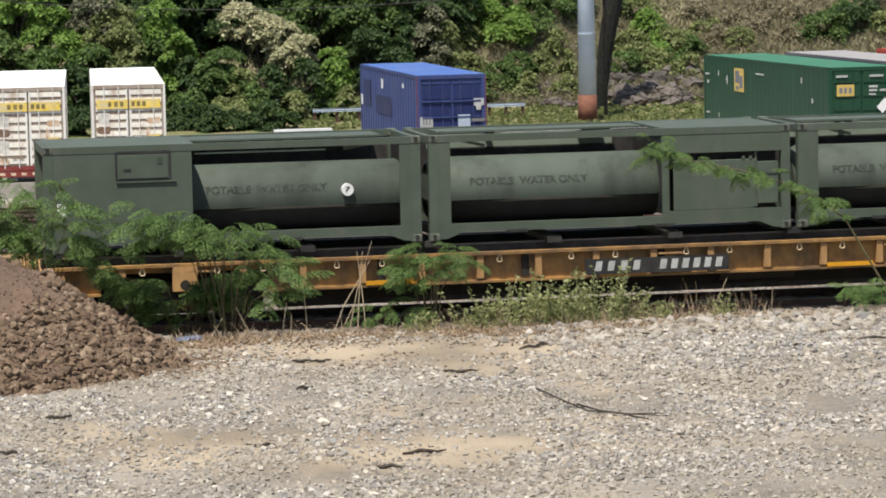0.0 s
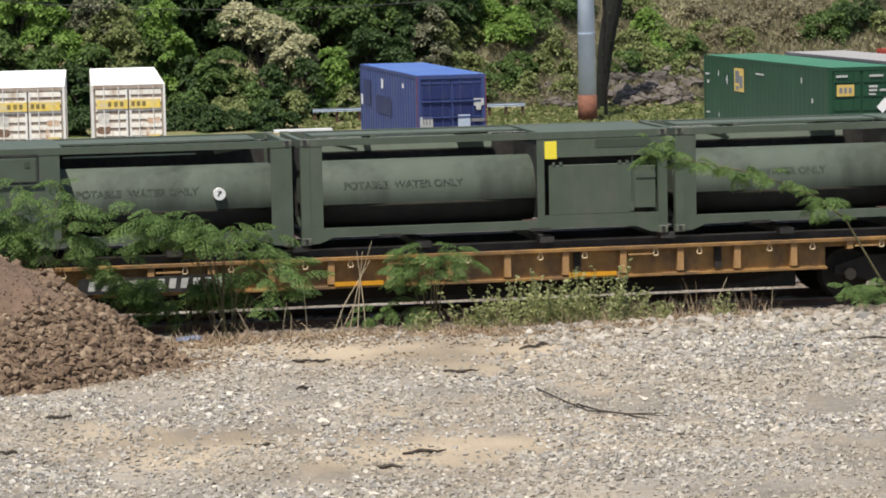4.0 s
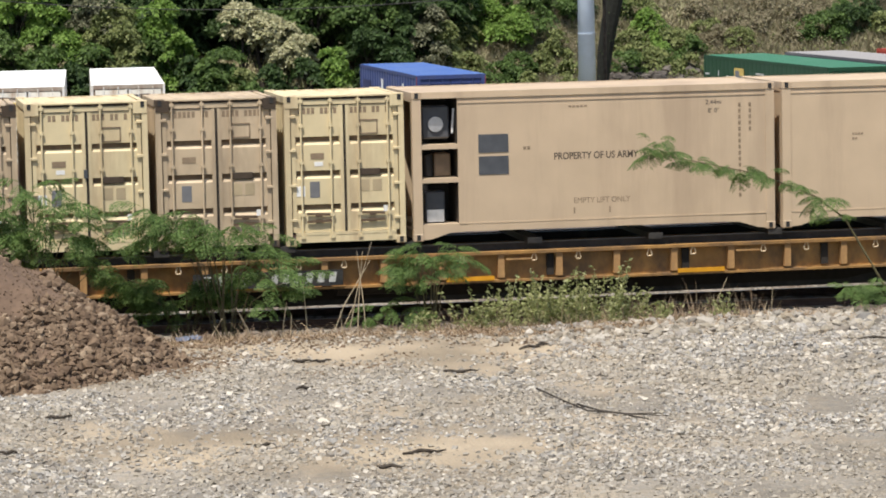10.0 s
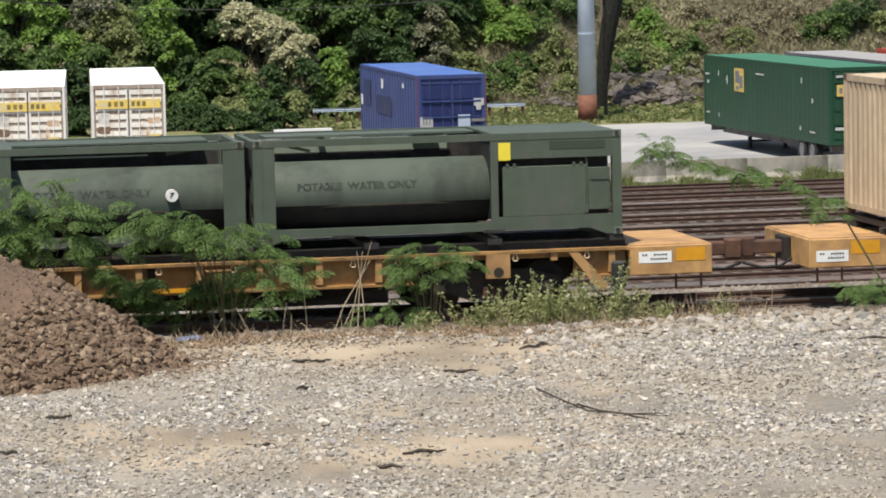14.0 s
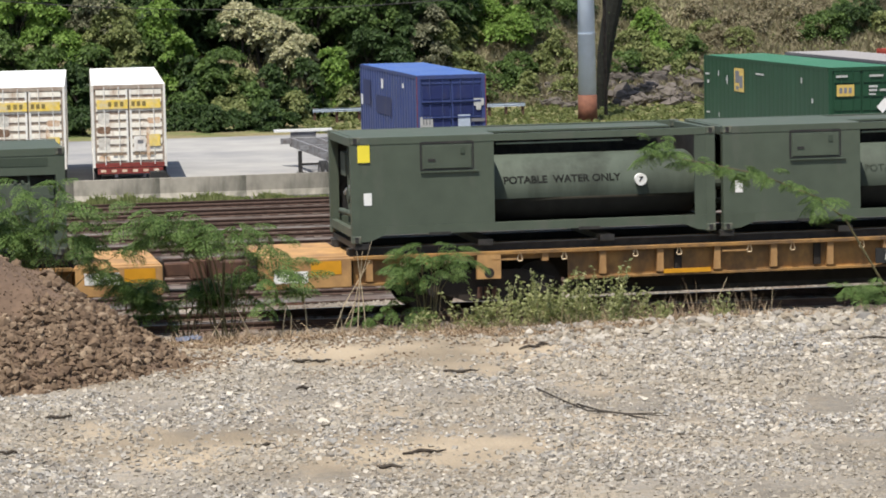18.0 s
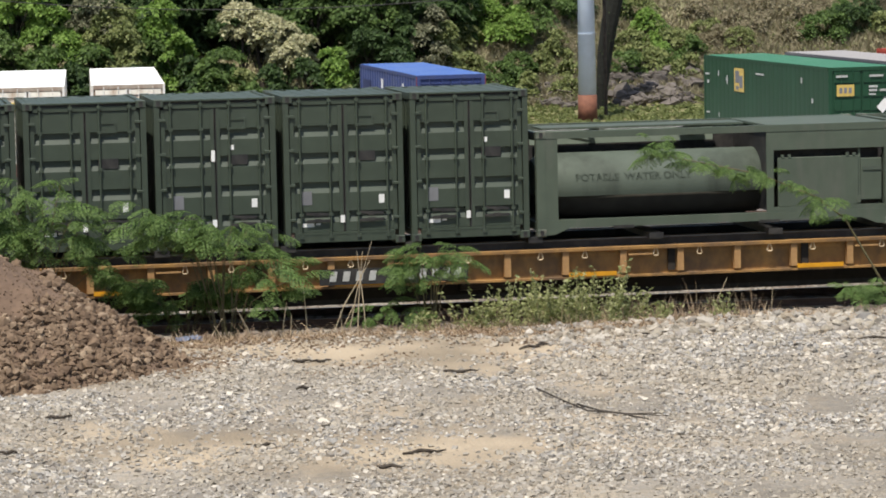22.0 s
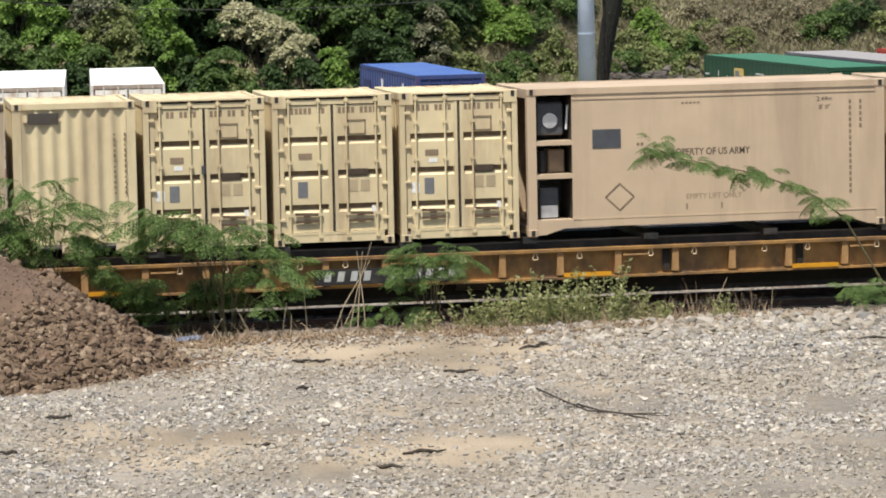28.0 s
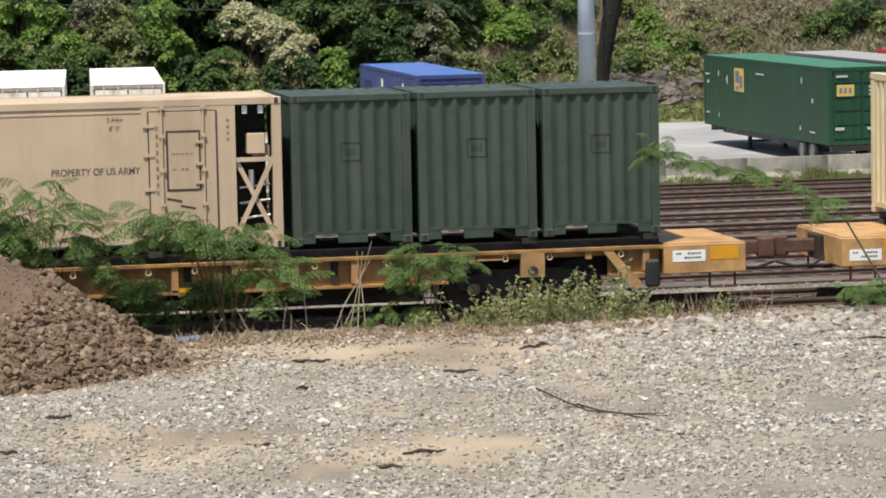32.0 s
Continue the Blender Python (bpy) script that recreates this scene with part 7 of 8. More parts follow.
def reefer(side, label, seed=0):
    """A smooth-panelled 20 ft box; side 'door': a door and an open bay at its right end; 'plant': an open machinery bay at its left."""
    l, w, h = 6.12, 2.438, H8
    m = TAN_SMOOTH
    c = thing("insulated_container", label, "container", "tan insulated containers")
    castings(c, l, w, h, m)
    f = -w / 2
    L, R = -l / 2, l / 2
    for x in (-1, 1):
        for y in (-1, 1):
            part("corner_post", bx(x * (R - 0.08) - 0.075, x * (R - 0.08) + 0.075, y * (w / 2 - 0.075) - 0.07, y * (w / 2 - 0.075) + 0.07, 0.12, h - 0.118), m, c)
        part("end_header", bx(x * (R - 0.05) - 0.04, x * (R - 0.05) + 0.04, -w / 2 + 0.16, w / 2 - 0.16, h - 0.16, h - 0.01), m, c)
        part("end_sill", bx(x * (R - 0.05) - 0.04, x * (R - 0.05) + 0.04, -w / 2 + 0.16, w / 2 - 0.16, 0.04, 0.16), m, c)
    for y in (-1, 1):
        part("top_rail", bx(L + 0.16, R - 0.16, y * (w / 2 - 0.04) - 0.04, y * (w / 2 - 0.04) + 0.04, h - 0.11, h - 0.006), m, c)
        part("bottom_rail", bx(L + 0.9, R - 0.9, y * (w / 2 - 0.05) - 0.04, y * (w / 2 - 0.05) + 0.04, 0.14, 0.25), m, c)
        for x in (-1, 1):
            v = bmesh.new()
            a = [(x * (R - 0.16), 0.02), (x * (R - 0.3), 0.03), (x * (R - 0.62), 0.13), (x * (R - 0.9), 0.14), (x * (R - 0.9), 0.25), (x * (R - 0.16), 0.25)]
            part("sill_foot", sweep(a, "y", y * (w / 2 - 0.05) - 0.035, y * (w / 2 - 0.05) + 0.035), m, c)
    part("roof", bx(L + 0.1, R - 0.1, -w / 2 + 0.09, w / 2 - 0.09, h - 0.06, h - 0.016), m, c)
    part("back_wall", bx(L + 0.16, R - 0.16, w / 2 - 0.05, w / 2 - 0.02, 0.25, h - 0.11), m, c)
    part("floor", bx(L + 0.1, R - 0.1, -w / 2 + 0.1, w / 2 - 0.1, 0.16, 0.24), m, c)
    if side == "door":
        x_wall = (L + 0.155, R - 2.26)
        bay = (R - 0.75, R - 0.155)
        part("end_wall", bx(L + 0.02, L + 0.06, -w / 2 + 0.15, w / 2 - 0.15, 0.16, h - 0.16), m, c)
    else:
        x_wall = (L + 0.76, R - 0.155)
        bay = (L + 0.155, L + 0.76)
        part("end_wall", bx(R - 0.06, R - 0.02, -w / 2 + 0.15, w / 2 - 0.15, 0.16, h - 0.16), m, c)
    part("panel", bx(x_wall[0], x_wall[1], f + 0.018, f + 0.06, 0.251, h - 0.112), m, c)
    part("panel_trim", bx(x_wall[0], x_wall[1], f + 0.008, f + 0.017, h - 0.2, h - 0.18), m, c)
    part("panel_trim", bx(x_wall[0], x_wall[1], f + 0.008, f + 0.017, 0.26, 0.28), m, c)
    if side == "door":
        a, b = R - 2.26, R - 0.75
        part("door_wall", bx(a, b, f + 0.005, f + 0.06, 0.251, h - 0.112), m, c)
        d0, d1 = a + 0.12, b - 0.32
        dr = part("door", bx(d0, d1, f - 0.008, f + 0.004, 0.3, h - 0.2, bevel=0.004), m, c, "tan personnel door")
        bm = bmesh.new()
        for q in ((d0 - 0.025, d0 - 0.001, 0.29, h - 0.19), (d1 + 0.001, d1 + 0.03, 0.29, h - 0.19), (d0, d1, h - 0.199, h - 0.178)):
            box(bm, q[0], q[1], f - 0.002, f + 0.006, q[2], q[3])
        part("seal", bm, INK, dr)
        for x in (d0 + 0.2, d1 - 0.2):
            rod = part("lock_rod", tube(bmesh.new(), (x, f - 0.03, 0.2), (x, f - 0.03, h - 0.1), 0.017, None, 7), m, dr)
            for z in (0.22, 0.75, 1.3, 1.85, h - 0.13):
                part("rod_keeper", bx(x - 0.04, x + 0.04, f - 0.05, f - 0.009, z - 0.025, z + 0.025), m, rod)
        for z in (0.5, 1.0, 1.55, 2.02):
            part("hinge", bx(d0 - 0.1, d0 + 0.08, f - 0.022, f - 0.003, z - 0.025, z + 0.025), m, dr)
        e0, e1 = d0 + 0.3, d1 - 0.28
        hatch = part("hatch", bx(e0, e1, f - 0.018, f - 0.009, 1.0, 1.9), m, dr)
        bm = bmesh.new()
        for q in ((e0 - 0.035, e0 - 0.001, 0.97, 1.94), (e1 + 0.001, e1 + 0.03, 0.97, 1.94), (e0, e1, 1.901, 1.94), (e0, e1, 0.965, 0.999)):
            box(bm, q[0], q[1], f - 0.014, f - 0.0085, q[2], q[3])
        part("hatch_seal", bm, DARK_BROWN, hatch)
        for z in (1.1, 1.4, 1.75):
            part("hatch_hinge", bx(e1 - 0.06, e1 + 0.08, f - 0.04, f - 0.019, z - 0.025, z + 0.025), m, hatch)
        tagged(part("notice", bars(e0 + 0.06, e1 - 0.08, 1.55, 1.58, f - 0.019, 5, 3), INK_FAINT, hatch), kind="stuff")
        tagged(part("notice", bars(e0 + 0.06, e1 - 0.08, 1.3, 1.33, f - 0.019, 5, 4), INK_FAINT, hatch), kind="stuff")
        for k, z in enumerate((0.82, 0.7)):
            part("handle", bar((e0 - 0.04 + 0.22 * k, f - 0.014, z + 0.03), (e0 + 0.2 + 0.22 * k, f - 0.014, z - 0.02), 0.03, 0.005), DARK_BROWN, dr)
        xs = bay
        # open end bay: deep recess, its shade put into dark sheets, cross brace, hanging gear
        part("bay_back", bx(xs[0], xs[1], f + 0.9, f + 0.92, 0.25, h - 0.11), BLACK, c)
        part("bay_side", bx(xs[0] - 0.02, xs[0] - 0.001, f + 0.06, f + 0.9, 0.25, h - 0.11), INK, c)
        # End plate added to close the view through and keep the bay dark.
        part("bay_end", bx(R - 0.112, R - 0.1, f + 0.16, f + 0.92, 0.27, h - 0.17), INK, c, "dark end plate added for the shade inside")
        part("bay_sill", bx(xs[0], xs[1], f + 0.02, f + 0.08, 0.16, 0.26), m, c)
        part("brace_bar", bx(xs[0], xs[1], f + 0.02, f + 0.06, 1.4, 1.47), m, c)
        part("cross_brace", bar((xs[0] + 0.02, f + 0.02, 0.28), (xs[1] - 0.02, f + 0.02, 1.4), 0.075, 0.03), m, c)
        part("cross_brace", bar((xs[1] - 0.02, f + 0.055, 0.28), (xs[0] + 0.02, f + 0.055, 1.4), 0.075, 0.03), m, c)
        part("control_box", bx(xs[0] + 0.2, xs[1] - 0.1, f + 0.15, f + 0.5, 1.52, 1.85, bevel=0.01), m, c, "tan control box")
        part("junction_box", bx(xs[0] + 0.3, xs[1] - 0.02, f + 0.25, f + 0.6, 1.48, 1.66), m, c)
        for x in (xs[0] + 0.12, xs[0] + 0.38):
            part("vent_flap", bx(x, x + 0.08, f + 0.05, f + 0.07, h - 0.26, h - 0.13), WHITE, c)
        part("bottle", tube(bmesh.new(), (xs[0] + 0.28, f + 0.3, 0.95), (xs[0] + 0.28, f + 0.3, 1.25), 0.05, None, 10), ALLOY, c)
        for z in (0.45, 0.7, 0.95):
            part("pipe", tube(bmesh.new(), (xs[0] + 0.1, f + 0.45, z), (xs[1], f + 0.45, z + 0.05), 0.02, None, 6), ALLOY, c)
        words("PROPERTY OF US ARMY", 0.16, R - 3.72, f + 0.0165, 1.26, INK_ARMY, c, "stencil", "dark stencilled lettering", 1.42, bold=0.003)
        words("EMPTY LIFT ONLY", 0.13, R - 3.47, f + 0.0165, 0.53, INK_FAINT, c, "stencil", "faded stencilled lettering", 0.95)
        words("2.44m", 0.11, R - 2.82, f + 0.0165, 2.1, INK, c, "stencil", "small dark stencilled lettering")
        words("8' 0\"", 0.11, R - 2.78, f + 0.0165, 1.96, INK, c, "stencil", "small dark stencilled lettering")
        tagged(part("serial_mark", bars(R - 4.9, R - 4.7, 1.52, 1.55, f + 0.0165, 4, 1), INK_FAINT, c), kind="stuff")
        tagged(part("serial_mark", bars(R - 4.9, R - 4.7, 1.44, 1.47, f + 0.0165, 4, 2), INK_FAINT, c), kind="stuff")
        bm = bmesh.new()
        for k in range(9):
            box(bm, d0 + 0.1, d0 + 0.14, f - 0.013, f - 0.0085, 1.95 - 0.13 * k, 2.02 - 0.13 * k)
            if k < 4:
                box(bm, b - 0.14, b - 0.1, f + 0.001, f + 0.0045, 2.05 - 0.1 * k, 2.1 - 0.1 * k)
        tagged(part("serial_mark", bm, INK_FAINT, c, "column of unreadable marks"), kind="stuff")
        tagged(part("lift_marks", bars(R - 3.7, R - 2.5, 0.3, 0.4, f + 0.0165, 2, 9, 0.96), INK_FAINT, c), kind="stuff")
    else:
        xs = bay
        # Black back and dark side hold the machinery bay's shade in their colour.
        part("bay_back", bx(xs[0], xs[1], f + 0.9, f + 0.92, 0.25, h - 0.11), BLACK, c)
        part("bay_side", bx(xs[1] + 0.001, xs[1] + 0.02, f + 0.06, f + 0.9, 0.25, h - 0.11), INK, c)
        for z in (0.2, 0.95, 1.5):
            part("bay_shelf", bx(xs[0], xs[1], f + 0.02, f + 0.4, z, z + 0.075), m, c)
        fan = part("fan_housing", bx(xs[0] + 0.04, xs[1] - 0.1, f + 0.2, f + 0.6, 1.66, 2.2, bevel=0.03), SLATE, c, "dark grey fan housing")
        part("fan_disc", tube(bmesh.new(), (xs[0] + 0.27, f + 0.17, 1.9), (xs[0] + 0.27, f + 0.2, 1.9), 0.125, None, 16), ALLOY, fan, "bright round fan grille")
        part("cable_loop", tube(bmesh.new(), (xs[1] - 0.06, f + 0.2, 1.75), (xs[1] - 0.03, f + 0.2, 2.15), 0.02, None, 6), WHITE, c)
        part("compressor", bx(xs[0] + 0.25, xs[1] - 0.08, f + 0.25, f + 0.6, 1.03, 1.42, bevel=0.02), INK_FAINT, c, "dull brown compressor box")
        part("motor", tube(bmesh.new(), (xs[0] + 0.14, f + 0.3, 1.05), (xs[0] + 0.14, f + 0.3, 1.4), 0.09, None, 10), BLACK, c)
        part("battery_box", bx(xs[0] + 0.08, xs[1] - 0.2, f + 0.2, f + 0.55, 0.28, 0.8, bevel=0.02), SLATE, c, "grey battery box")
        part("battery_tray", bx(xs[0] + 0.1, xs[1] - 0.22, f + 0.19, f + 0.2, 0.3, 0.5), ALLOY, c)
        if seed == 0:
            for z in (1.42, 1.06):
                part("window_plate", bx(L + 1.1, L + 1.6, f + 0.01, f + 0.0165, z, z + 0.3), SLATE, c, "slate grey square plate")
        else:
            part("window_plate", bx(L + 1.1, L + 1.58, f + 0.01, f + 0.0165, 1.43, 1.74), SLATE, c, "slate grey square plate")
            bm = bmesh.new()
            z0, x0 = 0.62, L + 1.55
            for a, b in (((x0 - 0.24, z0), (x0, z0 + 0.22)), ((x0, z0 + 0.22), (x0 + 0.24, z0)), ((x0 + 0.24, z0), (x0, z0 - 0.22)), ((x0, z0 - 0.22), (x0 - 0.24, z0))):
                t = bar((a[0], f + 0.0115, a[1]), (b[0], f + 0.0115, b[1]), 0.022, 0.005)
                me = bpy.data.meshes.new("t")
                t.to_mesh(me)
                bm.from_mesh(me)
                bpy.data.meshes.remove(me)
                t.free()
            part("diamond_mark", bm, INK_FAINT, c)
        words("PROPERTY OF US ARMY", 0.16, L + 2.36, f + 0.0165, 1.27, INK_ARMY, c, "stencil", "dark stencilled lettering", 1.42, bold=0.003)
        words("EMPTY LIFT ONLY", 0.13, L + 2.68, f + 0.0165, 0.54, INK_FAINT, c, "stencil", "faded stencilled lettering", 0.95)
        words("2.44m", 0.11, L + 4.94, f + 0.0165, 2.1, INK, c, "stencil", "small dark stencilled lettering")
        words("8' 0\"", 0.11, L + 4.98, f + 0.0165, 1.96, INK, c, "stencil", "small dark stencilled lettering")
        tagged(part("serial_mark", bars(L + 2.62, L + 2.95, 2.12, 2.15, f + 0.0165, 5, 1), INK_FAINT, c), kind="stuff")
        tagged(part("serial_mark", bars(L + 1.85, L + 2.05, 1.45, 1.5, f + 0.0165, 3, 2), INK_FAINT, c), kind="stuff")
        bm = bmesh.new()
        for k in range(16):
            box(bm, L + 5.5, L + 5.54, f + 0.012, f + 0.0165, 2.05 - 0.1 * k, 2.11 - 0.1 * k)
            if k < 5:
                box(bm, L + 5.68, L + 5.72, f + 0.012, f + 0.0165, 2.05 - 0.1 * k, 2.11 - 0.1 * k)
        tagged(part("serial_mark", bm, INK_FAINT, c, "column of unreadable marks"), kind="stuff")
        tagged(part("lift_marks", bars(L + 2.68, L + 3.88, 0.37, 0.47, f + 0.0165, 2, 9, 0.96), INK_FAINT, c), kind="stuff")
    return c


def add_tarp(c):
    r = 6.12 / 2
    f = -H8 / 2
    verts, faces = [], []
    n, k = 7, 9
    for j in range(k + 1):
        for i in range(n + 1):
            u, v = i / n, j / k
            x = r - 0.76 + 0.2 * u * (1 - 0.3 * v) + 0.16 * (1 - v) * (u - 0.2) - 0.03 * math.sin(v * 6)
            z = 2.08 - 0.72 * v + 0.14 * (u - 0.5) * (1 - v)
            y = f - 0.02 - 0.1 * math.sin(3.1 * u) * math.sin(3.1 * v) - 0.03 * math.sin(7 * u + 5 * v)
            verts.append((x, y, z))
    for j in range(k):
        for i in range(n):
            a = j * (n + 1) + i
            faces.append((a, a + 1, a + n + 2, a + n + 1))
    back = [(x, y + 0.01, z) for x, y, z in verts]
    off = len(verts)
    faces += [tuple(off + q for q in fc[::-1]) for fc in faces]
    me = raw("tarpaulin", verts + back, faces, CANVAS)
    me.shade_smooth()
    part("tarpaulin", me, None, c, "loose cream tarpaulin flap")


def tank_unit(kind, label, sticker=True, tag=False, ink=None, torn=False):
    """A 20 ft olive frame round a water tank; kind A: closed cabinet at its left; B: equipment cabinet at its right."""
    l, w, h = 6.12, 2.438, 1.73
    c = thing("water_tank_module", label, "tank container", "water tanks on the train")
    m = OLIVE
    L, R, f = -l / 2, l / 2, -w / 2
    castings(c, l, w, h, SCUFFED)
    for x in (-1, 1):
        for y in (-1, 1):
            part("corner_post", bx(x * (R - 0.08) - 0.075, x * (R - 0.08) + 0.075, y * (w / 2 - 0.075) - 0.07, y * (w / 2 - 0.075) + 0.07, 0.12, h - 0.118), m, c)
        for z in (0.16, h - 0.09):
            part("end_rail", bx(x * (R - 0.06) - 0.05, x * (R - 0.06) + 0.05, -w / 2 + 0.16, w / 2 - 0.16, z - 0.06, z + 0.07), m, c)
    for y in (-1, 1):
        part("top_rail", bx(L + 0.16, R - 0.16, y * (w / 2 - 0.05) - 0.045, y * (w / 2 - 0.05) + 0.045, h - 0.12, h - 0.008), m, c)
        part("bottom_rail", bx(L + 0.55, R - 0.55, y * (w / 2 - 0.05) - 0.045, y * (w / 2 - 0.05) + 0.045, 0.13, 0.27), m, c)
        for x in (-1, 1):
            part("foot_gusset", sweep([(x * (R - 0.155), 0.02), (x * (R - 0.3), 0.03), (x * (R - 0.55), 0.13), (x * (R - 0.55), 0.27), (x * (R - 0.155), 0.27)], "y", y * (w / 2 - 0.05) - 0.04, y * (w / 2 - 0.05) + 0.04), m, c)
        for x in (-1.6, 0.9):
            part("fork_pocket", bx(x - 0.18, x + 0.18, y * (w / 2 - 0.05) - 0.047, y * (w / 2 - 0.05) + 0.047, 0.1, 0.15), BLACK, c)
    a, b = (L + 2.38, R - 0.35) if kind == "A" else (L + 0.36, R - 2.2)
    # the tank itself
    r0, zc, fat = 0.575, 0.72, 1.05
    def shell(r1, lo, hi, n):
        bm = bmesh.new()
        rings = []
        for x, d in ((a - 0.2, 0.12), (a - 0.1, 0.04), (a, 0.0), (b + 0.12, 0.0), (b + 0.19, 0.04), (b + 0.27, 0.12)):
            ang = [radians(lo + (hi - lo) * i / n) for i in range(n + 1)]
            rings.append([bm.verts.new((x, -fat * (r1 - d) * math.cos(q), zc + (r1 - d) * math.sin(q))) for q in ang])
        for p, q in zip(rings, rings[1:]):
            for i in range(n):
                bm.faces.new((p[i], q[i], q[i + 1], p[i + 1]))
        for p in (rings[0], rings[-1]):
            bm.faces.new(p)
        bm.faces.new([p[0] for p in rings] + [p[-1] for p in rings[::-1]])
        bmesh.ops.recalc_face_normals(bm, faces=bm.faces)
        return bm
    t = part("tank", shell(r0, -12, 192, 40), OLIVE_LIGHT, c, "rounded grey-olive upper shell of the tank", True)
    t.data.set_sharp_from_angle(angle=radians(50))
    # Lower shell, set back a little, with its shade put into the colour.
    part("tank_underside", shell(r0 - 0.05, 192.5, 347.5, 24), UNDERSIDE, c, "underside of the tank with shade put into its dark brown", True)
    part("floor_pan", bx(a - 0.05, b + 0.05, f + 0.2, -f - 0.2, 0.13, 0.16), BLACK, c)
    # The frame's inner shade is put into this black back plate.
    part("back_plate", bx(L + 0.155, R - 0.155, w / 2 - 0.04, w / 2 - 0.02, 0.27, h - 0.13), BLACK, c, "far plate coloured black for the shade inside the frame")
    if kind == "B":
        # The sun on this shield is painted in by the paler olive.
        part("top_shield", bx(a + 0.02, b - 0.3, 1.06, 1.08, 1.37, h - 0.13), LIT_OLIVE, c, "inner shield with sunlight put into its pale colour")
    words("POTABLE  WATER ONLY", 0.17, a + (0.28 if kind == "A" else 0.44), 0, 0, ink or INK_WORN, c, "stencil", "black stencilled lettering", 2.0, bold=0.005)
    s = scene.collection.objects[-1]
    # lay the letters on the curved shell
    for v in s.data.vertices:
        zz = 0.85 + v.co.z * 0.95
        k = (zz - zc) / r0
        v.co.y, v.co.z = -fat * r0 * (1 - k * k) ** 0.5 - 0.004, zz
    if kind == "A":
        # closed cabinet with an access door
        part("cabinet_side", bx(L + 0.155, a, f + 0.012, f + 0.05, 0.271, h - 0.121), m, c)
        part("cabinet_wall", bx(a - 0.04, a - 0.001, f + 0.05, -f - 0.05, 0.27, h - 0.13), m, c)
        part("cabinet_roof", bx(L + 0.1, a + 0.05, f + 0.096, -f - 0.096, h - 0.05, h - 0.012), m, c)
        x0, x1, z0, z1 = L + 1.18, L + 2.02, 1.18, 1.62
        bm = bmesh.new()
        for q in ((x0 - 0.03, x0, z0 - 0.02, z1), (x1, x1 + 0.025, z0, z1), (x0, x1, z1 - 0.03, z1 + 0.01), (x0, x1, z0 - 0.02, z0)):
            box(bm, q[0], q[1], f + 0.004, f + 0.0115, q[2], q[3])
        d = part("access_door", bx(x0 + 0.02, x1 - 0.02, f - 0.006, f + 0.011, z0 + 0.01, z1 - 0.05, bevel=0.004), m, c, "olive access door")
        part("door_gap", bm, BLACK, d)
        part("door_latch", bx(x0 + 0.1, x0 + 0.22, f - 0.014, f - 0.007, z0 + 0.13, z0 + 0.17), BLACK, d)
        part("door_vent", bx(x1 - 0.2, x1 - 0.12, f - 0.014, f - 0.007, z1 - 0.2, z1 - 0.1), FOREST, d)
        part("drip_ledge", bx(x0 - 0.02, x1 + 0.1, f - 0.02, f + 0.011, z0 - 0.055, z0 - 0.035), m, d)
        if sticker:
            part("sticker", bx(L + 0.21, L + 0.34, f + 0.004, f + 0.0115, 0.62, 0.82), WHITE, c, "white sticker")
        if tag:
            part("tag", bx(L + 0.12, L + 0.32, f - 0.006, f - 0.001, 1.32, 1.6), YELLOW_TAG, c, "yellow tag")
        # open left end
        part("end_valve", tube(bmesh.new(), (L + 0.25, -0.5, 0.3), (L + 0.25, -0.5, 1.1), 0.06, None, 10), ALLOY, c)
        part("end_pipe", tube(bmesh.new(), (L + 0.12, -0.9, 0.45), (L + 0.12, 0.7, 0.4), 0.05, None, 10), OLIVE_LIGHT, c)
        part("end_pipe", tube(bmesh.new(), (L + 0.3, -0.8, 0.6), (L + 0.3, -0.8, 1.3), 0.07, None, 10), FOREST, c)
        part("end_pipe", tube(bmesh.new(), (L + 0.2, 0.1, 0.25), (L + 0.2, 0.1, 1.5), 0.05, None, 10), OLIVE_LIGHT, c)
        part("end_pipe", tube(bmesh.new(), (L + 0.2, 0.65, 0.7), (L + 0.2, -0.4, 0.95), 0.04, None, 10), ALLOY, c)
        part("end_valve", tube(bmesh.new(), (L + 0.1, -0.2, 0.72), (L + 0.24, -0.2, 0.72), 0.13, None, 14), OLIVE_LIGHT, c)
        part("end_box", bx(L + 0.14, L + 0.3, 0.25, 0.75, 1.0, 1.4, bevel=0.01), OLIVE_LIGHT, c)
        # Black sheets added at both ends in place of interior shade.
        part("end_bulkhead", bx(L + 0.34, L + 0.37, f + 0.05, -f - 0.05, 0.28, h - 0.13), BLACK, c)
        part("end_wall", bx(R - 0.112, R - 0.1, f + 0.16, -f - 0.16, 0.29, h - 0.16), BLACK, c, "dark end plate added for the shade inside")
        # wide post beside the tank and the walkway over it
        part("post_plate", bx(b, R - 0.155, f + 0.012, f + 0.05, 0.271, h - 0.121), m, c)
        part("walkway", bx(a + 0.06, b - 0.1, 0.0, 1.1, h - 0.06, h - 0.03), m, c, "olive walkway plate")
        part("top_bar", bx(a + 0.06, b - 1.2, f + 0.1, f + 0.13, h - 0.19, h - 0.165), LIT_OLIVE, c)
        for x in (a + 0.35, a + 1.05, a + 1.75, a + 2.45):
            part("walkway_bracket", bx(x, x + 0.16, 0.74, 0.76, h - 0.2, h - 0.06), m, c)
        part("top_brace", bar((b - 0.9, f + 0.12, h - 0.17), (b - 0.1, f + 0.12, h - 0.05), 0.06, 0.04), m, c)
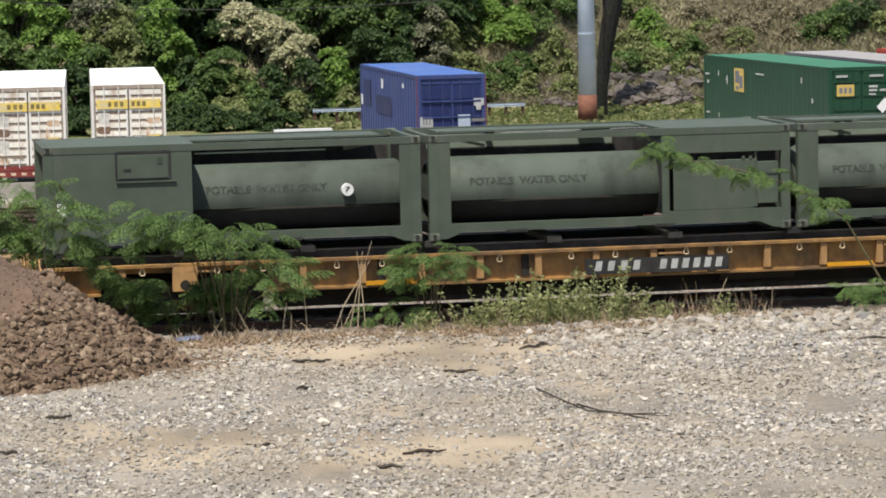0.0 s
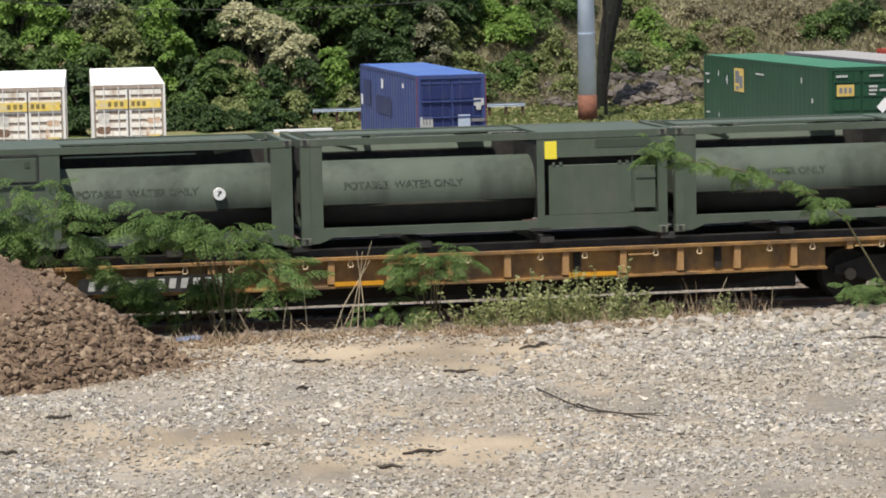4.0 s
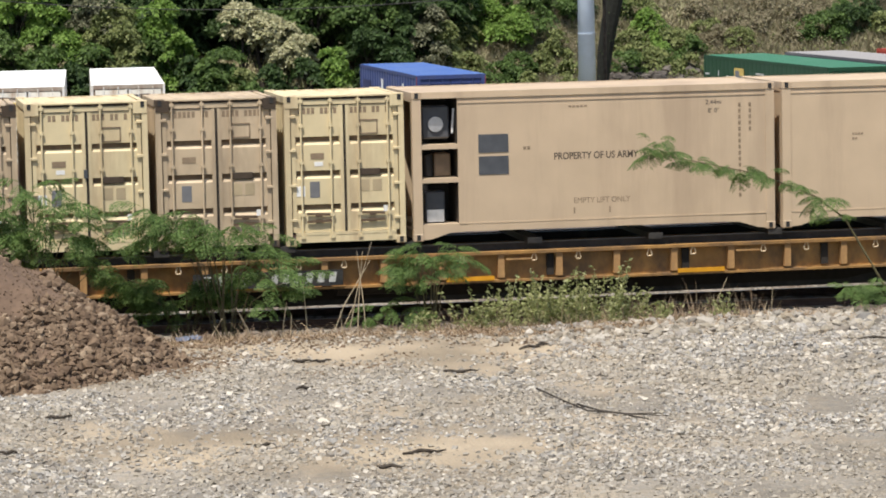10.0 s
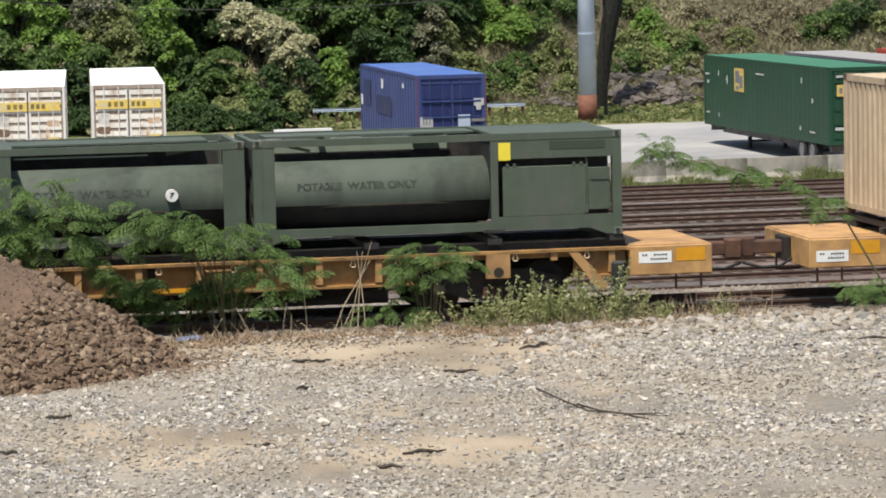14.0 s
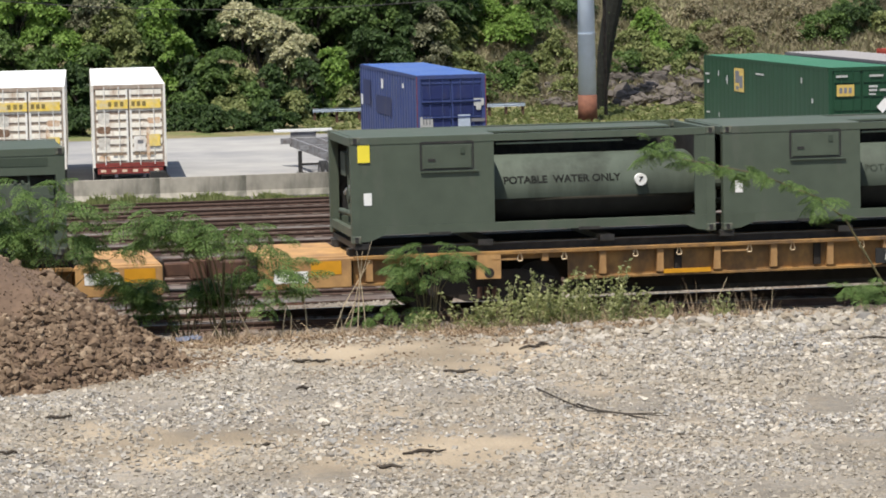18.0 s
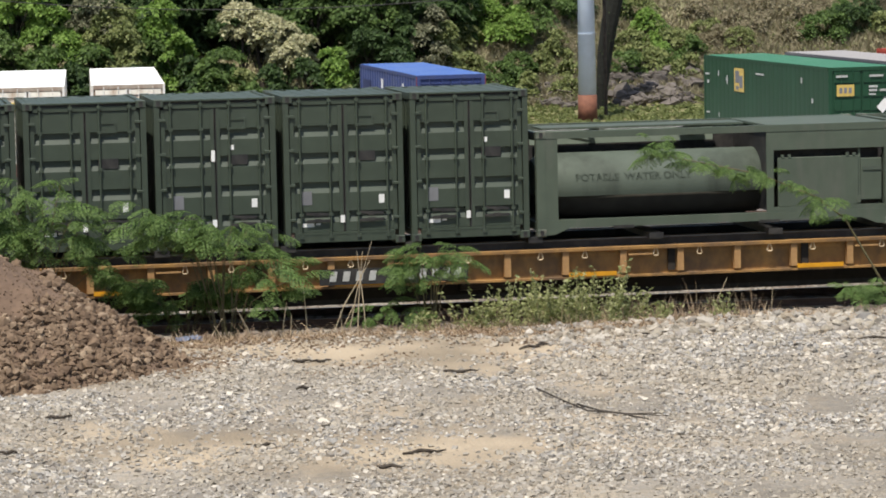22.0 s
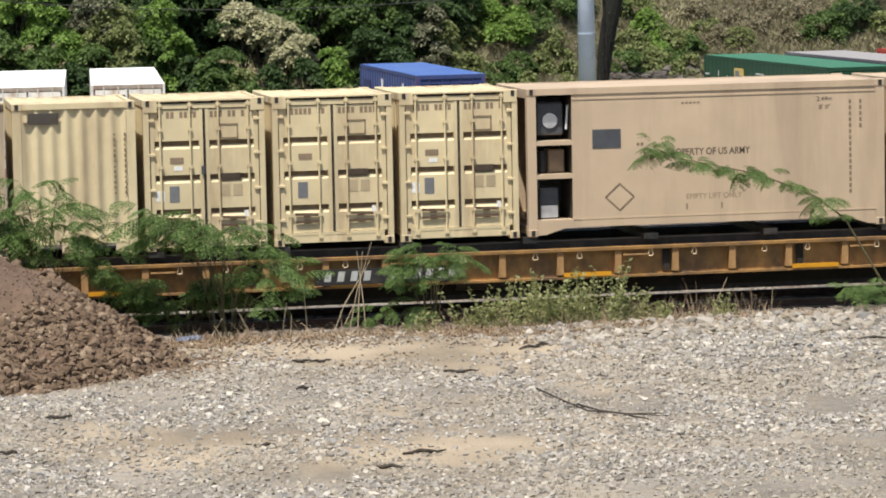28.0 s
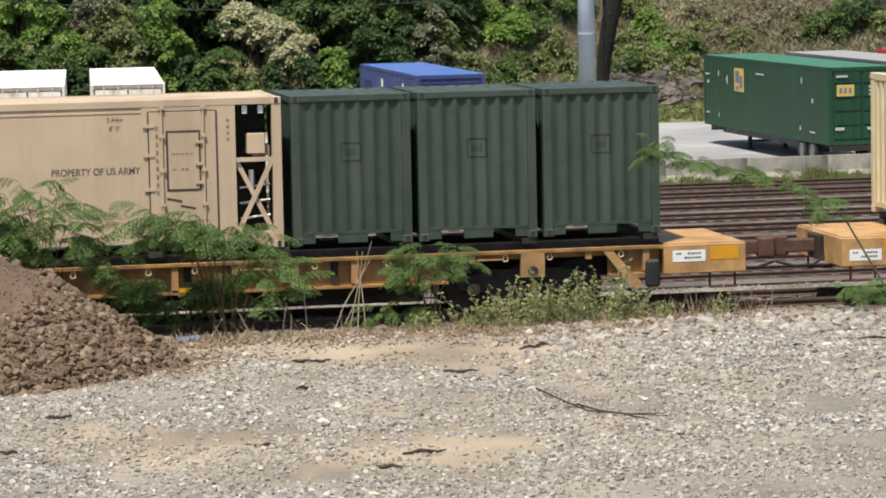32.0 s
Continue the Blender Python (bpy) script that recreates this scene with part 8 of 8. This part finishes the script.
        g = part("gauge", tube(bmesh.new(), (b - 0.78, -0.6 - 0.07, zc + 0.13), (b - 0.78, -0.52, zc + 0.13), 0.1, None, 20), WHITE, c, "round white-faced gauge")
        part("gauge_needle", bar((b - 0.81, -0.6 - 0.076, zc + 0.1), (b - 0.75, -0.6 - 0.076, zc + 0.18), 0.02, 0.004), BLACK, g)
        part("gauge_mark", bx(b - 0.81, b - 0.75, -0.6 - 0.075, -0.6 - 0.071, zc + 0.16, zc + 0.18), SLATE, g)
    else:
        part("post_plate", bx(L + 0.155, a, f + 0.012, f + 0.05, 0.271, h - 0.121), m, c)
        part("wall_plate", bx(b, b + 0.12, f + 0.012, f + 0.05, 0.271, h - 0.121), m, c)
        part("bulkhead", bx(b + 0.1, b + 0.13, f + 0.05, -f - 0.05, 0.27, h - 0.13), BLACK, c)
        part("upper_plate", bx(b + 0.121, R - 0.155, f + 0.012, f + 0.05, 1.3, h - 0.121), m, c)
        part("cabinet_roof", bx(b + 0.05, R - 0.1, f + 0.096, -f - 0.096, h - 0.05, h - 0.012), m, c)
        # Black sheet standing for the shade inside the cabinet.
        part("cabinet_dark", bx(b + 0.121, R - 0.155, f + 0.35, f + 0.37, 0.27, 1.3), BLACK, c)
        x0, x1 = b + 0.2, R - 0.6
        d = part("cabinet_door", bx(x0, x1, f + 0.03, f + 0.07, 0.35, 1.17, bevel=0.008), m, c, "plain olive cabinet door")
        for x in (x0 + 0.08, x0 + 0.2, x1 - 0.2, x1 - 0.08):
            part("door_hinge", bx(x - 0.025, x + 0.025, f + 0.02, f + 0.06, 1.171, 1.22), m, d)
        part("lower_plate", bx(b + 0.121, R - 0.155, f + 0.014, f + 0.05, 0.271, 0.35), m, c)
        e = part("small_door", bx(R - 0.56, R - 0.19, f + 0.06, f + 0.1, 0.42, 1.12, bevel=0.008), m, c)
        part("door_bar", bx(R - 0.52, R - 0.19, f + 0.045, f + 0.058, 0.92, 0.98), OLIVE_LIGHT, e)
        part("frame_post", bx(R - 0.6, R - 0.565, f + 0.05, f + 0.1, 0.35, 1.3), m, c)
        if tag:
            part("tag", bx(b + 0.13, b + 0.33, f + 0.003, f + 0.0115, 1.28, 1.57), YELLOW_TAG, c, "yellow tag")
            if torn:
                bm = bmesh.new()
                up = [(0.0, 0.26), (0.3, 0.255), (0.6, 0.22), (0.95, 0.27), (1.3, 0.3)]
                lo = [(0.18, 0.16), (0.4, 0.1), (0.7, 0.06), (1.0, 0.1), (1.28, 0.12)]
                vs = [bm.verts.new((R - 1.55 + px, f + 0.005, 1.28 + pz)) for px, pz in up + lo[::-1]]
                bm.faces.new(vs[::-1])
                bmesh.ops.solidify(bm, geom=list(bm.faces), thickness=0.005)
                part("torn_opening", bm, BLACK, c, "dark torn opening in the upper plate")
                part("torn_flap", sweep([(f - 0.012, 1.3), (f + 0.01, 1.3), (f + 0.01, 1.4), (f - 0.035, 1.36)], "x", R - 1.35, R - 0.3), m, c, "bent flap of plate")
            else:
                part("painted_patch", bx(R - 1.22, R - 0.28, f + 0.0065, f + 0.0115, 1.44, 1.58, bevel=0.002), FOREST, c, "dark painted-over patch")
        part("latch", bx(R - 0.64, R - 0.57, f + 0.02, f + 0.04, 0.38, 0.5), m, c)
        part("top_brace", bar((a + 0.02, f + 0.12, h - 0.06), (a + 0.6, f + 0.12, h - 0.2), 0.05, 0.04), m, c)
        part("top_plate", bx(b - 0.95, b - 0.5, 0.3, 1.1, h - 0.09, h - 0.06), m, c, "olive cross plate")
        part("walkway", bx(a + 0.02, b - 0.02, 0.1, 0.9, h - 0.05, h - 0.02), m, c, "olive walkway plate")
        part("rear_brace", bx(a + 1.0, a + 1.1, -f - 1.2, -f - 0.1, h - 0.1, h - 0.04), m, c)
    return c


TOP = 1.25
OFF = 6.25 / 2


def load(ob, u):
    ob.matrix_basis = pose(u, 0, TOP)
    MOVERS.append((ob, u, TOP))
    return ob


def build_loads():
    A = "olive steel frame with a water tank, closed cabinet and round gauge"
    B = "olive steel frame with a water tank and an equipment cabinet"
    a1 = tank_unit("A", A)
    a2 = tank_unit("A", "olive steel frame with a water tank, gauge and yellow corner tag", True, True, INK_TANK)
    b1 = tank_unit("B", B, True, True)
    b3 = tank_unit("B", "olive steel frame with a water tank and a torn cabinet plate", True, True, None, True)
    b2 = tank_unit("B", B)
    used = set()
    def place(src, u):
        if src not in used:
            used.add(src)
            return load(src, u)
        return load(copy_thing(src, pose(u, 0, TOP)), u)
    # slots: left edges of the four 20 ft spaces on each car
    def slots(k):
        return [CAR_U[k] - 12.5 + 6.25 * i + OFF for i in range(4)]
    s = slots(0)
    place(a1, s[0]), place(b2, s[1]), place(b2, s[2])
    s = slots(1)
    place(a1, s[0]), place(a1, s[1]), place(b1, s[2]), place(b3, s[3])
    s = slots(3)
    place(a2, s[0]), place(a1, s[1]), place(a1, s[2]), place(b1, s[3])
    s = slots(4)
    place(b2, s[2]), place(b1, s[3])
    plant0 = reefer("plant", "smooth tan insulated container with two plates and open machinery bay", 0)
    door0 = reefer("door", "smooth tan insulated container, personnel door, open bay and loose tarpaulin")
    plant1 = reefer("plant", "smooth tan insulated container with one plate and open machinery bay", 1)
    door1 = reefer("door", "smooth tan insulated container, personnel door and cross-braced open bay")
    add_tarp(door0)
    s = slots(2)
    place(plant0, s[2]), place(door0, s[3])
    s = slots(5)
    place(plant1, s[2] - 0.03), place(door1, s[3] + 0.06)
    s = slots(6)
    place(door1, s[2] + 0.065)
    # small containers, three to a 20 ft space
    def six(k):
        return [CAR_U[k] - 12.5 + 2.083 * (i + 0.5) for i in range(6)]
    tl = "tan small container with ribbed double doors and lock rods"
    cl = "cream small container with ribbed double doors and lock rods"
    for i, u in enumerate(six(2)):
        if i in (3, 5):
            place(tricon(CREAM, True, cl, i), u)
        else:
            place(tricon(TAN, True, ("tan small container with ribbed double doors and a grey plate" if i == 2 else tl), i), u)
    us = six(4)
    plain = tricon(FOREST_SIDE, False, "dark green small container with a pleated steel side")
    place(plain, us[0])
    for i, u in enumerate(us[1:]):
        place(tricon(FOREST, True, "dark green small container with ribbed double doors and lock rods", i + 1), u)
    us = [u - 0.055 for u in six(5)]
    place(tricon(CREAM, False, "cream small container with a pleated steel side", 1), us[0])
    place(tricon(TAN, False, "tan small container with a pleated steel side", 2), us[1])
    k = place(tricon(CREAM, False, "cream small container with a scorched patch on its pleated side", 3), us[2])
    part("scorch_mark", bx(-0.72, -0.24, -H8 / 2 + 0.004, -H8 / 2 + 0.013, H8 - 0.34, H8 - 0.16), INK, k, "dark scorched patch")
    for i, u in enumerate(us[3:]):
        place(tricon(CREAM, True, cl, i + 3), u)
    for u in [CAR_U[6] + 12.59 - 2.083 * (i + 0.5) for i in range(3)]:
        place(plain, u)


build_loads()


def motions():
    """The whole train rolls by to the right, slowing a little; its wheels turn with it."""
    times = sorted([0.5 * i for i in range(65)] + [7.6, 7.7, 7.8, 7.9, 8.1, 8.2])
    for ob, u, z in MOVERS:
        walk(ob, [(t, pose(u + rolled(t), 0, z)) for t in times])
    fine = [0.1 * i for i in range(321)]
    turns = [(t, -rolled(t) / 0.42) for t in fine]
    for ob, x in AXLES:
        walk(ob, [(t, Matrix.Translation((x, 0, 0.42)) @ Matrix.Rotation(-a, 4, "Y")) for t, a in turns])


motions()
